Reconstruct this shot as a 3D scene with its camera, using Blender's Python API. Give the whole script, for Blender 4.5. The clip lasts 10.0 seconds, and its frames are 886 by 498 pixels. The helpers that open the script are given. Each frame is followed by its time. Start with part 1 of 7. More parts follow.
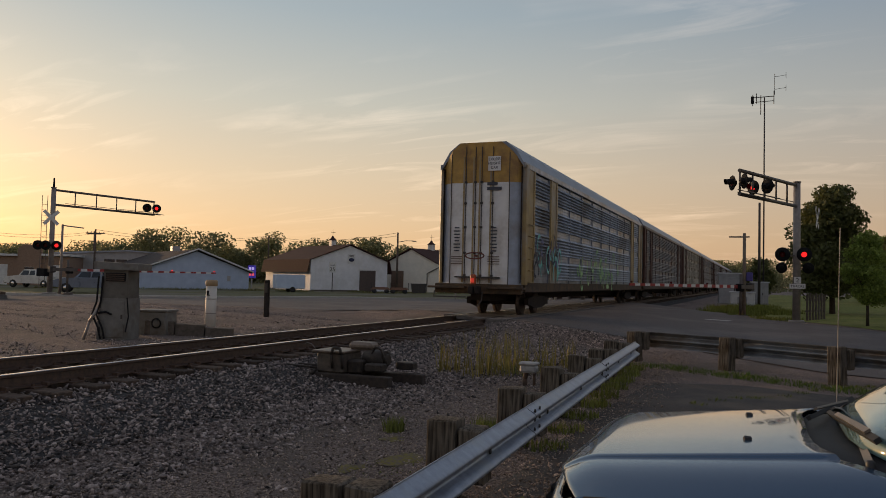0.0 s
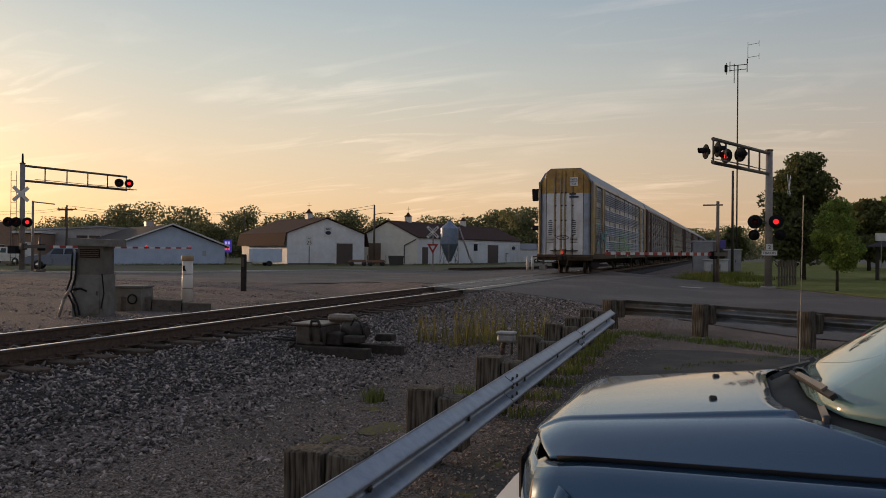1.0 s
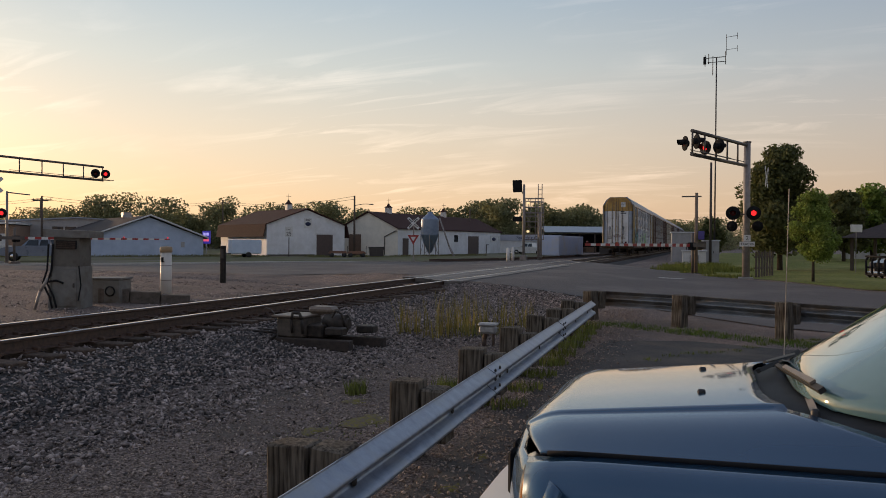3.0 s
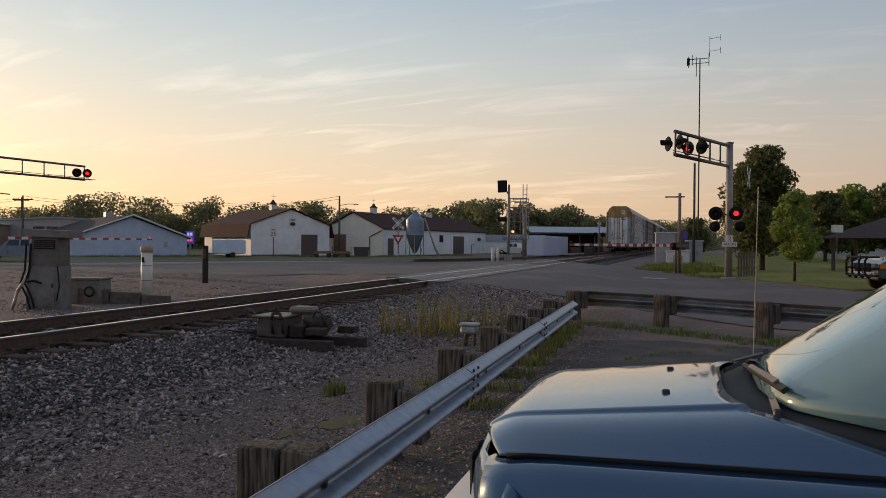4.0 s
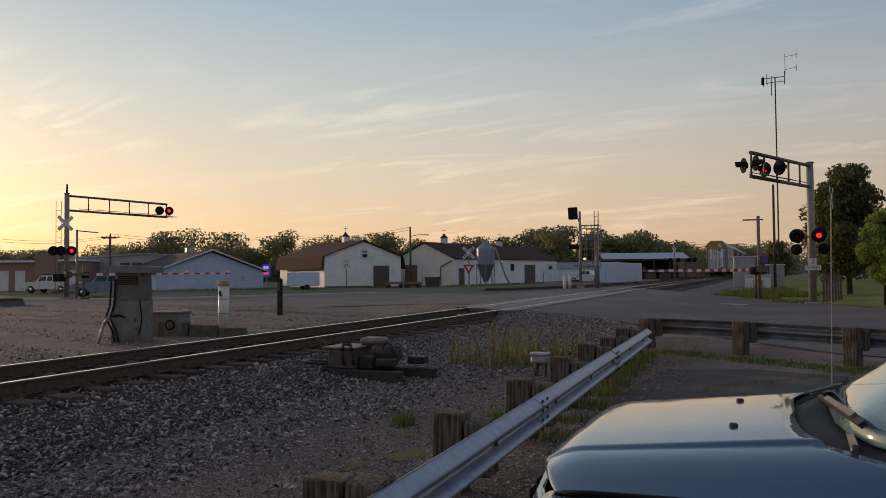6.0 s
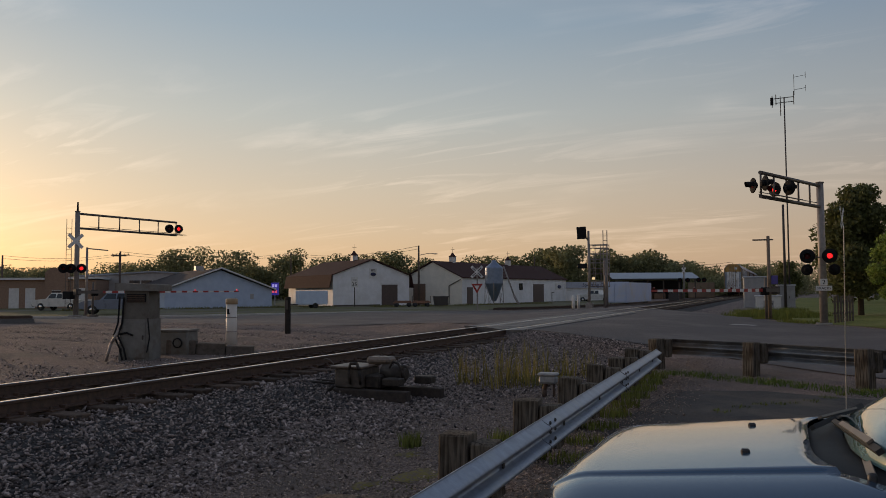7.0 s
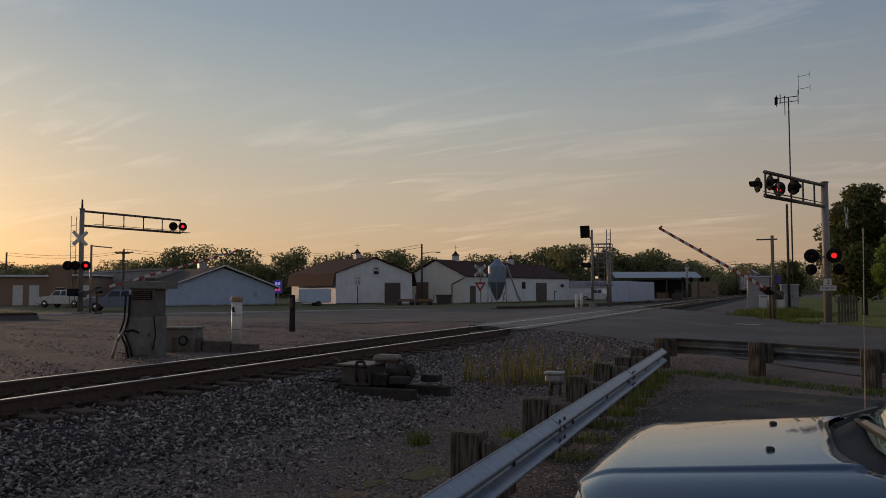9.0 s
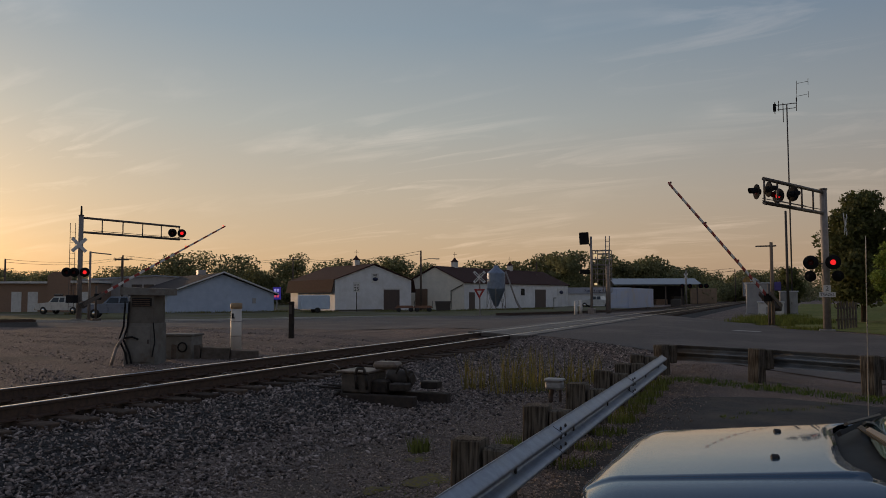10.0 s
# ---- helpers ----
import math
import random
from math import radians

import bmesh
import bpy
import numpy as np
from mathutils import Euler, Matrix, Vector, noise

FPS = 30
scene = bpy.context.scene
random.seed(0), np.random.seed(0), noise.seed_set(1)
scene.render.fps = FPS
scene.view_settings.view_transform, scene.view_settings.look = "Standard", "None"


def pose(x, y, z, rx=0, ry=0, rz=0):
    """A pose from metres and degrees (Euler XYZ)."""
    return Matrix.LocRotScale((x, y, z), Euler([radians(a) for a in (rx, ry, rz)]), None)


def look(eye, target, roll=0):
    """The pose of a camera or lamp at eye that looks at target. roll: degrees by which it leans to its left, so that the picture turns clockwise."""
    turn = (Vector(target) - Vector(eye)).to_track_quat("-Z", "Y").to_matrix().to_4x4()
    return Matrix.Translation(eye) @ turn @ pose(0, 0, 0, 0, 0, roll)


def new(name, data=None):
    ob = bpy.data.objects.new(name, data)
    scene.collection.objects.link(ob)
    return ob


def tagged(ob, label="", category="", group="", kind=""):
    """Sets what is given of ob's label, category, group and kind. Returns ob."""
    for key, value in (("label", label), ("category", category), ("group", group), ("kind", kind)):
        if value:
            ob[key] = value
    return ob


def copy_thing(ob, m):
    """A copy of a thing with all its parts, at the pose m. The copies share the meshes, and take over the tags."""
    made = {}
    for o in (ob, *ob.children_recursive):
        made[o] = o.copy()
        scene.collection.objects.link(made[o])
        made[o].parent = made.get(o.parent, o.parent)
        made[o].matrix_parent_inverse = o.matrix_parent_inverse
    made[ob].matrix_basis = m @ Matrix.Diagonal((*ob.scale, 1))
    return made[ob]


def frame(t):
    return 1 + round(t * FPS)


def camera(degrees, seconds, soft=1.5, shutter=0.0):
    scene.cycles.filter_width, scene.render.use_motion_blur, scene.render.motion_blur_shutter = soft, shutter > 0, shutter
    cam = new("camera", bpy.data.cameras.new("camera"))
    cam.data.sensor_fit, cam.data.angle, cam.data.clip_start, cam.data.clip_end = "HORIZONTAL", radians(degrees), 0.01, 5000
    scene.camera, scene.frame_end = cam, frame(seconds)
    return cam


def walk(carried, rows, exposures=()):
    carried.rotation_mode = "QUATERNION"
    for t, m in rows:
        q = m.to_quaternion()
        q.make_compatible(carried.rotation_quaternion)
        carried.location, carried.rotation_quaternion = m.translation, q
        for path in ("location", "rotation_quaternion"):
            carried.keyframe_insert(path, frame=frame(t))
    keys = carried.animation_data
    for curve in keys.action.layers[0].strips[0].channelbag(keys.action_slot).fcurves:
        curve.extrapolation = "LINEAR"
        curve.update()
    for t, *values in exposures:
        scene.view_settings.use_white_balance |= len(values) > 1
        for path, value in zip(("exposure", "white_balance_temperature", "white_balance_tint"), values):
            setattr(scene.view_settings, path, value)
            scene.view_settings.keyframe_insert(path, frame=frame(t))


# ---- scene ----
cam = camera(60.0, 10.0, soft=0.9)
PATH = [
    (0, (0.832, -0.487, 1.18), (0.07, 1.361, 1.259), 1.3),
    (0.5, (0.841, -0.522, 1.184), (0.13, 1.347, 1.23), 1.0),
    (1, (0.853, -0.538, 1.178), (0.147, 1.334, 1.184), 0.5),
    (1.5, (0.85, -0.552, 1.18), (0.159, 1.325, 1.172), 0.1),
    (2, (0.834, -0.541, 1.179), (0.152, 1.339, 1.165), 0.1),
    (2.5, (0.821, -0.535, 1.187), (0.146, 1.347, 1.171), 0.3),
    (4, (0.874, -0.465, 1.179), (0.252, 1.436, 1.163), 0.5),
    (4.5, (0.92, -0.409, 1.177), (0.263, 1.48, 1.157), 0.7),
    (5, (0.94, -0.394, 1.174), (0.225, 1.474, 1.174), 0.4),
    (5.5, (0.918, -0.432, 1.178), (0.152, 1.416, 1.206), -0.3),
    (7, (0.908, -0.379, 1.183), (0.094, 1.445, 1.293), -0.3),
    (7.5, (0.902, -0.382, 1.182), (0.081, 1.438, 1.297), -0.4),
    (8, (0.895, -0.413, 1.183), (0.069, 1.405, 1.296), -0.4),
    (8.5, (0.877, -0.425, 1.186), (0.052, 1.394, 1.292), -0.4),
    (9, (0.859, -0.433, 1.185), (0.039, 1.388, 1.291), -0.1),
    (9.5, (0.849, -0.446, 1.189), (0.033, 1.376, 1.307), -0.0),
    (10, (0.847, -0.445, 1.188), (0.03, 1.376, 1.311), -0.1),
]
EXPOSURES = [(0, 0.2, 7350, 13), (1, 0.3, 6950, 12), (2.5, 0.48, 6650, 12), (4.5, 0.48, 6650, 12), (5.5, 0.36, 6650, 12), (7, 0.02, 6650, 12), (7.5, -0.17, 6650, 12), (8, -0.22, 6650, 12), (10, -0.27, 6650, 12)]
walk(cam, [(t, look(e, a, r)) for t, e, a, r in PATH], EXPOSURES)

# ---------------------------------------------------------------- world and light
SUN_AZ, SUN_EL = -68.0, 4.0          # degrees from +y towards +x, and above the horizon


def build_world():
    w = bpy.data.worlds.new("dusk_sky")
    scene.world = w
    w.use_nodes = True
    nt = w.node_tree
    nt.nodes.clear()
    N, L = nt.nodes.new, nt.links.new
    out, bg = N("ShaderNodeOutputWorld"), N("ShaderNodeBackground")
    sky = N("ShaderNodeTexSky")
    sky.sky_type, sky.sun_disc = "NISHITA", False
    sky.sun_elevation, sky.sun_rotation = radians(SUN_EL), radians(SUN_AZ)
    sky.air_density, sky.dust_density, sky.ozone_density = SKY_AIR, SKY_DUST, SKY_OZONE
    tc = N("ShaderNodeTexCoord")
    # a high thin cloud sheet: the sight line is carried up to a level layer, where long streaks and small ripples lie
    up, lay, flat = N("ShaderNodeSeparateXYZ"), N("ShaderNodeMath"), N("ShaderNodeVectorMath")
    lay.operation, lay.inputs[1].default_value = "ADD", 0.16
    flat.operation = "DIVIDE"
    both = N("ShaderNodeCombineXYZ")
    L(tc.outputs["Generated"], up.inputs[0]); L(up.outputs["Z"], lay.inputs[0])
    for axis in ("X", "Y", "Z"):
        L(lay.outputs[0], both.inputs[axis])
    L(tc.outputs["Generated"], flat.inputs[0]); L(both.outputs[0], flat.inputs[1])
    mp = N("ShaderNodeMapping")
    mp.inputs["Rotation"].default_value = (0.0, 0.0, radians(CLOUD_TURN))
    mp.inputs["Scale"].default_value = (0.75, 2.6, 0.0)
    mp.inputs["Location"].default_value = CLOUD_SHIFT
    n1 = N("ShaderNodeTexNoise")
    n1.inputs["Scale"].default_value, n1.inputs["Detail"].default_value = 1.7, 9.0
    n1.inputs["Roughness"].default_value, n1.inputs["Distortion"].default_value = 0.6, 0.9
    r1 = N("ShaderNodeValToRGB")
    r1.color_ramp.elements[0].position, r1.color_ramp.elements[1].position = 0.5, 0.78
    mp2 = N("ShaderNodeMapping")
    mp2.inputs["Scale"].default_value = (1.0, 1.0, 0.0)
    n2 = N("ShaderNodeTexNoise")
    n2.inputs["Scale"].default_value, n2.inputs["Detail"].default_value = 0.9, 4.0
    r2 = N("ShaderNodeValToRGB")
    r2.color_ramp.elements[0].position, r2.color_ramp.elements[1].position = 0.42, 0.66
    mul = N("ShaderNodeMath")
    mul.operation = "MULTIPLY"
    amt = N("ShaderNodeMath")
    amt.operation = "MULTIPLY"
    amt.inputs[1].default_value = 0.8
    cloud = N("ShaderNodeMix")
    cloud.data_type, cloud.blend_type = "RGBA", "ADD"
    cloud.inputs["B"].default_value = CLOUD
    # dusty dusk gradient from the warm horizon to the grey-blue zenith, with the clear sky's own glow laid over it
    sep = N("ShaderNodeSeparateXYZ")
    grad = N("ShaderNodeValToRGB")
    el = grad.color_ramp.elements
    el[0].position, el[0].color = 0.0, (*SKY_STEPS[0][1], 1)
    el[1].position, el[1].color = SKY_STEPS[-1][0], (*SKY_STEPS[-1][1], 1)
    for p, c in SKY_STEPS[1:-1]:
        e = el.new(p)
        e.color = (*c, 1)
    glow = N("ShaderNodeMix")
    glow.data_type, glow.blend_type = "RGBA", "ADD"
    glow.inputs["Factor"].default_value = SKY_GLOW
    L(flat.outputs["Vector"], mp.inputs["Vector"]); L(mp.outputs["Vector"], n1.inputs["Vector"])
    L(flat.outputs["Vector"], mp2.inputs["Vector"]); L(mp2.outputs["Vector"], n2.inputs["Vector"])
    L(n1.outputs["Fac"], r1.inputs["Fac"]); L(n2.outputs["Fac"], r2.inputs["Fac"])
    L(r1.outputs["Color"], mul.inputs[0]); L(r2.outputs["Color"], mul.inputs[1])
    L(mul.outputs[0], amt.inputs[0]); L(amt.outputs[0], cloud.inputs["Factor"])
    L(tc.outputs["Generated"], sep.inputs[0]); L(sep.outputs["Z"], grad.inputs["Fac"])
    L(grad.outputs["Color"], glow.inputs["A"]); L(sky.outputs["Color"], glow.inputs["B"])
    # the sky fades and greys away from the sun's side
    side, fall, fade = N("ShaderNodeVectorMath"), N("ShaderNodeMapRange"), N("ShaderNodeMix")
    side.operation = "DOT_PRODUCT"
    side.inputs[1].default_value = (math.sin(radians(SUN_AZ)), math.cos(radians(SUN_AZ)), 0)
    fall.interpolation_type = "SMOOTHSTEP"
    fall.inputs["From Min"].default_value, fall.inputs["From Max"].default_value = -0.1, 0.95
    fade.data_type, fade.blend_type = "RGBA", "MULTIPLY"
    fade.inputs["Factor"].default_value = 1.0
    tint = N("ShaderNodeMix")
    tint.data_type = "RGBA"
    tint.inputs["A"].default_value, tint.inputs["B"].default_value = SKY_AWAY, (1, 1, 1, 1)
    L(tc.outputs["Generated"], side.inputs[0]); L(side.outputs["Value"], fall.inputs["Value"])
    L(fall.outputs["Result"], tint.inputs["Factor"])
    L(glow.outputs["Result"], fade.inputs["A"]); L(tint.outputs["Result"], fade.inputs["B"])
    L(fade.outputs["Result"], cloud.inputs["A"])
    L(cloud.outputs["Result"], bg.inputs["Color"])
    bg.inputs["Strength"].default_value = SKY_STRENGTH
    L(bg.outputs["Background"], out.inputs["Surface"])
    sun = bpy.data.lights.new("sun", "SUN")
    sun.energy, sun.angle, sun.color = SUN_POWER, radians(0.8), (1.0, 0.66, 0.38)
    so = new("sun", sun)
    az, el = radians(SUN_AZ), radians(SUN_EL)
    d = Vector((math.sin(az) * math.cos(el), math.cos(az) * math.cos(el), math.sin(el)))
    so.matrix_world = look(d * 300, (0, 0, 0))


SKY_STRENGTH, SKY_AIR, SKY_DUST, SKY_OZONE, SKY_GLOW = 0.98, 1.0, 2.0, 2.5, 0.04
SKY_STEPS = [(0.0, (0.60, 0.40, 0.25)), (0.05, (0.62, 0.435, 0.275)), (0.13, (0.55, 0.453, 0.335)), (0.22, (0.43, 0.438, 0.395)), (0.33, (0.28, 0.35, 0.395)), (0.5, (0.23, 0.275, 0.33)), (1.0, (0.24, 0.255, 0.30))]
CLOUD = (0.42, 0.335, 0.27, 1)
CLOUD_TURN, CLOUD_SHIFT = 52.0, (0.3, 0.0, 0.0)
SKY_AWAY = (0.62, 0.66, 0.77, 1)
SUN_POWER = 1.6
build_world()

# ---------------------------------------------------------------- materials
MATS = {}


def surface(name, c1, c2=None, scale=6.0, rough=0.7, metal=0.0, bump=0.0, fine=60.0, coat=0.0, c3=None, big=0.6,
            rand=0.0, spread=(0.35, 0.65), rough_var=0.12, emit=None, power=0.0, clear=0.0, bump_dist=0.02, thin=0.0):
    """A procedural surface: two colours over a noise, a third in large patches, fine relief."""
    if name in MATS:
        return MATS[name]
    m = bpy.data.materials.new(name)
    MATS[name] = m
    m.use_nodes = True
    nt = m.node_tree
    N, L = nt.nodes.new, nt.links.new
    b = nt.nodes["Principled BSDF"]
    c2 = c2 or tuple(v * 0.82 for v in c1)
    tc = N("ShaderNodeTexCoord")
    n1 = N("ShaderNodeTexNoise")
    n1.inputs["Scale"].default_value, n1.inputs["Detail"].default_value = scale, 6.0
    n1.inputs["Roughness"].default_value = 0.6
    L(tc.outputs["Object"], n1.inputs["Vector"])
    r = N("ShaderNodeValToRGB")
    e = r.color_ramp.elements
    e[0].position, e[1].position = spread
    e[0].color, e[1].color = (*c2, 1), (*c1, 1)
    L(n1.outputs["Fac"], r.inputs["Fac"])
    col = r.outputs["Color"]
    if c3:
        n3 = N("ShaderNodeTexNoise")
        n3.inputs["Scale"].default_value, n3.inputs["Detail"].default_value = big, 5.0
        n3.inputs["Roughness"].default_value = 0.65
        L(tc.outputs["Object"], n3.inputs["Vector"])
        r3 = N("ShaderNodeValToRGB")
        r3.color_ramp.elements[0].position, r3.color_ramp.elements[1].position = 0.48, 0.66
        L(n3.outputs["Fac"], r3.inputs["Fac"])
        mx = N("ShaderNodeMix")
        mx.data_type = "RGBA"
        mx.inputs["B"].default_value = (*c3, 1)
        L(r3.outputs["Color"], mx.inputs["Factor"])
        L(col, mx.inputs["A"])
        col = mx.outputs["Result"]
    if rand:
        src = N("ShaderNodeNewGeometry").outputs["Random Per Island"] if rand < 0 else N("ShaderNodeObjectInfo").outputs["Random"]
        mr = N("ShaderNodeMapRange")
        mr.inputs["To Min"].default_value, mr.inputs["To Max"].default_value = 1 - abs(rand), 1 + abs(rand)
        L(src, mr.inputs["Value"])
        mm = N("ShaderNodeMix")
        mm.data_type, mm.blend_type = "RGBA", "MULTIPLY"
        mm.inputs["Factor"].default_value = 1.0
        L(col, mm.inputs["A"])
        L(mr.outputs["Result"], mm.inputs["B"])
        col = mm.outputs["Result"]
    L(col, b.inputs["Base Color"])
    b.inputs["Metallic"].default_value = metal
    b.inputs["Coat Weight"].default_value = coat
    b.inputs["Coat Roughness"].default_value = 0.05
    rr = N("ShaderNodeMapRange")
    rr.inputs["To Min"].default_value, rr.inputs["To Max"].default_value = max(0.02, rough - rough_var), min(1, rough + rough_var)
    L(n1.outputs["Fac"], rr.inputs["Value"])
    L(rr.outputs["Result"], b.inputs["Roughness"])
    if bump:
        nb = N("ShaderNodeTexNoise")
        nb.inputs["Scale"].default_value, nb.inputs["Detail"].default_value = fine, 5.0
        L(tc.outputs["Object"], nb.inputs["Vector"])
        bp = N("ShaderNodeBump")
        bp.inputs["Strength"].default_value, bp.inputs["Distance"].default_value = bump, bump_dist
        L(nb.outputs["Fac"], bp.inputs["Height"])
        L(bp.outputs["Normal"], b.inputs["Normal"])
    if rough >= 0.85:
        b.inputs["Specular IOR Level"].default_value = 0.2
    if thin:
        tr, mix = N("ShaderNodeBsdfTranslucent"), N("ShaderNodeMixShader")
        mix.inputs["Fac"].default_value = thin
        L(col, tr.inputs["Color"])
        L(b.outputs["BSDF"], mix.inputs[1])
        L(tr.outputs["BSDF"], mix.inputs[2])
        L(mix.outputs["Shader"], nt.nodes["Material Output"].inputs["Surface"])
    if clear:
        b.inputs["Transmission Weight"].default_value = clear
    if emit:
        b.inputs["Emission Color"].default_value = (*emit, 1)
        b.inputs["Emission Strength"].default_value = power
    return m


def grained(name, c1, c2):
    """Weathered upright timber: long grain, dark checks and grey bleaching."""
    m = bpy.data.materials.new(name)
    m.use_nodes = True
    nt = m.node_tree
    N, L = nt.nodes.new, nt.links.new
    b = nt.nodes["Principled BSDF"]
    b.inputs["Roughness"].default_value = 0.9
    b.inputs["Specular IOR Level"].default_value = 0.2
    tc, mp = N("ShaderNodeTexCoord"), N("ShaderNodeMapping")
    mp.inputs["Scale"].default_value = (1.0, 1.0, 0.06)
    fine, blot = N("ShaderNodeTexNoise"), N("ShaderNodeTexNoise")
    fine.inputs["Scale"].default_value, fine.inputs["Detail"].default_value = 60, 5
    blot.inputs["Scale"].default_value, blot.inputs["Detail"].default_value = 5, 4
    ramp, spots, mix = N("ShaderNodeValToRGB"), N("ShaderNodeValToRGB"), N("ShaderNodeMix")
    ramp.color_ramp.elements[0].position, ramp.color_ramp.elements[1].position = 0.36, 0.6
    ramp.color_ramp.elements[0].color, ramp.color_ramp.elements[1].color = (*c2, 1), (*c1, 1)
    spots.color_ramp.elements[0].position, spots.color_ramp.elements[1].position = 0.4, 0.65
    mix.data_type, mix.blend_type = "RGBA", "MULTIPLY"
    mix.inputs["B"].default_value = (0.55, 0.5, 0.45, 1)
    bump = N("ShaderNodeBump")
    bump.inputs["Strength"].default_value, bump.inputs["Distance"].default_value = 1.0, 0.012
    L(tc.outputs["Object"], mp.inputs["Vector"]); L(mp.outputs["Vector"], fine.inputs["Vector"])
    L(tc.outputs["Object"], blot.inputs["Vector"])
    L(fine.outputs["Fac"], ramp.inputs["Fac"]); L(blot.outputs["Fac"], spots.inputs["Fac"])
    L(spots.outputs["Color"], mix.inputs["Factor"]); L(ramp.outputs["Color"], mix.inputs["A"])
    L(mix.outputs["Result"], b.inputs["Base Color"])
    L(fine.outputs["Fac"], bump.inputs["Height"]); L(bump.outputs["Normal"], b.inputs["Normal"])
    return m


# ---------------------------------------------------------------- mesh helpers
def part(name, bm, material, parent=None, label="", smooth=False):
    me = bpy.data.meshes.new(name)
    if smooth:
        for f in bm.faces:
            f.smooth = True
    bm.to_mesh(me)
    bm.free()
    me.materials.append(material)
    ob = new(name, me)
    ob.parent = parent
    if label:
        ob["label"] = label
    return ob


def raw(name, verts, faces, material, parent=None, smooth=False):
    me = bpy.data.meshes.new(name)
    me.from_pydata(verts, [], faces)
    me.update()
    me.materials.append(material)
    if smooth:
        me.polygons.foreach_set("use_smooth", [True] * len(me.polygons))
    ob = new(name, me)
    ob.parent = parent
    return ob


def thing(name, label, category, m=None, group="", kind=""):
    ob = new(name)
    ob.empty_display_size = 0.2
    if m is not None:
        ob.matrix_basis = m
    return tagged(ob, label, category, group, kind)


def BM():
    return bmesh.new()


def quad(bm, pts):
    return bm.faces.new([bm.verts.new(p) for p in pts])


def slab(bm, pts, dy):
    """A flat outline given thickness along y."""
    A, B = [bm.verts.new(p) for p in pts], [bm.verts.new((p[0], p[1] + dy, p[2])) for p in pts]
    n = len(pts)
    bm.faces.new(A)
    bm.faces.new(B[::-1])
    for k in range(n):
        bm.faces.new((A[(k + 1) % n], A[k], B[k], B[(k + 1) % n]))
    bmesh.ops.recalc_face_normals(bm, faces=bm.faces)


def box(bm, x0, y0, z0, x1, y1, z1, m=None, bevel=0.0):
    vs = [bm.verts.new((x, y, z)) for x in (x0, x1) for y in (y0, y1) for z in (z0, z1)]
    fs = [bm.faces.new([vs[i] for i in f]) for f in
          ((0, 1, 3, 2), (4, 6, 7, 5), (0, 4, 5, 1), (2, 3, 7, 6), (0, 2, 6, 4), (1, 5, 7, 3))]
    if bevel:
        es = list({e for f in fs for e in f.edges})
        g = bmesh.ops.bevel(bm, geom=es, offset=bevel, segments=1, affect="EDGES", profile=0.5)
        vs = list({v for f in g["faces"] for v in f.verts} | {v for v in vs if v.is_valid})
    if m is not None:
        bmesh.ops.transform(bm, matrix=m, verts=[v for v in vs if v.is_valid])
    return vs


def tube(bm, p0, p1, r0, r1=None, seg=10, cap=True):
    """A round bar from p0 to p1."""
    p0, p1 = Vector(p0), Vector(p1)
    r1 = r0 if r1 is None else r1
    d = (p1 - p0).normalized()
    a = d.orthogonal().normalized()
    b = d.cross(a)
    rings = []
    for p, r in ((p0, r0), (p1, r1)):
        rings.append([bm.verts.new(p + (a * math.cos(k * 2 * math.pi / seg) + b * math.sin(k * 2 * math.pi / seg)) * r) for k in range(seg)])
    for k in range(seg):
        bm.faces.new((rings[0][k], rings[0][(k + 1) % seg], rings[1][(k + 1) % seg], rings[1][k])).smooth = seg > 6
    if cap:
        bm.faces.new(rings[0][::-1])
        bm.faces.new(rings[1])


def pipe(bm, pts, r, seg=8):
    for a, b in zip(pts, pts[1:]):
        tube(bm, a, b, r, r, seg)


def sweep(bm, pts, r, seg=5):
    """One unbroken round strand along points."""
    pts = [Vector(q) for q in pts]
    rings = []
    for i, q in enumerate(pts):
        d = (pts[min(i + 1, len(pts) - 1)] - pts[max(i - 1, 0)]).normalized()
        a = d.cross(Vector((0, 0, 1)))
        a = a.normalized() if a.length > 1e-3 else Vector((1, 0, 0))
        b = d.cross(a)
        rings.append([bm.verts.new(q + (a * math.cos(k * 2 * math.pi / seg) + b * math.sin(k * 2 * math.pi / seg)) * r) for k in range(seg)])
    for A, B in zip(rings, rings[1:]):
        for k in range(seg):
            bm.faces.new((A[k], A[(k + 1) % seg], B[(k + 1) % seg], B[k])).smooth = True
    bm.faces.new(rings[0][::-1])
    bm.faces.new(rings[-1])


def lathe(bm, prof, seg=20, m=None):
    """Turns (radius, height) pairs round z."""
    rings = []
    for r, z in prof:
        if r < 1e-5:
            rings.append([bm.verts.new((0, 0, z))])
        else:
            rings.append([bm.verts.new((r * math.cos(k * 2 * math.pi / seg), r * math.sin(k * 2 * math.pi / seg), z)) for k in range(seg)])
    for A, B in zip(rings, rings[1:]):
        for k in range(seg):
            q = [A[k % len(A)], A[(k + 1) % len(A)], B[(k + 1) % len(B)], B[k % len(B)]]
            q = list(dict.fromkeys(q))
            if len(q) > 2:
                bm.faces.new(q).smooth = True
    vs = [v for R in rings for v in R]
    if m is not None:
        bmesh.ops.transform(bm, matrix=m, verts=vs)
    return vs


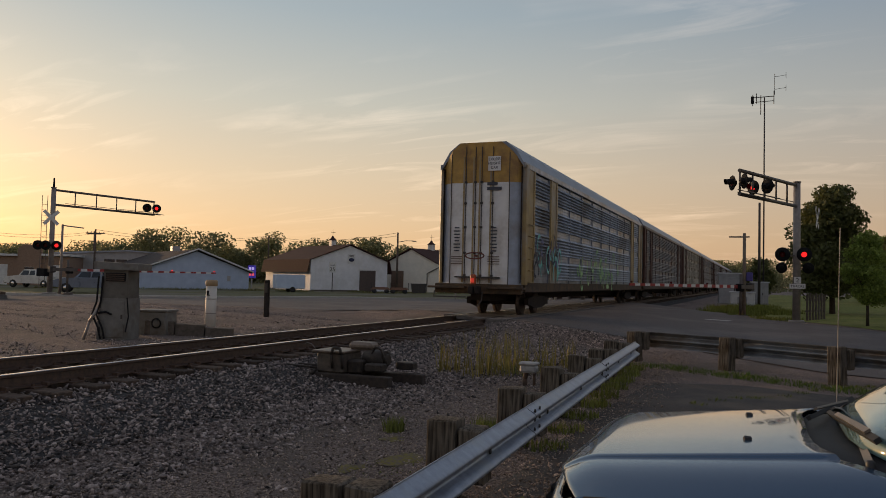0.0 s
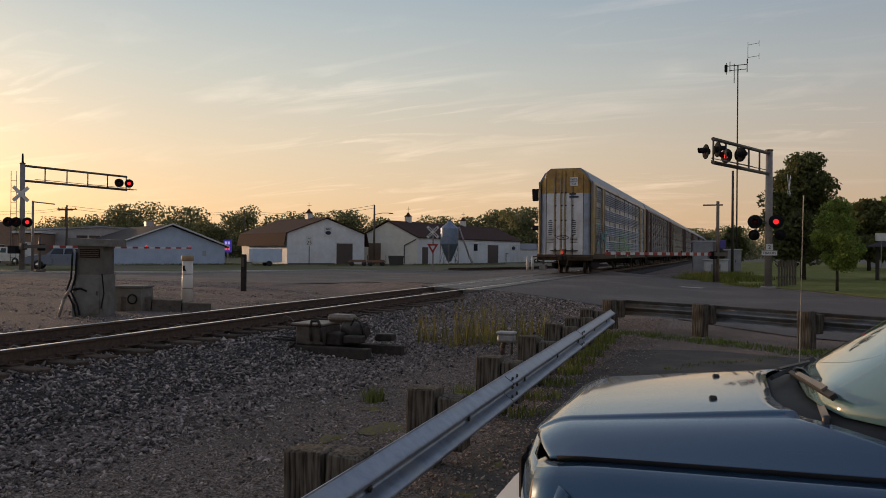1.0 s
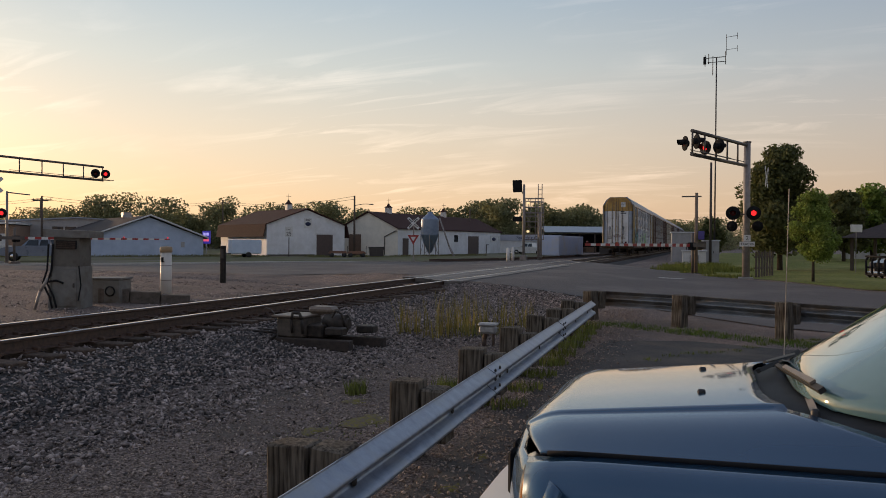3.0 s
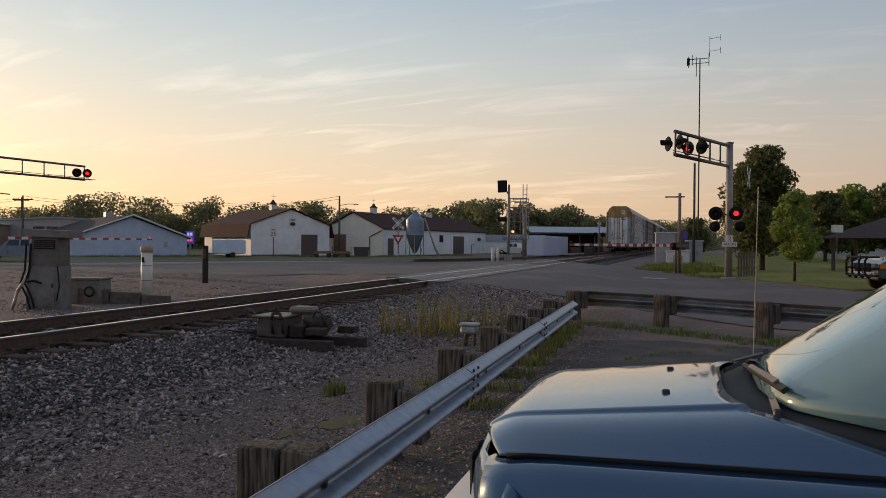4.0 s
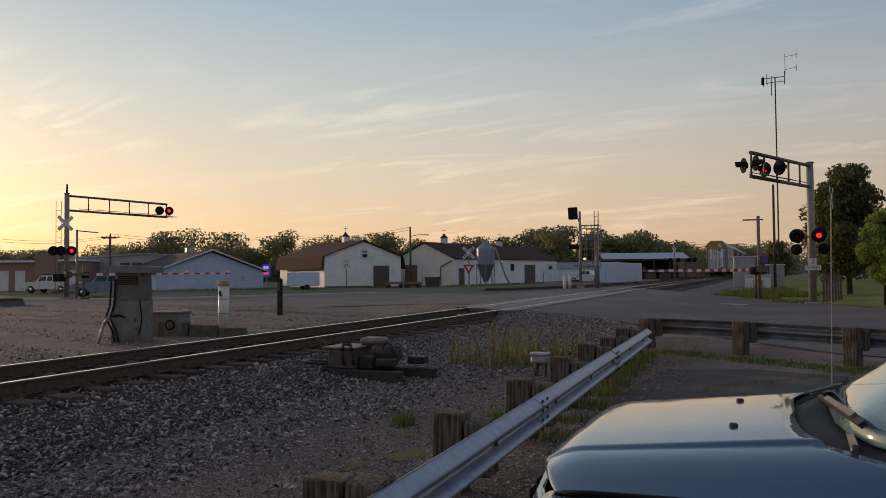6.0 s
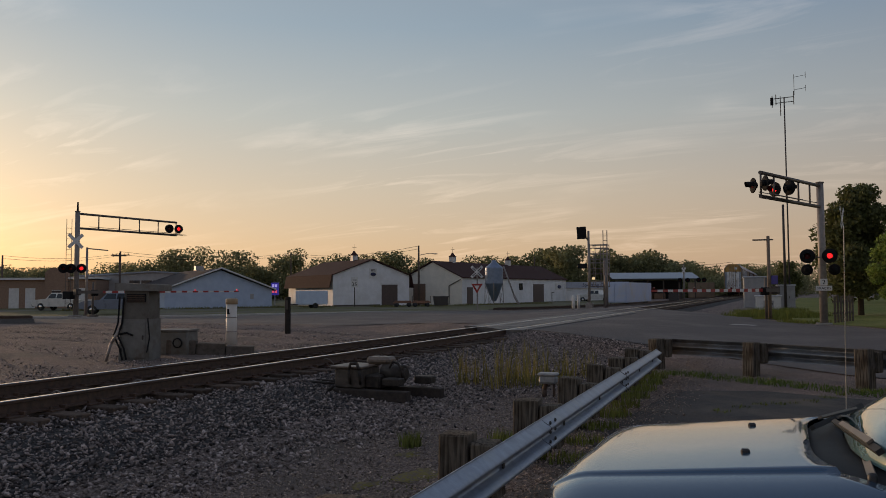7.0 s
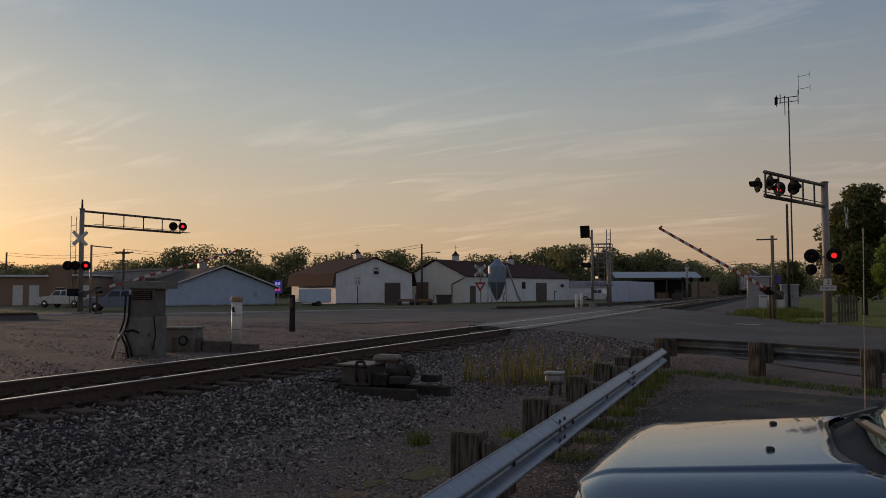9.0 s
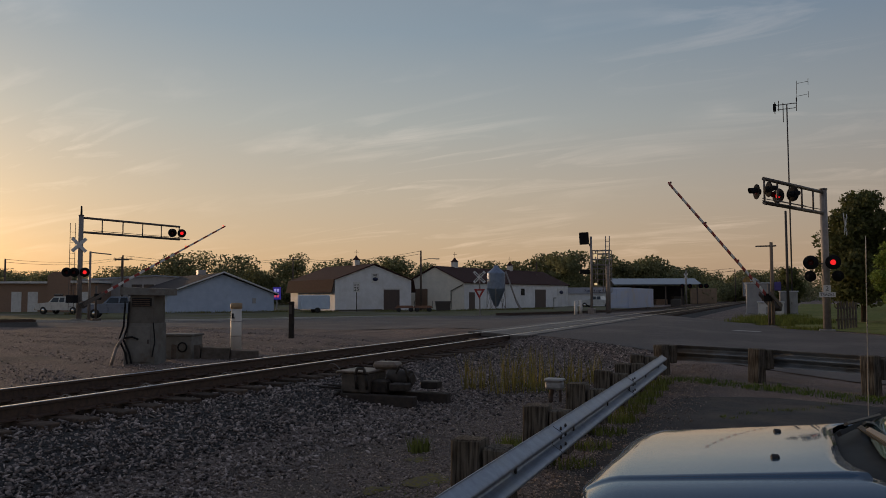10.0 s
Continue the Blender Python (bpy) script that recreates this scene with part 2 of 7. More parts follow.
def extrude(bm, prof, place0, place1, cap=True):
    """A profile of (a, b) swept from one placing function to the other."""
    A = [bm.verts.new(place0(a, b)) for a, b in prof]
    B = [bm.verts.new(place1(a, b)) for a, b in prof]
    n = len(prof)
    for k in range(n):
        bm.faces.new((A[k], A[(k + 1) % n], B[(k + 1) % n], B[k]))
    if cap:
        bm.faces.new(A[::-1])
        bm.faces.new(B)


def sheet(name, outline, height, step, material, thick=0.0):
    """A level piece of ground inside an outline, following height(x, y)."""
    from mathutils.geometry import delaunay_2d_cdt
    pts = []
    n = len(outline)
    for i in range(n):
        a, b = Vector(outline[i]), Vector(outline[(i + 1) % n])
        k = max(1, int((b - a).length / step))
        pts += [a.lerp(b, j / k) for j in range(k)]
    nb = len(pts)
    edges = [(i, (i + 1) % nb) for i in range(nb)]
    xs, ys = [p.x for p in pts], [p.y for p in pts]
    x = min(xs) + step / 2
    while x < max(xs):
        y = min(ys) + step / 2
        while y < max(ys):
            pts.append(Vector((x, y)))
            y += step
        x += step
    v, e, f, *_ = delaunay_2d_cdt(pts, edges, [], 1, 1e-4)
    ob = raw(name, [(p.x, p.y, height(p.x, p.y)) for p in v], [list(t) for t in f], material, smooth=True)
    return ob


def smooth01(t):
    t = max(0.0, min(1.0, t))
    return t * t * (3 - 2 * t)

# ---------------------------------------------------------------- the lie of the land (rail tops at z = 0)
TRACK = -7.75            # centre of the main track
LOT = -0.40              # level of the parking ground


STREET = [(60, -10), (1.9, 15.5), (-1.9, 18.9), (-6.2, 22.4), (-9.4, 25.9), (-16, 31.6), (-21, 30.2), (-30, 32.5), (-44, 31.0), (-75, 18), (-80, 26),
          (-46, 38.4), (-39.5, 41.5), (-36.8, 45.8), (-30, 56.3), (-21.8, 57.6), (-16, 57), (-9, 54), (-4.5, 46), (-1.4, 42.0), (3.8, 35.1), (5.8, 29.8), (12, 26.5), (62, 8)]


def ground_z(x, y):
    """Flat town ground, lowest beyond the tracks on the west side."""
    z = LOT - 0.2 * smooth01((-x - 20) / 22)
    return z - 0.12 * smooth01((2.6 - abs(x + 3.9)) / 2.6) * smooth01((13 - y) / 4)


def street_gap(x, y):
    """Distance from the street's outline; 0 inside it."""
    inside, best = False, 1e9
    n = len(STREET)
    for i in range(n):
        (ax, ay), (bx, by) = STREET[i], STREET[(i + 1) % n]
        if (ay > y) != (by > y) and x < (bx - ax) * (y - ay) / (by - ay) + ax:
            inside = not inside
        t = max(0.0, min(1.0, ((x - ax) * (bx - ax) + (y - ay) * (by - ay)) / ((bx - ax) ** 2 + (by - ay) ** 2)))
        best = min(best, math.hypot(x - ax - t * (bx - ax), y - ay - t * (by - ay)))
    return 0.0 if inside else best


def rut(x, y):
    """Shallow wheel ruts in the gravel west of the track."""
    return 0.035 * smooth01((-x - 10.5) / 2) * smooth01((34 - y) / 6) * math.sin((y + .25 * x) * 2.3 + math.sin(x * .4))


def shoulder_z(x, y):
    """Ground level with the gravel shoulder that rises to the street at the crossing."""
    z = ground_z(x, y) + (rut(x, y) if x < -10.5 and y < 34 else 0)
    if abs(x - TRACK) < 11.5 and 8 < y < 70:
        hump = smooth01(1 - (abs(x - TRACK) - 1.6) / 9.0)
        g = street_gap(x, y)
        z += 0.37 * hump * smooth01(1 - g / 2.6) - (0.012 if g == 0 else 0)
    return z


def road_z(x, y):
    """The street rises to the rail tops where it crosses."""
    hump = smooth01(1 - (abs(x - TRACK) - 1.6) / 9.0)
    return ground_z(x, y) + 0.008 + (0.372 * hump)


def axis_steps(lo, hi, near_lo, near_hi, fine):
    v, out = near_lo, []
    while v < near_hi:
        out.append(v)
        v += fine
    step, v = fine, near_hi
    while v < hi:
        out.append(v)
        step *= 1.35
        v += step
    out.append(hi)
    step, v = fine, near_lo
    while v > lo:
        step *= 1.35
        v -= step
        out.append(max(v, lo))
    return sorted(set(out))


GRAVEL = surface("gravel_ground", (0.36, 0.285, 0.25), (0.112, 0.086, 0.076), 38, 0.95, bump=1.0, fine=70, spread=(0.42, 0.6), c3=(0.15, 0.125, 0.11), big=0.5, bump_dist=0.04)
ASPHALT = surface("old_asphalt", (0.105, 0.092, 0.088), (0.06, 0.053, 0.052), 34, 0.8, bump=0.45, fine=120, c3=(0.135, 0.118, 0.11), big=0.3)
LOTMAT = surface("lot_asphalt", (0.12, 0.108, 0.098), (0.06, 0.054, 0.05), 50, 0.9, bump=0.8, fine=100, c3=(0.14, 0.12, 0.1), big=0.9)
GRASS = surface("mown_grass", (0.21, 0.22, 0.05), (0.1, 0.12, 0.028), 7, 0.95, bump=1.0, fine=35, c3=(0.26, 0.24, 0.075), big=0.22)
CONCRETE = surface("concrete", (0.36, 0.34, 0.31), (0.27, 0.26, 0.24), 9, 0.85, bump=0.3, fine=70)
STEEL_RAIL = surface("rusty_rail_web", (0.105, 0.062, 0.042), (0.05, 0.03, 0.022), 14, 0.6, bump=0.3)
RAIL_TOP = surface("polished_rail_top", (0.82, 0.8, 0.78), (0.72, 0.7, 0.68), 12, 0.2, metal=1.0)
TIE = surface("creosote_tie", (0.12, 0.085, 0.064), (0.055, 0.04, 0.032), 14, 0.85, bump=0.8, fine=30, rand=0.35)
ROCK = surface("ballast_stone", (0.385, 0.315, 0.285), (0.09, 0.07, 0.063), 14, 0.72, bump=0.5, fine=60, rand=-0.88)


def build_ground():
    xs = axis_steps(-1500, 1500, -32, 6, 0.5)
    ys = axis_steps(-400, 2200, -2, 34, 0.5)
    verts = [(x, y, shoulder_z(x, y)) for y in ys for x in xs]
    w = len(xs)
    faces = [(j * w + i, j * w + i + 1, (j + 1) * w + i + 1, (j + 1) * w + i) for j in range(len(ys) - 1) for i in range(w - 1)]
    tagged(raw("ground", verts, faces, GRAVEL, smooth=True), "grey-brown gravel ground with scattered small stones", "ground", kind="structure")


def build_roads():
    tagged(sheet("road", STREET, road_z, 1.5, ASPHALT), "worn dark grey asphalt street over the rail crossing", "road", kind="structure")
    lot = [(-1.05, -6), (-1.0, 5), (-0.95, 9), (-0.75, 12.2), (0.6, 12.6), (3.4, 11.6), (60, -12), (60, -30), (2, -14)]
    tagged(sheet("pavement", lot, lambda x, y: ground_z(x, y) + 0.012, 1.0, LOTMAT), "cracked dark asphalt of the parking lot", "pavement", kind="structure")
    lawn = [(3.9, 36.2), (6.2, 30.4), (12, 27.4), (64, 9), (120, 60), (90, 160), (3, 160), (0.8, 70), (-0.6, 44)]
    tagged(sheet("lawn", lawn, lambda x, y: ground_z(x, y) + 0.015, 2.5, GRASS), "mown green and straw-coloured park lawn", "lawn", kind="structure")
    west = [(-37.5, 46), (-31, 57.3), (-22, 58.6), (-18, 60), (-16, 75), (-18, 105), (-30, 150), (-120, 150), (-120, 30), (-82, 26.5), (-47, 39.4)]
    tagged(sheet("verge", west, lambda x, y: ground_z(x, y) + 0.01, 3.0, surface("dry_verge", (0.12, 0.13, 0.05), (0.1, 0.09, 0.05), 0.8, 0.95, bump=0.5, fine=20, c3=(0.16, 0.145, 0.12), big=0.12)),
           "patchy grass and gravel verge before the sheds", "verge", kind="structure")


RAIL_PROFILE = [(-0.07, -0.17), (-0.07, -0.158), (-0.01, -0.14), (-0.009, -0.045), (-0.036, -0.035), (-0.036, -0.006), (0.036, -0.006), (0.036, -0.035), (0.009, -0.045), (0.01, -0.14), (0.07, -0.158), (0.07, -0.17)]


def build_main_track():
    for x in (TRACK + 0.7525, TRACK - 0.7525):
        rail = thing("steel_rail", "rusty steel running rail with a polished shining top", "rail", pose(x, 0, 0), "rails of the main track", "structure")
        bm = BM()
        extrude(bm, RAIL_PROFILE, lambda a, b: (a, -40, b), lambda a, b: (a, 900, b))
        part("rail_body", bm, STEEL_RAIL, rail)
        bm = BM()
        extrude(bm, [(-0.028, -0.006), (-0.023, 0.0), (0.023, 0.0), (0.028, -0.006)], lambda a, b: (a, -40, b), lambda a, b: (a, 900, b))
        part("rail_head", bm, RAIL_TOP, rail, "polished bright rail head")
    # ties in sight before the crossing are pieces of their own
    bed = thing("tie_bed", "dark creosoted wooden crossties under the rails", "tie", kind="structure")
    rnd = random.Random(4)
    bm = BM()
    box(bm, -1.3, -0.115, -0.355, 1.3, 0.115, -0.175, bevel=0.012)
    first = part("tie", bm, TIE, bed)
    first.matrix_basis = pose(TRACK, -3, 0)
    for k in range(1, 48):
        o = first.copy()
        scene.collection.objects.link(o)
        o.matrix_basis = pose(TRACK + rnd.uniform(-0.06, 0.06), -3 + k * 0.53 + rnd.uniform(-.03, .03), rnd.uniform(-0.012, 0.004), 0, 0, rnd.uniform(-1.2, 1.2))
    # tie plates and anchors at the foot of each rail
    bm = BM()
    box(bm, -.12, -.09, -.185, .16, .09, -.165)
    box(bm, .035, .1, -.175, .15, .14, -.125, bevel=.008)
    box(bm, .06, -.05, -.17, .09, -.02, -.135)
    plate = part("tie_plate", bm, STEEL_RAIL, bed)
    plate.matrix_basis = pose(TRACK + .7525, -3, 0)
    for k in range(1, 96):
        o = plate.copy()
        scene.collection.objects.link(o)
        o.matrix_basis = pose(TRACK + (.7525 if k % 2 else -.7525), -3 + (k // 2) * 0.53, 0, 0, 0, rnd.uniform(-3, 3))
    bm = BM()
    for k in range(260):
        box(bm, TRACK - 1.3, 44 + k * 0.55, -0.33, TRACK + 1.3, 44.23 + k * 0.55, -0.175)
    tagged(part("far_ties", bm, TIE, bed), kind="stuff")
    # ballast bed
    prof = [(-3.3, -0.58), (-1.55, -0.265), (1.55, -0.265), (3.5, -0.58)]
    bm = BM()
    for y0, y1 in ((-40, 21.5), (43, 900)):
        extrude(bm, prof, lambda a, b: (TRACK + a, y0, b), lambda a, b: (TRACK + a, y1, b))
    tagged(part("ballast_bed", bm, surface("ballast_bed", (0.09, 0.085, 0.085), (0.03, 0.03, 0.03), 22, 0.95, bump=1.0, fine=24, bump_dist=0.06)), "grey crushed-stone ballast bed under the track", "ballast", kind="structure")


def stones(name, label, count, place, size, seed, material, cut=8):
    """Loose stones as small cut blocks, joined."""
    rg = np.random.default_rng(seed)
    base = np.array([(1, 0, 0), (-1, 0, 0), (0, 1, 0), (0, -1, 0), (0, 0, 1), (0, 0, -1), (.62, .62, .5), (-.6, .6, -.5)], float)
    tri = np.array([(0, 6, 4), (6, 2, 4), (2, 1, 4), (1, 3, 4), (3, 0, 4), (0, 2, 6), (2, 7, 1), (7, 5, 1), (2, 5, 7), (1, 5, 3), (3, 5, 0), (0, 5, 2)])
    if cut == 6:
        base, tri = base[:6], np.array([(0, 2, 4), (2, 1, 4), (1, 3, 4), (3, 0, 4), (2, 0, 5), (1, 2, 5), (3, 1, 5), (0, 3, 5)])
    P = place(rg, count)
    n = len(P)
    s = size[0] + (size[1] - size[0]) * rg.random((n, 1, 1)) ** 2
    shape = base[None] * (0.65 + 0.6 * rg.random((n, cut, 1))) * (np.array([1.15, .8, .5]) * (0.7 + 0.6 * rg.random((n, 1, 3))))
    q = rg.normal(size=(n, 4)) * np.array([1, .28, .28, 1])
    q /= np.linalg.norm(q, axis=1)[:, None]
    w, x, y, z = q.T
    R = np.stack([1 - 2 * (y * y + z * z), 2 * (x * y - z * w), 2 * (x * z + y * w), 2 * (x * y + z * w), 1 - 2 * (x * x + z * z), 2 * (y * z - x * w),
                  2 * (x * z - y * w), 2 * (y * z + x * w), 1 - 2 * (x * x + y * y)], 1).reshape(n, 3, 3)
    V = np.einsum("nij,nkj->nki", R, shape * s) + P[:, None, :]
    F = (tri[None] + (np.arange(n) * cut)[:, None, None]).reshape(-1, 3)
    me = bpy.data.meshes.new(name)
    me.vertices.add(n * cut)
    me.vertices.foreach_set("co", V.reshape(-1))
    me.loops.add(len(F) * 3)
    me.loops.foreach_set("vertex_index", F.reshape(-1).astype(np.int32))
    me.polygons.add(len(F))
    me.polygons.foreach_set("loop_start", (np.arange(len(F)) * 3).astype(np.int32))
    me.polygons.foreach_set("loop_total", np.full(len(F), 3, np.int32))
    me.update(calc_edges=True)
    me.validate()
    me.materials.append(material)
    return tagged(new(name, me), label, "gravel", kind="stuff")


def loose_z(x, y):
    """Top of ballast, ground or street shoulder, and the distance from the street."""
    gap, inside = np.full(len(x), 1e9), np.zeros(len(x), bool)
    for i, (ax, ay) in enumerate(STREET):
        bx, by = STREET[(i + 1) % len(STREET)]
        inside ^= ((ay > y) != (by > y)) & (x < (bx - ax) * (y - ay) / (by - ay) + ax)
        t = np.clip(((x - ax) * (bx - ax) + (y - ay) * (by - ay)) / ((bx - ax) ** 2 + (by - ay) ** 2), 0, 1)
        gap = np.minimum(gap, np.hypot(x - ax - t * (bx - ax), y - ay - t * (by - ay)))
    gap = np.where(inside, 0, gap)

    def ease(v):
        v = np.clip(v, 0, 1)
        return v * v * (3 - 2 * v)
    g = LOT - 0.2 * ease((-x - 20) / 22) - 0.12 * ease((2.6 - np.abs(x + 3.9)) / 2.6) * ease((13 - y) / 4)
    g = g + 0.37 * ease(1 - (np.abs(x - TRACK) - 1.6) / 9.0) * ease(1 - gap / 2.6)
    a = np.abs(x - TRACK)
    shoulder = -0.245 - np.clip((a - 1.35) / 2.0, 0, 1) * 0.3
    return np.where(a < 3.4, np.maximum(shoulder, g - 0.01), g), gap


def build_ballast():
    def near(rg, n):
        x, y = rg.uniform(-8.6, -2.2, n), 0.5 + 22.5 * rg.random(n) ** 1.15
        z, gap = loose_z(x, y)
        edge = np.clip((-2.75 - 0.75 * np.clip((8.2 - y) / 1.6, 0, 1) - x - 0.3 * np.sin(y * .9) - .12 * np.sin(y * 3.1)) / 0.7, 0.035, 1)
        edge = np.maximum(edge, np.clip((y - 11.5) / 4, 0, .8))
        keep = (np.abs(np.abs(x - TRACK) - 0.75) > 0.09) & (rg.random(n) < edge) & (rg.random(n) < np.clip(gap / 0.5, 0, 1))
        return np.stack([x, y, z + rg.uniform(-0.012, 0.03, n)], 1)[keep]

    def verge(rg, n):
        x, y = rg.uniform(-4.4, 0.5, n), 1.0 + 16 * rg.random(n) ** 1.4
        z, gap = loose_z(x, y)
        keep = (gap > 0.05) & (rg.random(n) < np.clip((-0.2 - x) / 0.8 + np.clip((6.5 - y) / 3, 0, 1), 0, 1))
        return np.stack([x, y, z + np.where(x > -1, 0.012, 0) + rg.uniform(-0.004, 0.012, n)], 1)[keep]

    def west(rg, n):
        x, y = -9.3 - 26 * rg.random(n) ** 1.7, 3 + 30 * rg.random(n)
        z, gap = loose_z(x, y)
        keep = (rg.random(n) < np.clip((x + 15) / 4, 0.33, 1)) & (rg.random(n) < np.clip(gap / 0.6, 0, 1)) & (y < 14 - x * .75)
        return np.stack([x, y, z + rg.uniform(-0.012, 0.02, n)], 1)[keep]

    stones("ballast_stones", "grey angular ballast stones beside the track", 104000, near, (0.011, 0.04), 5, ROCK)
    stones("fine_gravel", "fine brownish gravel between ballast and guardrail", 76000, verge, (0.005, 0.02), 6, surface("brown_gravel", (0.42, 0.335, 0.275), (0.165, 0.127, 0.105), 18, 0.9, rand=-0.6), 6)
    stones("far_ballast", "grey ballast and gravel on the far track side", 74000, west, (0.012, 0.042), 7, ROCK, 6)


build_ground()
build_roads()
build_main_track()
build_ballast()

# ---------------------------------------------------------------- the train
TRAIN_START, TRAIN_SPEED, CAR_PITCH = 23.5, 17.65, 28.3


def autorack(label, panel, post, door, roof, end, marked=False):
    """A tall covered rail car for automobiles; its near end stands at y = 0."""
    car = thing("autorack_car", label, "rail car", group="cars of the train")
    W, H, LEN = 1.48, 5.8, 27.4
    zf = 1.05                                  # deck
    eave, slope = 5.0, 5.62
    # roof: arched, folded along its length
    bm = BM()
    prof = [(-W, eave), (-1.18, 5.52), (-0.82, H), (0.82, H), (1.18, 5.52), (W, eave), (W - .06, eave - .02), (1.1, 5.42), (-1.1, 5.42), (-W + .06, eave - .02)]
    extrude(bm, prof, lambda a, b: (a, 0.12, b), lambda a, b: (a, LEN - .12, b))
    part("roof", bm, roof, car)
    for k in range(1, 16):
        bm = BM()
        y = k * LEN / 16
        for a, b in zip(prof[:5], prof[1:6]):
            quad(bm, [(a[0] * 1.004, y - .035, a[1] + .012), (b[0] * 1.004, y - .035, b[1] + .012), (b[0] * 1.004, y + .035, b[1] + .012), (a[0] * 1.004, y + .035, a[1] + .012)])
        part("roof_rib", bm, roof, car)
    # underframe
    bm = BM()
    box(bm, -1.42, 0.25, 0.78, 1.42, LEN - .25, zf)
    box(bm, -0.35, 0.2, 0.5, 0.35, LEN - .2, 0.82)
    part("underframe", bm, UNDER, car)
    for s in (-1, 1):
        bm = BM()
        box(bm, s * 1.42, 0.35, 0.82, s * 1.5, LEN - .35, 1.12)
        part("side_sill", bm, DARKSILL, car)
        bm = BM()
        box(bm, s * 1.43, 0.1, 4.92, s * 1.5, LEN - .1, 5.08)
        part("top_rail", bm, panel, car)
        edges = [0.42, 1.45, 3.5, 4.6] + [4.6 + (LEN - 9.2) * k / 8 for k in range(1, 8)] + [LEN - 4.6, LEN - 3.5, LEN - 1.45, LEN - .42]
        wide = {0, 2, len(edges) - 4, len(edges) - 2}
        for i, (a, b) in enumerate(zip(edges, edges[1:])):
            if i in wide:
                bm = BM()
                box(bm, s * 1.36, a, 1.1, s * 1.47, b, 4.95)
                box(bm, s * 1.47, a + .06, 1.12, s * 1.5, a + .2, 4.93)
                box(bm, s * 1.47, b - .2, 1.12, s * 1.5, b - .06, 4.93)
                part("side_post", bm, post, car)
                continue
            # a ribbed steel side panel with rows of louvres
            bm = BM()
            nrow = 32
            zz = [1.12 + (4.9 - 1.12) * k / nrow for k in range(nrow + 1)]
            A, B = [], []
            for k in range(nrow):
                z0, z1 = zz[k], zz[k + 1]
                d = 0.085 if k % 8 in (1, 2, 3, 4, 5, 6) and (k // 8 or i != 1) else 0.006
                for z, x in ((z0, 1.40), (z0 + (z1 - z0) * .08, 1.40 + d), (z0 + (z1 - z0) * .9, 1.40)):
                    A.append(bm.verts.new((s * x, a + .03, z)))
                    B.append(bm.verts.new((s * x, b - .03, z)))
            for k in range(len(A) - 1):
                bm.faces.new((A[k], B[k], B[k + 1], A[k + 1]) if s > 0 else (A[k], A[k + 1], B[k + 1], B[k]))
            part("side_panel", bm, panel, car)
            bm = BM()
            box(bm, s * 1.38, b - .03, 1.1, s * 1.45, b + .03, 4.95)
            part("panel_stud", bm, panel, car)
        bm = BM()
        box(bm, s * 1.37, 0.1, 1.1, s * 1.375, LEN - .1, 4.95)
        part("inner_screen", bm, UNDER, car)
    # both ends: curved doors, a strip of colour above
    for e, y0, d in ((0, 0.10, -1), (1, LEN - .10, 1)):
        xs = [-1.46, -1.02, -0.72, -0.3, 0.0, 0.3, 0.72, 1.02, 1.46]
        for i, (a, b) in enumerate(zip(xs, xs[1:])):
            def yy(x):
                return y0 + d * (0.14 - 0.34 * max(0, (abs(x) - 1.02) / .44))
            zt = lambda x: H - .03 if abs(x) <= .82 else 5.52 if abs(x) < 1.2 else eave
            bm = BM()
            slab(bm, [(a, yy(a), 1.05), (b, yy(b), 1.05), (b, yy(b), 4.42), (a, yy(a), 4.42)], -d * .03)
            # outer angled panels get a blue-grey that paints in their shade
            part("door_panel", bm, door if 0 < i < 7 else CORNER_SHADE, car)
            bm = BM()
            slab(bm, [(a, yy(a), 4.424), (b, yy(b), 4.424), (b, yy(b), zt(b)), (a, yy(a), zt(a))], -d * .03)
            part("end_cap", bm, end, car)
        for x in (-1.02, -0.5, -0.16, 0.06, 0.45, 1.02):
            bm = BM()
            tube(bm, (x, y0 + d * .165, 1.05), (x, y0 + d * .165, 5.4 if abs(x) > 1 else 5.62), 0.016, seg=6)
            part("door_rod", bm, DARKROD, car)
            if abs(x) < 1:
                bm = BM()
                for z in (1.3, 2.05, 2.9, 3.7, 4.4):
                    box(bm, x - .045, y0 + d * .144, z, x + .045, y0 + d * .2, z + .07, bevel=.01)
                part("rod_keeper", bm, DARKROD, car)
                bm = BM()
                box(bm, x - .1, y0 + d * .138, 1.1, x - .05, y0 + d * .162, 5.3)
                part("door_seam", bm, post, car)
        for s in (-1, 1):
            bm = BM()
            box(bm, s * 1.38, min(y0 - d * .12, y0 - d * .4), 1.05, s * 1.53, max(y0 - d * .12, y0 - d * .4), 5.02, bevel=.02)
            part("corner_post", bm, post, car)
            for k in range(6):
                bm = BM()
                z = 1.15 + k * .38
                pipe(bm, [(s * 1.46, y0 - d * .45, z), (s * 1.58, y0 - d * .45, z), (s * 1.58, y0 - d * .95, z), (s * 1.46, y0 - d * .95, z)], 0.018, 5)
                part("ladder_rung", bm, post, car)
        bm = BM()
        box(bm, -1.5, y0 + d * .02, 0.74, 1.5, y0 + d * .3, 1.06, bevel=.02)
        box(bm, -1.66, y0 + d * .05, 0.9, -.35, y0 + d * .55, .97, bevel=.01)
        box(bm, .35, y0 + d * .05, 0.9, 1.6, y0 + d * .45, .97, bevel=.01)
        part("end_sill", bm, DARKSILL, car)
        bm = BM()
        pipe(bm, [(-1.45, y0 + d * .5, .62), (-0.3, y0 + d * .5, .62)], .02, 6)
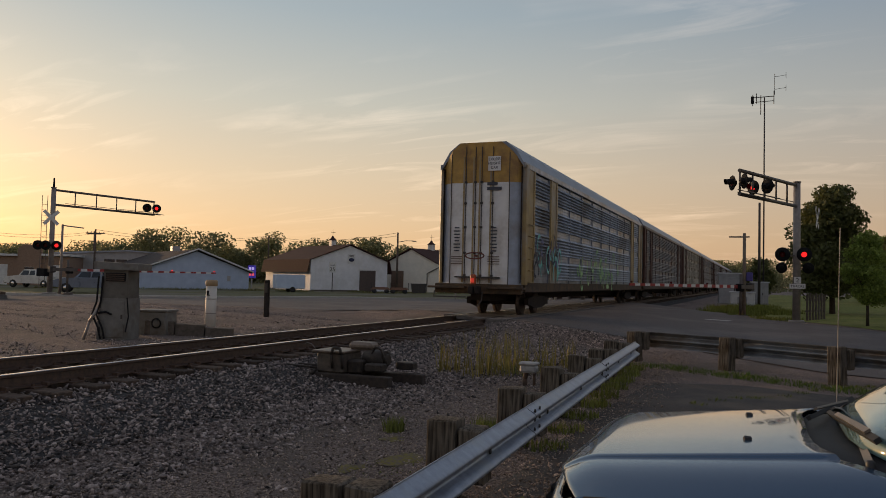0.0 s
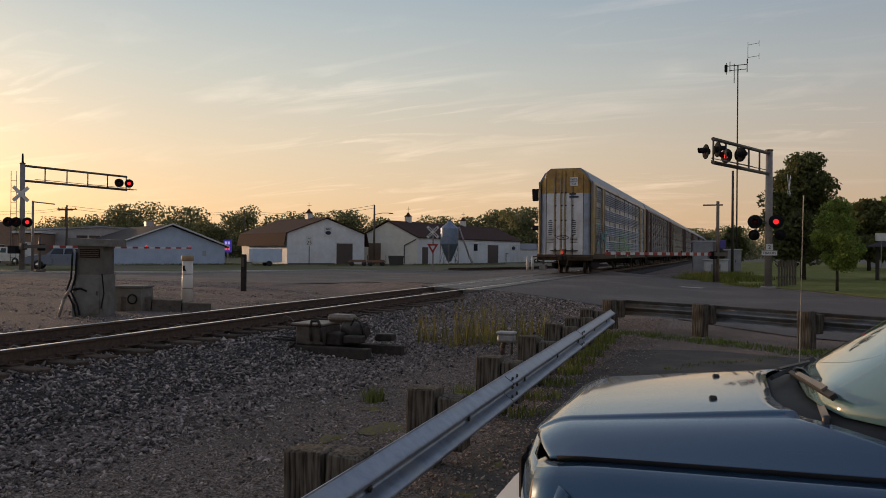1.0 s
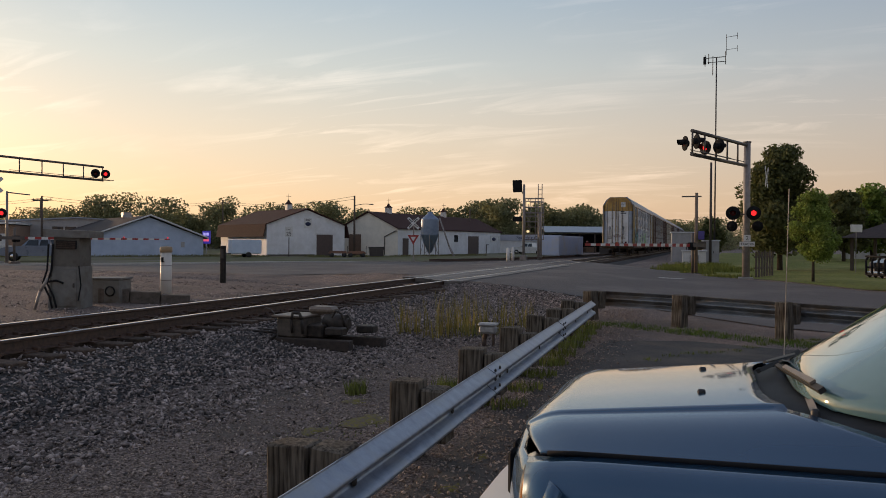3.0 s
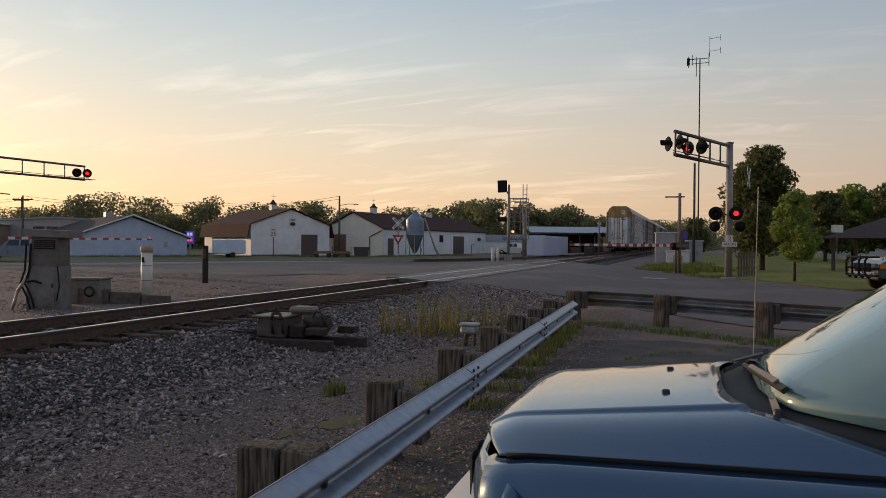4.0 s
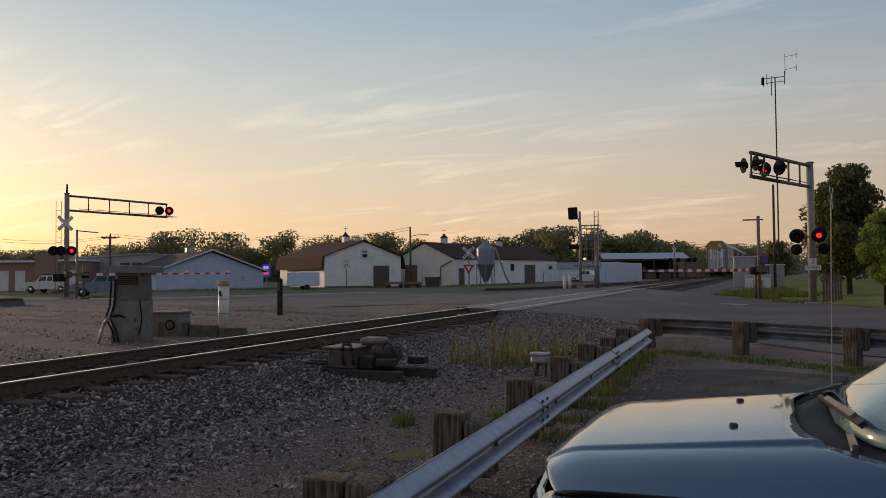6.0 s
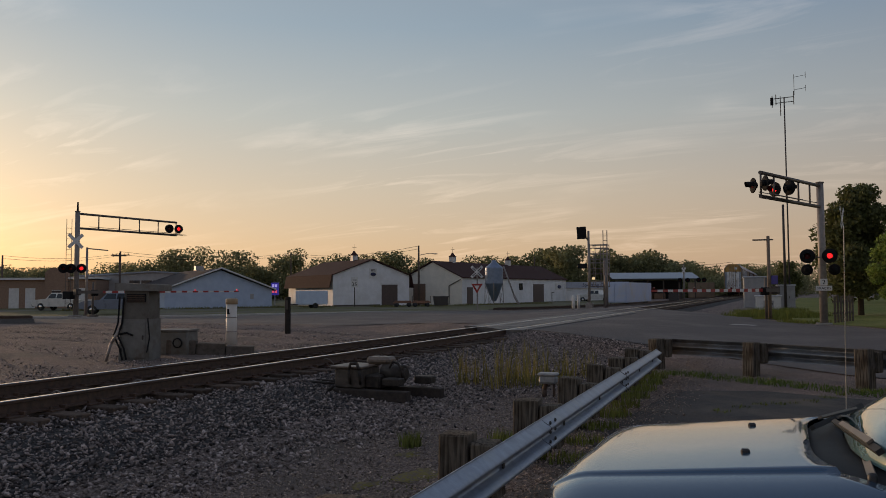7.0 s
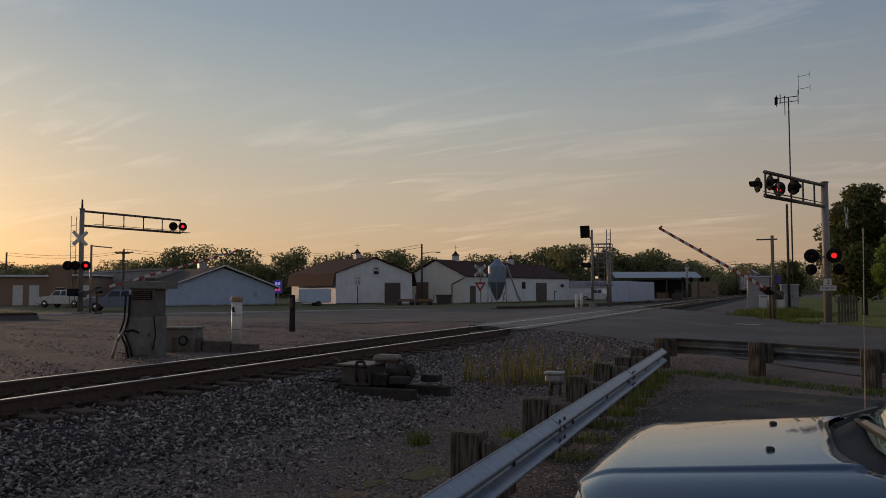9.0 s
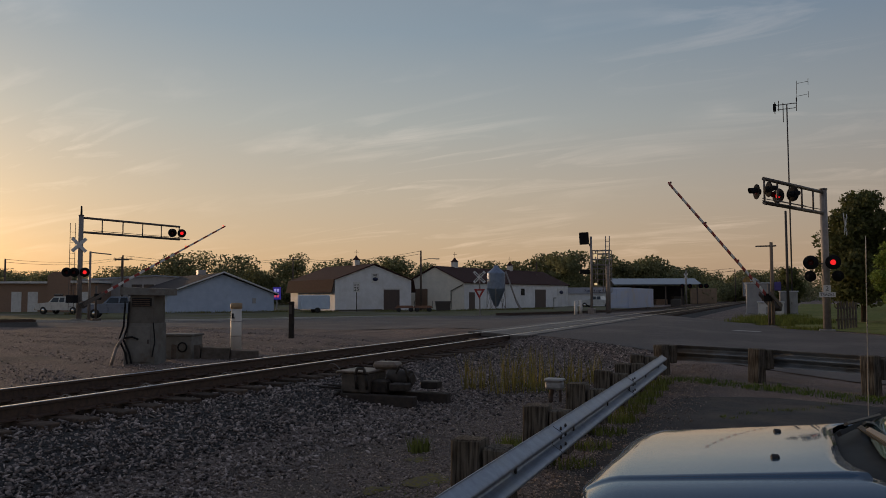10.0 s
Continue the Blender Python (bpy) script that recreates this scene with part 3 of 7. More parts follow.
        pipe(bm, [(-1.45, y0 + d * .5, .62), (-1.5, y0 + d * .3, .8)], .02, 6)
        part("uncoupling_lever", bm, DARKROD, car)
        bm = BM()
        box(bm, -.16, y0 + d * .25, .72, .16, y0 + d * .62, .98, bevel=.03)
        box(bm, -.13, y0 + d * .6, .74, .02, y0 + d * .78, .98, bevel=.03)
        box(bm, .06, y0 + d * .6, .74, .14, y0 + d * .72, .98, bevel=.02)
        part("coupler", bm, UNDER, car)
        bm = BM()
        pipe(bm, [(.2, y0 + d * .3, .8), (.22, y0 + d * .45, .5), (.1, y0 + d * .55, .3)], .025, 6)
        part("brake_hose", bm, DARKROD, car)
        bm = BM()
        for q in range(18):
            a0, a1 = radians(q * 20), radians(q * 20 + 20)
            tube(bm, (-.05 + .33 * math.cos(a0), y0 + d * .42, 1.98 + .1 * math.sin(a0)), (-.05 + .33 * math.cos(a1), y0 + d * .42, 1.98 + .1 * math.sin(a1)), .022, seg=5)
        tube(bm, (-.05, y0 + d * .14, 1.98), (-.05, y0 + d * .44, 1.98), .03, seg=6)
        part("brake_wheel", bm, surface("faded_red_iron", (0.22, 0.06, 0.045), (0.12, 0.04, 0.03), 8, 0.6), car)
        bm = BM()
        box(bm, -.75, y0 + d * .16, 1.25, .75, y0 + d * .42, 1.3)
        part("end_platform", bm, DARKROD, car)
    # trucks
    for yc in (3.3, LEN - 3.3):
        for s in (-1, 1):
            bm = BM()
            pts = [(-1.35, .34), (-1.35, .58), (-.55, .66), (.55, .66), (1.35, .58), (1.35, .34), (1.05, .34), (.45, .22), (-.45, .22), (-1.05, .34)]
            extrude(bm, pts, lambda a, b: (s * 1.0, yc + a, b), lambda a, b: (s * 1.14, yc + a, b))
            part("truck_frame", bm, UNDER, car)
            for k in (-1, 1):
                bm = BM()
                lathe(bm, [(0, -.07), (.1, -.07), (.36, -.03), (.42, -.03), (.42, .06), (.455, .07), (.455, .1), (.36, .1), (.1, .03), (0, .03)], 24,
                      pose(s * .76, yc + k * .86, .42, 0, -90 * s, 0))
                part("wheel", bm, WHEEL, car)
        for k in (-1, 1):
            bm = BM()
            tube(bm, (-.75, yc + k * .86, .42), (.75, yc + k * .86, .42), .08)
            part("axle", bm, UNDER, car)
    if marked:
        # plates, stencils and the flashing end-of-train box on the last door
        y0 = -.085
        bm = BM()
        box(bm, .28, y0 - .012, 4.8, .72, y0, 5.28)
        sign = part("warning_plate", bm, WHITE_DOOR, car, "white plate with stencilled warning")
        for z, word in ((5.18, "EXCESS"), (5.04, "HEIGHT"), (4.9, "CAR")):
            writing(word, .125, pose(.5, y0 - .018, z, 90), NIGHT, sign)
        for x0, x1, z in ((.26, .62, 4.32), (.26, .76, 4.16)):
            bm = BM()
            box(bm, x0, y0 - .012, z, x1, y0 - .002, z + .1)
            part("stencil_bar", bm, NIGHT, car)
        for xc in (-.78, .52):
            for k in range(8):
                bm = BM()
                w = .16 + .05 * ((k * 7) % 4) / 2
                box(bm, xc - w / 2, y0 - .01, 2.9 - k * .11, xc + w / 2, y0 + .01, 2.94 - k * .11)
                part("stencil_bar", bm, NIGHT, car)
            for k in range(4):
                bm = BM()
                box(bm, xc - .2, y0 - .01, 1.95 - k * .08, xc + .2, y0 + .01, 1.97 - k * .08)
                part("stencil_bar", bm, BROWN, car)
        bm = BM()
        box(bm, -.09, -.62, 1.04, .09, -.47, 1.36, bevel=.03)
        eot = part("end_of_train_box", bm, surface("orange_case", (0.45, 0.09, 0.03), None, 4, 0.5), car, "orange end-of-train marker box")
        bm = BM()
        box(bm, -.06, -.64, 1.1, .06, -.62, 1.24)
        part("marker_lens", bm, surface("marker_red", (0.8, 0.06, 0.04), None, emit=(1, .08, .05), power=.25), eot)
        rnd = random.Random(21)
        for k in range(52):
            lime = k > 25
            yc, zc = (rnd.uniform(1.5, 5.0), rnd.uniform(1.3, 2.5)) if not lime else (rnd.uniform(8.0, 18.5), rnd.uniform(1.2, 2.2))
            r, a0, span = rnd.uniform(.16, .42), rnd.uniform(0, 360), rnd.uniform(120, 300)
            bm = BM()
            A = []
            for q in range(11):
                an = radians(a0 + span * q / 10)
                A.append([bm.verts.new((1.515 + .0015 * (k % 9), yc + (r + s) * math.cos(an) * .8, zc + (r + s) * math.sin(an) * 1.3)) for s in (-.045, .045)])
            for u, v in zip(A, A[1:]):
                bm.faces.new((u[0], u[1], v[1], v[0]))
            bm.normal_update()
            bmesh.ops.solidify(bm, geom=bm.faces[:], thickness=0.006)
            part("spray_mark", bm, LIME if lime else (TEAL, NIGHT, NIGHT, TEAL, VIOLET)[k % 5], car)
    return car


UNDER = surface("underframe_grime", (0.045, 0.035, 0.03), (0.025, 0.02, 0.018), 5, 0.85)
WHEEL = surface("wheel_steel", (0.16, 0.12, 0.1), (0.07, 0.05, 0.04), 8, 0.5, metal=0.7)
DARKROD = surface("dark_rod", (0.06, 0.05, 0.045), None, 9, 0.6)
GALV = surface("galvanised_panel", (0.4, 0.45, 0.54), (0.2, 0.225, 0.28), 2.0, 0.38, metal=0.35, c3=(0.15, 0.135, 0.125), big=0.45)
GALV_B = surface("weathered_panel", (0.19, 0.185, 0.2), (0.1, 0.09, 0.09), 2.5, 0.5, metal=0.4, c3=(0.15, 0.08, 0.05), big=0.5)
TAN = surface("tan_panel", (0.28, 0.24, 0.18), (0.19, 0.16, 0.12), 2.5, 0.5, metal=0.3)
YELLOW = surface("faded_yellow_paint", (0.55, 0.33, 0.085), (0.4, 0.23, 0.06), 3.0, 0.6, c3=(0.26, 0.14, 0.06), big=1.1)
GOLD = surface("weathered_gold_post", (0.42, 0.3, 0.13), (0.27, 0.19, 0.09), 1.6, 0.5, c3=(0.3, 0.28, 0.27), big=0.5)
BROWN = surface("oxide_brown_paint", (0.105, 0.045, 0.03), (0.055, 0.026, 0.02), 4.0, 0.7)
WHITE_DOOR = surface("dirty_white_door", (0.82, 0.81, 0.8), (0.7, 0.7, 0.71), 2.2, 0.5, c3=(0.56, 0.53, 0.5), big=0.9)
# door white as it looks on the shaded angled faces, painted blue-grey
CORNER_SHADE = surface("shaded_corner_panel", (0.4, 0.45, 0.54), (0.32, 0.36, 0.43), 2.2, 0.5, c3=(0.3, 0.3, 0.31), big=0.9)
ROOFZINC = surface("zinc_roof", (0.26, 0.3, 0.37), (0.2, 0.23, 0.29), 1.5, 0.45, metal=0.4)
DARKSILL = surface("grimy_sill", (0.12, 0.075, 0.04), (0.045, 0.03, 0.02), 3, 0.8)
TEAL = surface("teal_spray", (0.22, 0.6, 0.56), None, 4, 0.6)
LIME = surface("lime_spray", (0.4, 0.66, 0.3), None, 4, 0.6)
VIOLET = surface("violet_spray", (0.2, 0.2, 0.34), None, 4, 0.6)
NIGHT = surface("dark_spray", (0.05, 0.055, 0.08), None, 4, 0.6)
TRAIN = []


def build_train():
    a = autorack("tall silver autorack rail car, white end doors under a yellow band", GALV, GOLD, WHITE_DOOR, ROOFZINC, YELLOW, True)
    b = autorack("tall grey autorack rail car with rust-brown posts", GALV_B, BROWN, WHITE_DOOR, ROOFZINC, BROWN)
    c = autorack("tall tan autorack rail car with brown end posts", TAN, BROWN, WHITE_DOOR, ROOFZINC, BROWN)
    TRAIN.extend([a, b, c])
    for k in range(3, 12):
        TRAIN.append(copy_thing((b, b, c, b)[k % 4], pose(0, 0, 0)))


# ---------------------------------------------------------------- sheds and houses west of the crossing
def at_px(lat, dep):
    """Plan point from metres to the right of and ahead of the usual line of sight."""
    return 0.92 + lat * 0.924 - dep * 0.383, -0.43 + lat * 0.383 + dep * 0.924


WHITE_WALL = surface("white_siding", (0.82, 0.82, 0.83), (0.72, 0.72, 0.73), 1.2, 0.6, c3=(0.68, 0.67, 0.66), big=0.5)
CREAM_WALL = surface("cream_siding", (0.82, 0.77, 0.68), (0.72, 0.68, 0.6), 1.2, 0.6)
BLUE_WALL = surface("pale_blue_block", (0.48, 0.56, 0.7), (0.4, 0.48, 0.62), 1.2, 0.7, bump=0.2, fine=20)
ROOF_BROWN = surface("brown_shingle", (0.075, 0.035, 0.03), (0.045, 0.022, 0.02), 6, 0.9, bump=0.5, fine=12)
ROOF_GREY = surface("grey_shingle", (0.07, 0.062, 0.066), (0.045, 0.04, 0.043), 6, 0.9, bump=0.5, fine=12)
DOOR_BROWN = surface("brown_door", (0.11, 0.075, 0.065), (0.085, 0.06, 0.05), 4, 0.6)
TRIM = surface("white_trim", (0.7, 0.69, 0.67), None, 3, 0.5)
WHITE_SIGN = surface("white_sheeting", (0.74, 0.73, 0.71), None, 5, 0.45)
GLASS_DARK = surface("window_glass", (0.03, 0.035, 0.045), None, 3, 0.06, rough_var=0.03)


def gable_house(name, label, m, width, length, eave, ridge, wall, roof, drop=0.0, over=0.25, group=""):
    """A house with its gable on local y = 0 (x from 0 to width) and its length towards +y. drop: height of a steep lower roof edge."""
    h = thing(name, label, "building", m, group)
    half = width / 2
    for nm, y0, y1 in (("gable_wall", 0, .2), ("back_wall", length - .2, length)):
        bm = BM()
        prof = [(0, 0), (width, 0), (width, eave), (half, ridge - .1), (0, eave)]
        extrude(bm, prof, lambda a, b: (a, y0, b), lambda a, b: (a, y1, b))
        part(nm, bm, wall, h)
    for x0, x1 in ((0, .2), (width - .2, width)):
        bm = BM()
        box(bm, x0, .2, 0, x1, length - .2, eave)
        part("side_wall", bm, wall, h)
    for s in (-1, 1):
        bm = BM()
        pitch = (ridge - eave) / half
        xo = half + over
        prof = [(half, ridge), (half + s * xo, ridge - pitch * xo), (half + s * xo, ridge - pitch * xo + .12), (half, ridge + .12)]
        extrude(bm, prof, lambda a, b: (a, -over, b), lambda a, b: (a, length + over, b))
        part("roof_slope", bm, roof, h)
        if drop:
            bm = BM()
            e = ridge - pitch * xo
            prof = [(half + s * xo, e + .1), (half + s * (xo + .35), e - drop), (half + s * (xo + .27), e - drop), (half + s * (xo - .08), e + .02)]
            extrude(bm, prof, lambda a, b: (a, -over, b), lambda a, b: (a, length + over, b))
            part("lower_roof", bm, roof, h)
    return h


def wall_piece(h, name, material, x0, z0, x1, z1, y=0.0, proud=0.04, label=""):
    bm = BM()
    box(bm, x0, y - proud, z0, x1, y + .02, z1, bevel=0.006)
    return part(name, bm, material, h, label)


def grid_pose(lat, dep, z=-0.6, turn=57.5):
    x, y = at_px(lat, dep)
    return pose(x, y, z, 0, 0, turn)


def cupola(h, x, y, z):
    bm = BM()
    box(bm, x - .35, y - .35, z - .25, x + .35, y + .35, z + .7)
    c = part("cupola", bm, TRIM, h, "small white roof cupola with weather vane")
    bm = BM()
    lathe(bm, [(.62, 0), (.25, .3), (.12, .55), (0, .6)], 4, pose(x, y, z + .7, 0, 0, 45))
    part("cupola_roof", bm, ROOF_BROWN, c)
    bm = BM()
    tube(bm, (x, y, z + 1.2), (x, y, z + 2.1), .02, seg=5)
    tube(bm, (x - .3, y, z + 1.75), (x + .35, y, z + 1.75), .025, seg=5)
    part("weather_vane", bm, DARKROD, c)


def build_sheds():
    a = gable_house("storage_barn", "white gabled storage barn with a brown gambrel roof", grid_pose(-15.9, 93), 10.8, 14, 3.85, 5.8, WHITE_WALL, ROOF_BROWN, drop=1.5)
    wall_piece(a, "overhead_door", DOOR_BROWN, 6.75, 0.02, 9.05, 2.65, label="dark brown overhead door")
    wall_piece(a, "door_trim", TRIM, 6.6, 2.65, 9.2, 2.8)
    for k in range(4):
        wall_piece(a, "lettering_bar", DARKROD, 5.2 + .05 * (k % 2), 4.32 + k * .07, 5.85 - .07 * (k % 2), 4.36 + k * .07, proud=.055)
    wall_piece(a, "base_board", surface("grey_timber", (0.16, 0.13, 0.11), (0.09, 0.075, 0.06), 9, 0.85), .1, 0, 6.5, .18)
    wall_piece(a, "sign_board", WHITE_SIGN, 5.0, 3.45, 6.05, 4.7, label="white sign with a dark oval")
    bm = BM()
    lathe(bm, [(0, 0), (.38, 0), (.38, .02), (0, .02)], 20, pose(5.52, -.045, 3.95, 90) @ Matrix.Diagonal((1, .62, 1, 1)))
    part("sign_oval", bm, surface("navy_oval", (0.03, 0.035, 0.09), None), a)
    cupola(a, 5.4, 5.0, 5.85)
    # one long shed: cream gable towards the street, white side along the yard
    b = gable_house("long_shed", "long shed with cream gable, white side and brown shingle roof", grid_pose(-8.1, 104.9, -.6, -9.3), 9.27, 32.5, 3.6, 5.75, CREAM_WALL, ROOF_BROWN)
    wall_piece(b, "sliding_door", surface("weathered_wood_door", (0.2, 0.13, 0.09), (0.14, 0.09, 0.065), 6, 0.8), 1.5, .02, 3.5, 2.8, label="weathered wooden sliding door")
    bm = BM()
    box(bm, 9.26, .05, .02, 9.3, 32.4, 3.5)
    part("side_siding", bm, WHITE_WALL, b, "white siding of the long wall")
    bm = BM()
    pipe(bm, [(9.1, -.08, 3.3), (7.3, -.08, 2.5), (7.3, -.08, .1)], .06, 6)
    part("downspout", bm, DARKROD, b)
    for nm, mat, y0, y1, z0, z1, lab in (("door", DOOR_BROWN, 1.2, 2.6, .02, 2.3, "dark brown shed door"), ("window", GLASS_DARK, 15.8, 16.9, 1.9, 2.9, ""), ("door", DOOR_BROWN, 20.4, 24.0, .02, 2.8, "dark brown overhead door"), ("sign_board", WHITE_SIGN, 28.4, 31.0, 1.9, 3.0, "white sign with a dark oval"), ("sign_board", WHITE_SIGN, 31.6, 32.3, 2.1, 3.0, "")):
        bm = BM()
        box(bm, 9.29, y0, z0, 9.36, y1, z1, bevel=.006)
        part(nm, bm, mat, b, lab)
    bm = BM()
    lathe(bm, [(0, 0), (.42, 0), (.42, .02), (0, .02)], 16, pose(9.36, 29.7, 2.4, 0, 90) @ Matrix.Diagonal((.7, 1.7, 1, 1)))
    part("sign_oval", bm, surface("navy_oval", (0.03, 0.035, 0.09), None), b)
    bm = BM()
    pipe(bm, [(9.4, 26.8, .1), (9.4, 26.8, 1.5), (9.4, 27.6, 1.5)], .05, 6)
    part("wall_pipe", bm, DARKROD, b)
    for y in (5.0, 21.0):
        cupola(b, 4.63, y, 5.85)


def build_yard():
    d = thing("waste_container", "dark steel waste container before the cream shed", "waste bin", pose(-35.2, 79.8, -.58, 0, 0, 30))
    bm = BM()
    extrude(bm, [(-.7, .15), (.7, .15), (.85, 1.15), (-.85, 1.15)], lambda a, b: (a, -.5, b), lambda a, b: (a, .5, b))
    part("body", bm, DARKROD, d)
    for x in (-.75, 0, .75):
        bm = BM()
        box(bm, x - .04, -.56, .2, x + .04, -.5, 1.12)
        part("rib", bm, DARKROD, d)
    bm = BM()
    box(bm, -.88, -.53, 1.15, .88, .53, 1.2, bevel=.01)
    part("lid", bm, RUBBER_DARK, d)
    for x, y, n in ((-39.3, 78.3, 4), (-37.3, 79.0, 3)):
        c = thing("farm_cart", "low rusty farm cart loaded with timber", "cart", pose(x, y, -.58, 0, 0, 32))
        bm = BM()
        box(bm, -1.1, -.5, .42, 1.1, .5, .52, bevel=.01)
        part("bed", bm, RUST_BOARD, c)
        for k in range(n):
            bm = BM()
            box(bm, -1.0 + .1 * k, -.4 + .2 * k, .52, .95 - .12 * k, -.25 + .2 * k, .66 + .05 * (k % 2))
            part("timber", bm, RUST_BOARD, c)
        for sx in (-.7, .7):
            for sy in (-.5, .5):
                bm = BM()
                lathe(bm, [(0, -.05), (.22, -.05), (.24, 0), (.22, .05), (0, .05)], 14, pose(sx, sy, .24, 90))
                part("wheel", bm, RUBBER_DARK, c)
        for sx in (-1.05, 1.05):
            bm = BM()
            tube(bm, (sx, -.45, .5), (sx, -.45, 1.25), .03, seg=6)
            part("stake", bm, DARKROD, c)


RUST_BOARD = surface("rust_board", (0.3, 0.15, 0.09), (0.18, 0.1, 0.07), 6, 0.8)
RUBBER_DARK = surface("dark_lid", (0.03, 0.03, 0.032), None, 6, 0.6)
build_sheds()
build_yard()


# ---------------------------------------------------------------- crossing equipment
GALV_POLE = surface("galvanised_pole", (0.32, 0.285, 0.26), (0.23, 0.205, 0.19), 5, 0.55, metal=0.3)
ALU = surface("weathered_aluminium", (0.15, 0.125, 0.11), (0.1, 0.085, 0.075), 4, 0.55, metal=0.3)
BLACK = surface("signal_black", (0.018, 0.018, 0.02), (0.01, 0.01, 0.011), 5, 0.87)
LENS_ON = surface("lit_red_lens", (0.5, 0.02, 0.015), None, 5, 0.3, emit=(1.0, 0.022, 0.025), power=1.15)
LENS_OFF = surface("dark_red_lens", (0.12, 0.012, 0.012), None, 5, 0.15)
RED_SIGN = surface("red_sheeting", (0.38, 0.035, 0.03), None, 5, 0.45)
RUST = surface("rusty_steel", (0.12, 0.075, 0.05), (0.06, 0.04, 0.03), 8, 0.8, bump=0.3)
ARM_DIR = Vector((0.39, 0.92, 0.0)).normalized()


def writing(text, size, m, material, parent, name="lettering"):
    cu = bpy.data.curves.new(name, "FONT")
    cu.body, cu.size, cu.align_x, cu.align_y, cu.extrude = text, size, "CENTER", "CENTER", 0.004
    cu.materials.append(material)
    ob = new(name, cu)
    ob.parent, ob.matrix_basis = parent, m
    return ob


def lamp_head(parent, p, facing, lit, r=0.3):
    """A flashing-light unit: background disc, hood and lens, turned to a compass heading in degrees."""
    m = pose(*p, 90, 0, facing)
    bm = BM()
    lathe(bm, [(0, -.03), (r, -.03), (r + .012, 0), (r, .012), (0, .012)], 24, m)
    disc = part("light_background", bm, BLACK, parent, "black round signal background")
    bm = BM()
    seg = 14
    A, B = [], []
    for k in range(seg + 1):
        a = radians(-20 + 220 * k / seg)
        A.append(bm.verts.new((.165 * math.cos(a), .165 * math.sin(a), .01)))
        B.append(bm.verts.new((.15 * math.cos(a), .15 * math.sin(a), .26 + .06 * math.sin(a))))
    for k in range(seg):
        bm.faces.new((A[k], A[k + 1], B[k + 1], B[k]))
    bm.normal_update()
    bmesh.ops.solidify(bm, geom=bm.faces[:], thickness=0.008)
    bmesh.ops.transform(bm, matrix=m, verts=bm.verts)
    part("hood", bm, BLACK, disc)
    bm = BM()
    lathe(bm, [(.12, .014), (.1, .03), (.06, .045), (0, .05)], 20, m)
    part("lens", bm, LENS_ON if lit else LENS_OFF, disc, "red signal lens")
    bm = BM()
    lathe(bm, [(.13, -.03), (.12, -.16), (0, -.18)], 14, m)
    part("lamp_housing", bm, BLACK, disc)


def crossbuck(parent, p, heading, half=0.6, marks=True):
    for k, a in enumerate((45, -45)):
        m = pose(*p, 0, 0, heading) @ pose(0, -0.02 * k, 0, 0, a, 0)
        bm = BM()
        box(bm, -half, -.008, -.11, half, .004, .11, m)
        blade = part("crossbuck_blade", bm, WHITE_SIGN, parent, "white crossbuck blade")
        if marks:
            for x in (-.42, -.3, -.18, .16, .28, .4):
                bm = BM()
                box(bm, x - .035, -.013, -.06, x + .035, -.009, .06, m)
                part("lettering_bar", bm, BLACK, blade)


def cantilever(name, label, base, top, reach, sign, heads, ladder=False, way=ARM_DIR):
    """A signal pole with a truss arm over the street; sign says which way the arm goes."""
    c = thing(name, label, "crossing signal", pose(*base))
    bm = BM()
    tube(bm, (0, 0, 0), (0, 0, top), .17, .15, 16)
    part("pole", bm, GALV_POLE, c)
    bm = BM()
    box(bm, -.33, -.33, -.05, .33, .33, .06, bevel=.02)
    part("base_plate", bm, CONCRETE, c)
    bm = BM()
    lathe(bm, [(.18, 0), (.18, .05), (0, .08)], 12, pose(0, 0, top))
    part("cap", bm, ALU, c)
    d = way * sign
    zs = (top - .12, top - 1.08)
    for z in zs:
        bm = BM()
        tube(bm, Vector((0, 0, z)), d * reach + Vector((0, 0, z)), .075, .075, 10)
        part("arm_chord", bm, ALU, c)
    for k in range(1, 6):
        p = d * (reach * k / 5 - .05)
        bm = BM()
        tube(bm, p + Vector((0, 0, zs[1])), p + Vector((0, 0, zs[0])), .04, seg=8)
        part("arm_web", bm, ALU, c)
    side = d.cross(Vector((0, 0, 1)))
    bm = BM()
    for z in (zs[1] + .02,):
        a, b = d * (reach * .55), d * (reach + .45)
        for w in (.15, .55):
            tube(bm, a + side * w * sign + Vector((0, 0, z)), b + side * w * sign + Vector((0, 0, z)), .025, seg=6)
    tube(bm, d * (reach * .1) + side * .08 * sign + Vector((0, 0, zs[1] + .14)), d * (reach + .3) + side * .08 * sign + Vector((0, 0, zs[1] + .14)), .02, seg=6)
    part("walkway_rail", bm, ALU, c)
    for dist, w, zz, heading, lit in heads:
        p = d * dist + side * w + Vector((0, 0, zz))
        lamp_head(c, p, heading, lit)
    if ladder:
        for w in (-.42, -.12):
            bm = BM()
            tube(bm, (w * .4 - .2, w - .1, .3), (w * .4 - .2, w - .1, top - .5), .018, seg=6)
            part("ladder_rail", bm, ALU, c)
        for k in range(16):
            bm = BM()
            tube(bm, (-.42 * .4 - .2, -.52, .5 + k * .35), (-.12 * .4 - .2, -.22, .5 + k * .35), .012, seg=5)
            part("ladder_rung", bm, ALU, c)
    return c


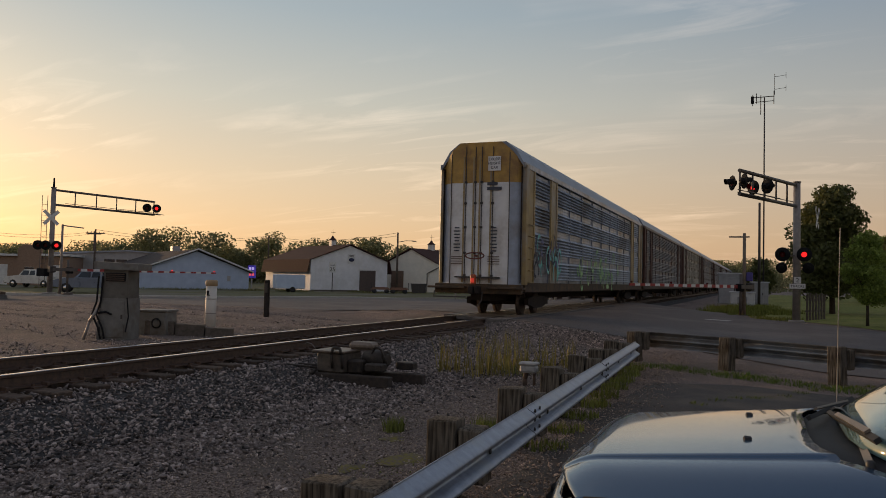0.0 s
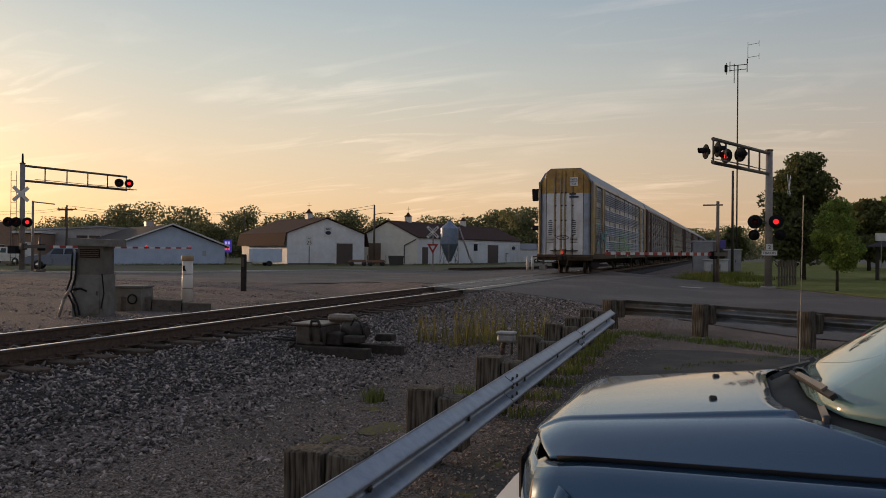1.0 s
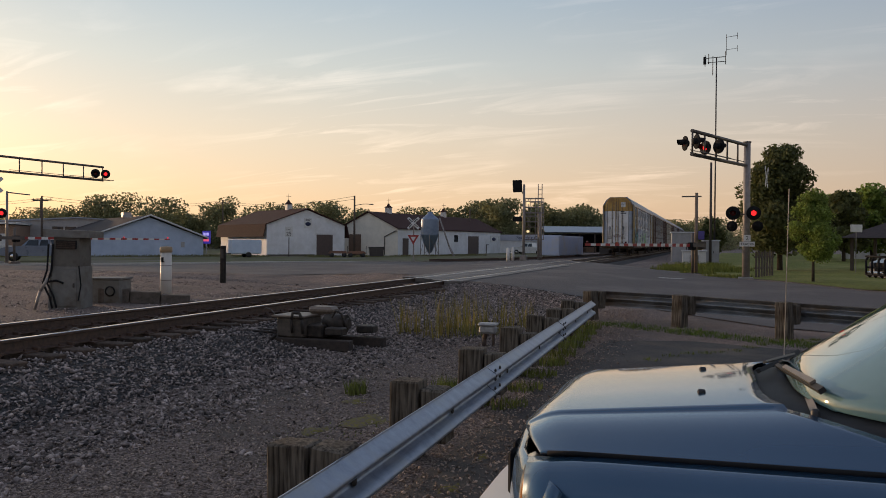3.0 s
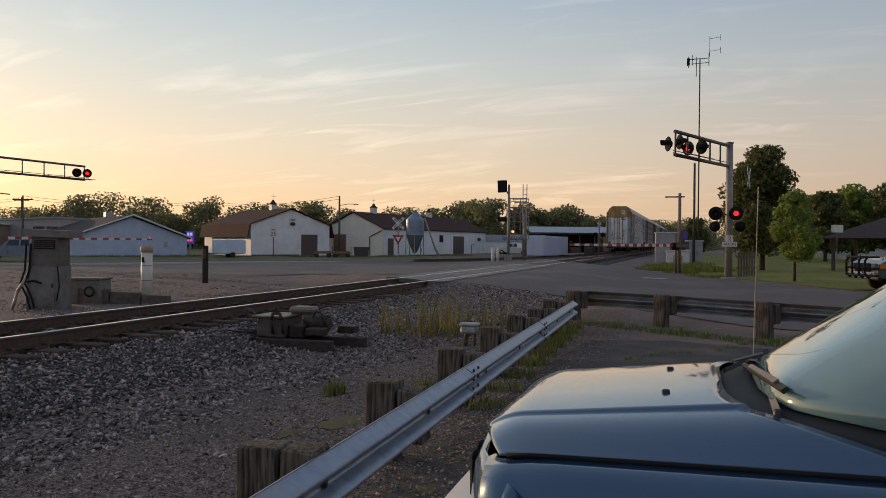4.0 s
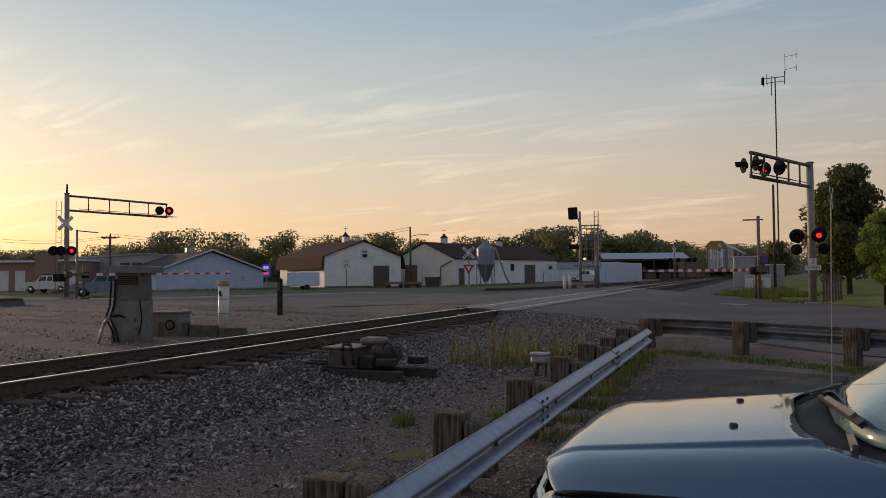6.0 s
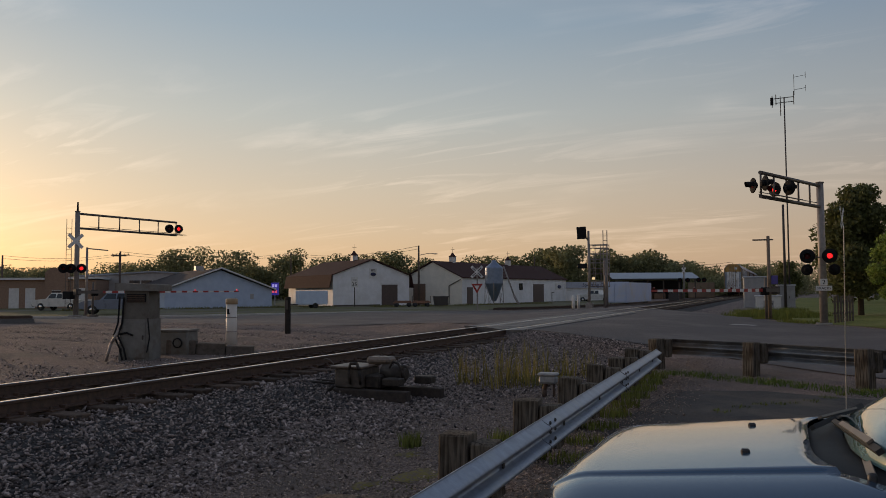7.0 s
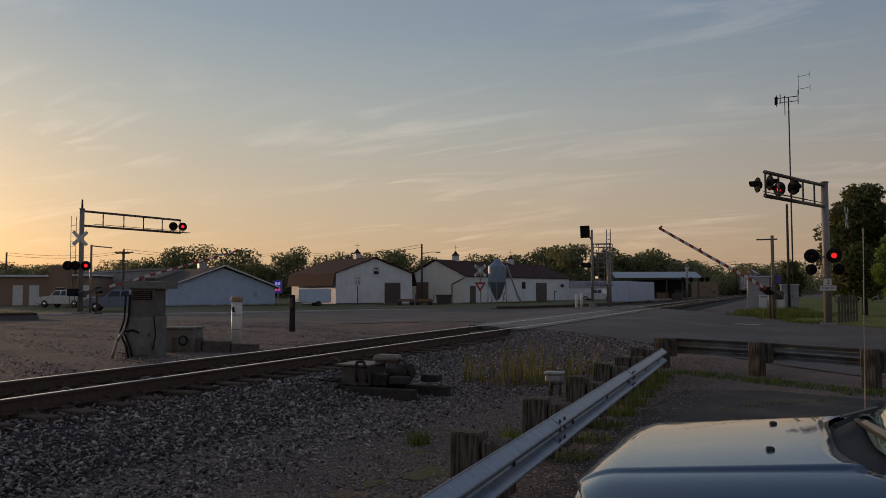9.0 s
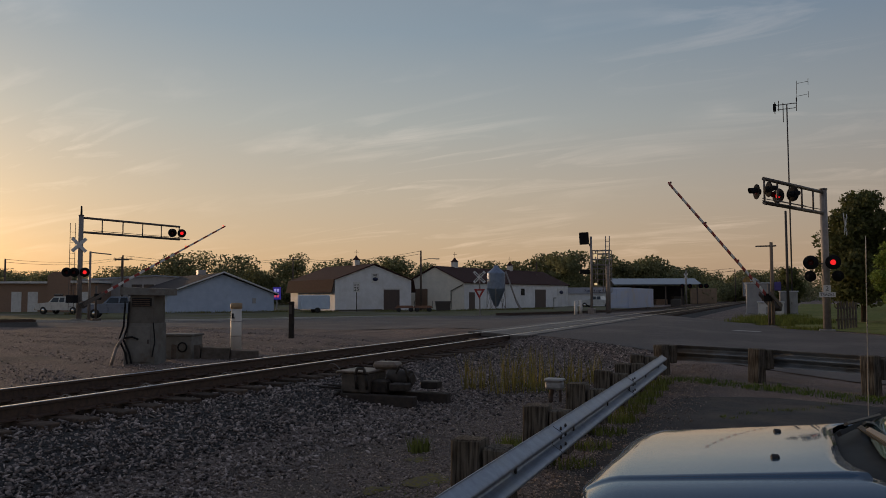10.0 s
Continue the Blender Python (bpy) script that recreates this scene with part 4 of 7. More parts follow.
def build_cantilevers():
    e = cantilever("cantilever_signal", "galvanised cantilever crossing signal with red flashing lights and a crossbuck", (2.42, 38.05, -.38), 6.35, 6.0, -1,
                   [(5.9, .35, 5.75, -65, False), (6.2, -.3, 5.75, 115, False), (4.0, .3, 5.75, -42, True), (4.1, -.35, 5.75, 138, False)])
    for x, lit in ((-.6, False), (.3, True)):
        lamp_head(e, (x, -.28, 3.05), -2, lit, .31)
    for x in (-.62, .5):
        lamp_head(e, (x, .3, 2.45), 172, False, .24)
    bm = BM()
    tube(bm, (-.62, -.1, 3.0), (.5, -.1, 3.0), .035, seg=8)
    part("light_bar", bm, ALU, e)
    crossbuck(e, (.85, .2, 4.75), 78)
    bm = BM()
    box(bm, -.3, -.24, 1.5, .36, -.225, 1.72)
    plate = part("sign_plate", bm, WHITE_SIGN, e, "white plate that counts the tracks")
    writing("TRACKS", .155, pose(.03, -.245, 1.605, 90), BLACK, plate)
    bm = BM()
    box(bm, -.12, -.24, 1.735, .18, -.225, 2.03)
    plate = part("sign_plate", bm, WHITE_SIGN, e)
    writing("2", .27, pose(.03, -.245, 1.875, 90), BLACK, plate)
    w = cantilever("cantilever_signal", "galvanised cantilever crossing signal with a ladder, crossbuck and red lights", (-41.7, 35.9, -.3), 6.85, 8.05, 1,
                   [(7.1, .35, 6.2, 45, False), (7.75, .6, 6.2, 45, True)], ladder=True, way=Vector((.12, .99, 0)).normalized())
    for off, lit in ((-.72, False), (-.28, False), (.36, True)):
        lamp_head(w, Vector((.74, .67, 0)) * off + Vector((.25, -.3, 3.1)), 42, lit, .3)
    crossbuck(w, (.12, -.22, 4.9), 66, .62, False)
    bm = BM()
    box(bm, -.2, -.9, 1.1, .5, -.5, 1.6, bevel=.03)
    part("junction_box", bm, BLACK, w)
    bm = BM()
    tube(bm, (0, 0, 6.85), (0, 0, 7.5), .07, .05, 8)
    part("bell", bm, BLACK, w)


GATES, GATE_PIVOT = [], pose(0, 0, 1.55)


def build_gate(base, sign, length, label):
    """A crossing gate; the arm turns on its mast."""
    ang = math.degrees(math.atan2(ARM_DIR.y * sign, ARM_DIR.x * sign)) - 90
    g = thing("crossing_gate", label, "crossing gate", pose(*base, 0, 0, ang))
    bm = BM()
    tube(bm, (0, -.15, 0), (0, -.15, 2.2), .07, .07, 12)
    box(bm, -.28, -.43, -.05, .28, .13, .08, bevel=.02)
    part("mast", bm, ALU, g)
    bm = BM()
    box(bm, -.15, -.26, 1.3, .15, .16, 1.7, bevel=.04)
    part("gate_mechanism", bm, BLACK, g)
    bm = BM()
    for x in (-.26, .3):
        box(bm, x - .03, -1.15, -.1, x + .03, .35, .1)
    arm = part("gate_arm", bm, ALU, g)
    arm.matrix_basis = GATE_PIVOT
    stripe = 0.4
    n = int(length / stripe)
    for k in range(n):
        bm = BM()
        t0, t1 = k / n, (k + 1) / n
        w0, w1 = .085 - .035 * t0, .085 - .035 * t1
        y0, y1 = .25 + length * t0, .25 + length * t1
        vs = [bm.verts.new(v) for v in ((-.02, y0, -w0), (.02, y0, -w0), (.02, y0, w0), (-.02, y0, w0), (-.02, y1, -w1), (.02, y1, -w1), (.02, y1, w1), (-.02, y1, w1))]
        for f in ((0, 1, 5, 4), (1, 2, 6, 5), (2, 3, 7, 6), (3, 0, 4, 7), (3, 2, 1, 0), (4, 5, 6, 7)):
            bm.faces.new([vs[i] for i in f])
        part("arm_stripe", bm, (RED_SIGN, WHITE_SIGN)[k % 2], arm)
    for t, lit in ((.32, False), (.66, True), (.985, True)):
        bm = BM()
        lathe(bm, [(0, -.045), (.04, -.035), (.05, 0), (.04, .035), (0, .045)], 10, pose(0, .25 + length * t, .11))
        part("arm_light", bm, LENS_ON if lit and sign > 0 else LENS_OFF, arm, "small red gate lamp")
    bm = BM()
    box(bm, -.24, -1.3, -.2, .28, -.95, .2, bevel=.03)
    part("counterweight", bm, DARKROD, arm)
    GATES.append(arm)
    return g


def build_crossing():
    build_cantilevers()
    g = build_gate((-.1, 42.2, -.4), -1, 10.3, "red and white striped crossing gate on a grey mast")
    build_gate((-40.3, 36.2, -.3), 1, 10.0, "red and white striped crossing gate beyond the tracks")
    # wooden pole with a short street light beside the gate
    p = thing("light_pole", "slim weathered pole with a short street-light arm", "street light", pose(.12, 42.6, -.4))
    bm = BM()
    tube(bm, (0, 0, 0), (0, 0, 4.35), .1, .08, 12)
    part("pole", bm, surface("weathered_wood_pole", (0.27, 0.21, 0.16), (0.18, 0.14, 0.11), 7, 0.85, bump=0.3), p)
    bm = BM()
    box(bm, -.75, -.05, 4.12, .25, .05, 4.19)
    part("lamp_arm", bm, ALU, p)
    bm = BM()
    box(bm, .1, -.1, 1.85, .42, .06, 2.3, bevel=.03)
    part("meter_box", bm, surface("violet_blue_plate", (0.1, 0.08, 0.3), None), p, "small violet-blue plate")
    q = thing("light_pole", "grey pole with a street-light arm beside the signal", "street light", pose(-43.3, 38.1, -.4))
    bm = BM()
    tube(bm, (0, 0, 0), (0, 0, 4.75), .1, .07, 12)
    part("pole", bm, GALV_POLE, q)
    bm = BM()
    tube(bm, (0, 0, 4.68), (1.0, .9, 4.55), .04, seg=8)
    part("lamp_arm", bm, GALV_POLE, q)
    # yield sign under a crossbuck
    y = thing("yield_sign", "red and white yield sign under a white crossbuck", "road sign", pose(-21.45, 56.35, -.45))
    bm = BM()
    box(bm, -.05, -.03, 0, .05, .03, 3.5)
    part("post", bm, GALV_POLE, y)
    crossbuck(y, (0, -.06, 3.15), 21, .62)
    m = pose(0, -.07, 1.95, 0, 0, 21)
    for r, mat, dy, nm in ((.52, RED_SIGN, 0, "sign_face"), (.24, WHITE_SIGN, -.012, "sign_centre")):
        bm = BM()
        tri = [(r * math.sin(a), r * math.cos(a)) for a in (radians(60), radians(180), radians(300))]
        extrude(bm, tri, lambda a, b: (a, dy - .01, b), lambda a, b: (a, dy, b))
        bmesh.ops.transform(bm, matrix=m, verts=bm.verts)
        part(nm, bm, mat, y)
    s = thing("speed_sign", "white speed limit sign on a dark post", "road sign", pose(-45.1, 77.3, -.62, 0, 0, 25))
    bm = BM()
    box(bm, -.05, 0, 0, .05, .05, 2.9)
    part("post", bm, DARKROD, s)
    bm = BM()
    box(bm, -.42, -.03, 2.3, .42, -.01, 3.5, bevel=.008)
    face = part("sign_face", bm, WHITE_SIGN, s)
    writing("25", .62, pose(0, -.035, 2.65, 90), BLACK, face)
    writing("LIMIT", .24, pose(0, -.035, 3.13, 90), BLACK, face)
    # wayside signal: mast, heads with back boards, caged platform and ladder
    w = thing("wayside_signal", "tall railway signal mast with a caged work platform", "railway signal", pose(-15.1, 67.4, -.4))
    bm = BM()
    tube(bm, (0, 0, 0), (0, 0, 6.9), .12, .1, 12)
    box(bm, -.3, -.3, 0, .3, .3, .5, bevel=.03)
    part("mast", bm, GALV_POLE, w)
    bm = BM()
    box(bm, -.68, -.12, 6.2, .17, .02, 7.3, pose(0, 0, 0, 0, -3, 20), bevel=.05)
    tube(bm, (-.2, 0, 6.3), (0, 0, 5.9), .05, seg=8)
    part("signal_head", bm, BLACK, w, "black signal back board")
    bm = BM()
    box(bm, -.95, -.4, 3.55, -.1, -.05, 3.95, bevel=.04)
    part("signal_head", bm, BLACK, w)
    # no lamps: two glowing blocks imitate sunlight caught by the platforms
    for z in (1.35, 3.9):
        bm = BM()
        box(bm, .28, -.1, z + 1.2, .52, .02, z + 1.4, bevel=.03)
        part("sunlit_spot", bm, surface("sunlit_spot_glow", (0.7, 0.6, 0.4), None, emit=(1.0, 0.72, 0.35), power=0.7), w, "small glowing block where sun catches the platform")
    for z in (1.9, 3.05, 4.35):
        bm = BM()
        box(bm, .1, .1, z, 1.55, 1.3, z + .06)
        part("platform", bm, ALU, w)
        for h in (.5, 1.0, 1.3) if z > 3 else (.5,):
            bm = BM()
            pipe(bm, [(.1, .1, z + h), (1.55, .1, z + h), (1.55, 1.3, z + h), (.1, 1.3, z + h), (.1, .1, z + h)], .035, 5)
            part("guard_rail", bm, GALV_POLE, w)
    for x, y0 in ((.1, .1), (.55, .1), (1.05, .1), (1.55, .1), (1.55, 1.3), (.1, 1.3)):
        bm = BM()
        tube(bm, (x, y0, 1.9), (x, y0, 5.7), .035, seg=6)
        part("stanchion", bm, GALV_POLE, w)
    for x in (1.3, 1.65):
        bm = BM()
        tube(bm, (x, .0, 0), (x, .0, 6.9), .04, seg=8)
        part("ladder_rail", bm, GALV_POLE, w)
    for k in range(16):
        bm = BM()
        tube(bm, (1.3, 0, .4 + k * .4), (1.65, 0, .4 + k * .4), .022, seg=5)
        part("ladder_rung", bm, GALV_POLE, w)
    bm = BM()
    tube(bm, (1.45, .15, 0), (1.45, .15, 4.4), .14, seg=10)
    part("support_post", bm, GALV_POLE, w)
    for x, yy in ((-13.67, 56.2), (-15.5, 65.1)):
        b = thing("bollard", "white painted steel bollard at the crossing", "bollard", pose(x, yy, -.42), "bollards at the crossing")
        bm = BM()
        tube(bm, (0, 0, 0), (0, 0, 1.18), .12, .12, 14)
        lathe(bm, [(.12, 1.18), (.09, 1.24), (0, 1.26)], 14)
        part("post", bm, surface("bollard_white", (0.66, 0.64, 0.6), (0.5, 0.48, 0.45), 5, 0.6), b)


def build_track_side():
    # control cabinet west of the track, its lid, box, cover planks
    steel = surface("dull_grey_paint", (0.2, 0.195, 0.18), (0.14, 0.135, 0.125), 5, 0.65, c3=(0.11, 0.09, 0.07), big=1.6)
    c = thing("relay_cabinet", "dull grey steel relay cabinet with a flat overhanging lid", "cabinet", pose(-13.25, 13.55, -.42, 0, 0, 18))
    bm = BM()
    prof = [(-.42, 0), (.34, 0), (.33, .98), (-.36, .98)]
    extrude(bm, prof, lambda a, b: (a, -.27, b), lambda a, b: (a, .32, b))
    body = part("body", bm, steel, c)
    bm = BM()
    prof = [(-.335, .98), (.31, .98), (.3, 1.66), (-.29, 1.66)]
    extrude(bm, prof, lambda a, b: (a, -.25, b), lambda a, b: (a, .3, b))
    part("upper_case", bm, surface("dark_grey_paint", (0.15, 0.14, 0.12), (0.1, 0.092, 0.08), 5, 0.7, c3=(0.07, 0.055, 0.045), big=2.5), c, "darker rusted upper case")
    bm = BM()
    box(bm, -.33, -.285, .06, .25, -.268, .92, bevel=.008)
    door = part("door", bm, steel, body)
    bm = BM()
    box(bm, .17, -.31, .5, .21, -.285, .6, bevel=.008)
    for z in (.2, .75):
        tube(bm, (-.335, -.29, z), (-.335, -.29, z + .1), .014, seg=8)
    part("latch", bm, DARKROD, door)
    bm = BM()
    prof = [(-.5, 1.66), (.56, 1.64), (.56, 1.8), (-.5, 1.84)]
    extrude(bm, prof, lambda a, b: (a, -.34, b), lambda a, b: (a, .4, b))
    part("lid", bm, steel, c)
    bm = BM()
    box(bm, -.24, -.275, 1.38, .24, -.24, 1.58, bevel=.01)
    vent = part("vent", bm, BLACK, c)
    for k in range(4):
        bm = BM()
        box(bm, -.22, -.285, 1.4 + k * .045, .22, -.272, 1.42 + k * .045)
        part("slat", bm, RUST, vent)
    bm = BM()
    pipe(bm, [(-.6, -.5, .0), (-.5, -.45, .42), (-.38, -.3, .75)], .035, 7)
    part("brace_pipe", bm, GALV_POLE, c)
    for off in (0, .1):
        bm = BM()
        pipe(bm, [(-.4 + off, -.28, 1.5), (-.42 + off, -.3, .9), (-.5 + off, -.34, .6), (-.34 + off, -.36, .3), (-.28 + off, -.34, .02)], .022, 6)
        part("cable", bm, BLACK, c)
    bm = BM()
    pipe(bm, [(-.45, -.33, .62), (-.2, -.3, .66), (-.05, -.3, .6)], .025, 6)
    part("cable", bm, BLACK, c)
    bm = BM()
    pipe(bm, [(.3, -.27, 1.0), (.36, -.29, .55), (.3, -.3, .2)], .016, 6)
    part("cable", bm, BLACK, c)
    b = thing("junction_box", "low grey steel junction box beside the cabinet", "box", pose(-13.3, 14.85, -.42, 0, 0, 18))
    bm = BM()
    box(bm, -.42, -.3, 0, .36, .35, .62, bevel=.02)
    part("body", bm, steel, b)
    bm = BM()
    box(bm, -.45, -.33, .62, .39, .38, .67, bevel=.01)
    part("lid", bm, steel, b)
    bm = BM()
    lathe(bm, [(.1, 0), (.13, .015), (.1, .03)], 16, pose(.12, -.31, .34, 90))
    part("cable_loop", bm, BLACK, b)
    d = thing("timber_cover", "weathered timber cable cover lying towards the rails", "cover", pose(-12.9, 15.2, -.42, 0, 0, 36))
    for k in range(3):
        bm = BM()
        box(bm, -.8 + k * .72, -.32 + .05 * k, .02, -.1 + k * .72, .3, .38 - .06 * k, pose(0, 0, 0, 0, 2.5, 0), bevel=.015)
        part("timber", bm, surface("grey_timber", (0.16, 0.13, 0.11), (0.09, 0.075, 0.06), 9, 0.85, bump=0.4, fine=25), d)
    w = thing("vent_post", "white plastic marker pipe with a tan cap", "post", pose(-13.3, 16.9, -.42))
    bm = BM()
    tube(bm, (0, 0, 0), (0, 0, 1.3), .155, .145, 18)
    part("pipe", bm, surface("white_plastic", (0.68, 0.65, 0.6), (0.56, 0.53, 0.49), 3, 0.5), w)
    bm = BM()
    lathe(bm, [(.15, 1.27), (.165, 1.28), (.165, 1.4), (.14, 1.43), (0, 1.44)], 18)
    part("cap", bm, surface("tan_cap", (0.4, 0.28, 0.16), None, 5, 0.6), w, "faded tan cap")
    for z in (.5, .9):
        bm = BM()
        tube(bm, (0, 0, z), (0, 0, z + .02), .158, seg=18)
        part("band", bm, GALV_POLE, w)
    bm = BM()
    box(bm, -.03, -.165, 1.0, .03, -.14, 1.14)
    box(bm, -.0, -.166, 1.0, .06, -.14, 1.03)
    part("mark", bm, BLACK, w)
    p = thing("marker_post", "dark wooden marker post standing in gravel", "post", pose(-16.25, 23.7, -.42))
    bm = BM()
    box(bm, -.1, -.06, 0, .1, .06, 1.42, bevel=.02)
    part("post", bm, surface("charred_wood", (0.04, 0.033, 0.03), (0.02, 0.018, 0.016), 8, 0.85, bump=0.4), p)
    bm = BM()
    box(bm, -.06, -.075, .95, .06, -.06, 1.3)
    part("plate", bm, DARKROD, p)
    # switch machine on two long timbers, near side of the rail
    s = thing("switch_machine", "dark weathered switch machine bolted to long timbers", "switch machine", pose(-5.1, 10.35, -.36) @ Matrix.Scale(.84, 4))
    dark = surface("machine_iron", (0.065, 0.05, 0.04), (0.02, 0.017, 0.015), 9, 0.6, metal=0.3, bump=0.3)
    long_tie = surface("oily_timber", (0.06, 0.043, 0.033), (0.03, 0.022, 0.018), 12, 0.8, bump=0.6, fine=30)
    for y0 in (-.42, .28):
        bm = BM()
        box(bm, -2.3, y0 - .1, -.14, .95 + .35 * (y0 > 0), y0 + .1, .05, bevel=.012)
        part("timber", bm, long_tie, s)
    bm = BM()
    box(bm, -.6, -.42, .05, -.02, .3, .42, bevel=.03)
    part("gear_case", bm, surface("machine_case", (0.13, 0.1, 0.078), (0.05, 0.04, 0.032), 7, 0.6, bump=0.3), s)
    bm = BM()
    box(bm, -.02, -.3, .05, .3, .3, .3, bevel=.03)
    part("gear_case", bm, dark, s)
    # lid and motor cover are lighter tan: light on their tops painted in
    bm = BM()
    box(bm, -.68, -.46, .42, .0, .32, .46, bevel=.012)
    part("case_lid", bm, surface("lit_machine_lid", (0.22, 0.17, 0.13), (0.13, 0.1, 0.08), 6, 0.5), s, "case lid in lighter tan for the light on top")
    bm = BM()
    box(bm, -.2, .05, .46, .3, .4, .6, bevel=.05)
    part("motor_cover", bm, surface("lit_machine_lid", (0.22, 0.17, 0.13)), s)
    bm = BM()
    tube(bm, (.2, .05, .3), (.62, .05, .3), .17, .17, 16)
    tube(bm, (.62, .05, .3), (.68, .05, .3), .12, .1, 16)
    part("motor", bm, dark, s)
    bm = BM()
    pipe(bm, [(-.02, -.45, .14), (-.02, -.5, .4), (-.06, -.5, .52), (-.2, -.5, .52), (-.24, -.5, .4), (-.24, -.45, .14)], .028, 8)
    part("throw_lever", bm, dark, s)
    bm = BM()
    pipe(bm, [(.4, -.1, .42), (.48, -.12, .55), (.6, -.12, .5), (.66, -.1, .34)], .02, 6)
    part("hand_crank", bm, dark, s)
    for x0, yy in ((.4, -.4), (.75, .2)):
        bm = BM()
        box(bm, x0, yy, .12, x0 + .34, yy + .26, .26, bevel=.02)
        part("lug", bm, dark, s)
    for yy in (-.2, .1):
        bm = BM()
        tube(bm, (-.6, yy, .1), (-1.6, yy, .12), .025, seg=8)
        part("throw_rod", bm, dark, s)
    bm = BM()
    pipe(bm, [(-.55, -.5, .1), (-.7, -.62, -.02), (-.8, -.66, -.14)], .03, 7)
    part("conduit", bm, dark, s)
    # rail anchors and cables: small bent bonds on the web
    for k, y0 in enumerate((5.2, 6.55, 7.9, 9.6, 11.8)):
        b = thing("rail_bond", "thin bent bond wire at the rail foot", "wire", pose(-7.65 if k < 4 else -7.0, y0, -.1), "bond wires on the rails")
        bm = BM()
        pipe(bm, [(-.05, 0, -.02), (.05, .05, .05), (.13, .08, .02), (.2, .1, -.06)], .008, 5)
        part("wire", bm, GALV_POLE, b)
    # junction head on a bent pipe by the guardrail
    j = thing("conduit_head", "grey cast conduit head on a stub pipe", "conduit", pose(-2.42, 11.0, -.45) @ Matrix.Diagonal((.72, .72, .95, 1)))
    cast = surface("cast_aluminium", (0.42, 0.41, 0.4), (0.3, 0.29, 0.28), 9, 0.55, metal=0.3)
    bm = BM()
    box(bm, -.19, -.13, .24, .17, .13, .36, bevel=.03)
    part("head", bm, cast, j)
    bm = BM()
    box(bm, -.21, -.15, .36, .19, .15, .41, bevel=.02)
    part("lid", bm, cast, j)
    bm = BM()
    pipe(bm, [(-.1, 0, 0), (-.1, 0, .14), (-.06, 0, .26)], .05, 10)
    pipe(bm, [(.1, .03, 0), (.1, .03, .25)], .03, 8)
    part("stub_pipe", bm, RUST, j)


WBEAM = [(0.0415 * (1 - math.cos(2 * math.pi * (0.155 - h) / 0.155)) * (1 if abs(h) > .02 else .9), h) for h in (0.155 - 0.31 * k / 40 for k in range(41))]


def wbeam(bm, a, b, side):
    """A corrugated beam from a to b; side is the way its waves face."""
    a, b = Vector(a), Vector(b)
    prof = WBEAM + [(d - 0.006, h) for d, h in WBEAM[::-1]]
    s = Vector(side).normalized()
    extrude(bm, prof, lambda d, h: a + s * d + Vector((0, 0, h)), lambda d, h: b + s * d + Vector((0, 0, h)))


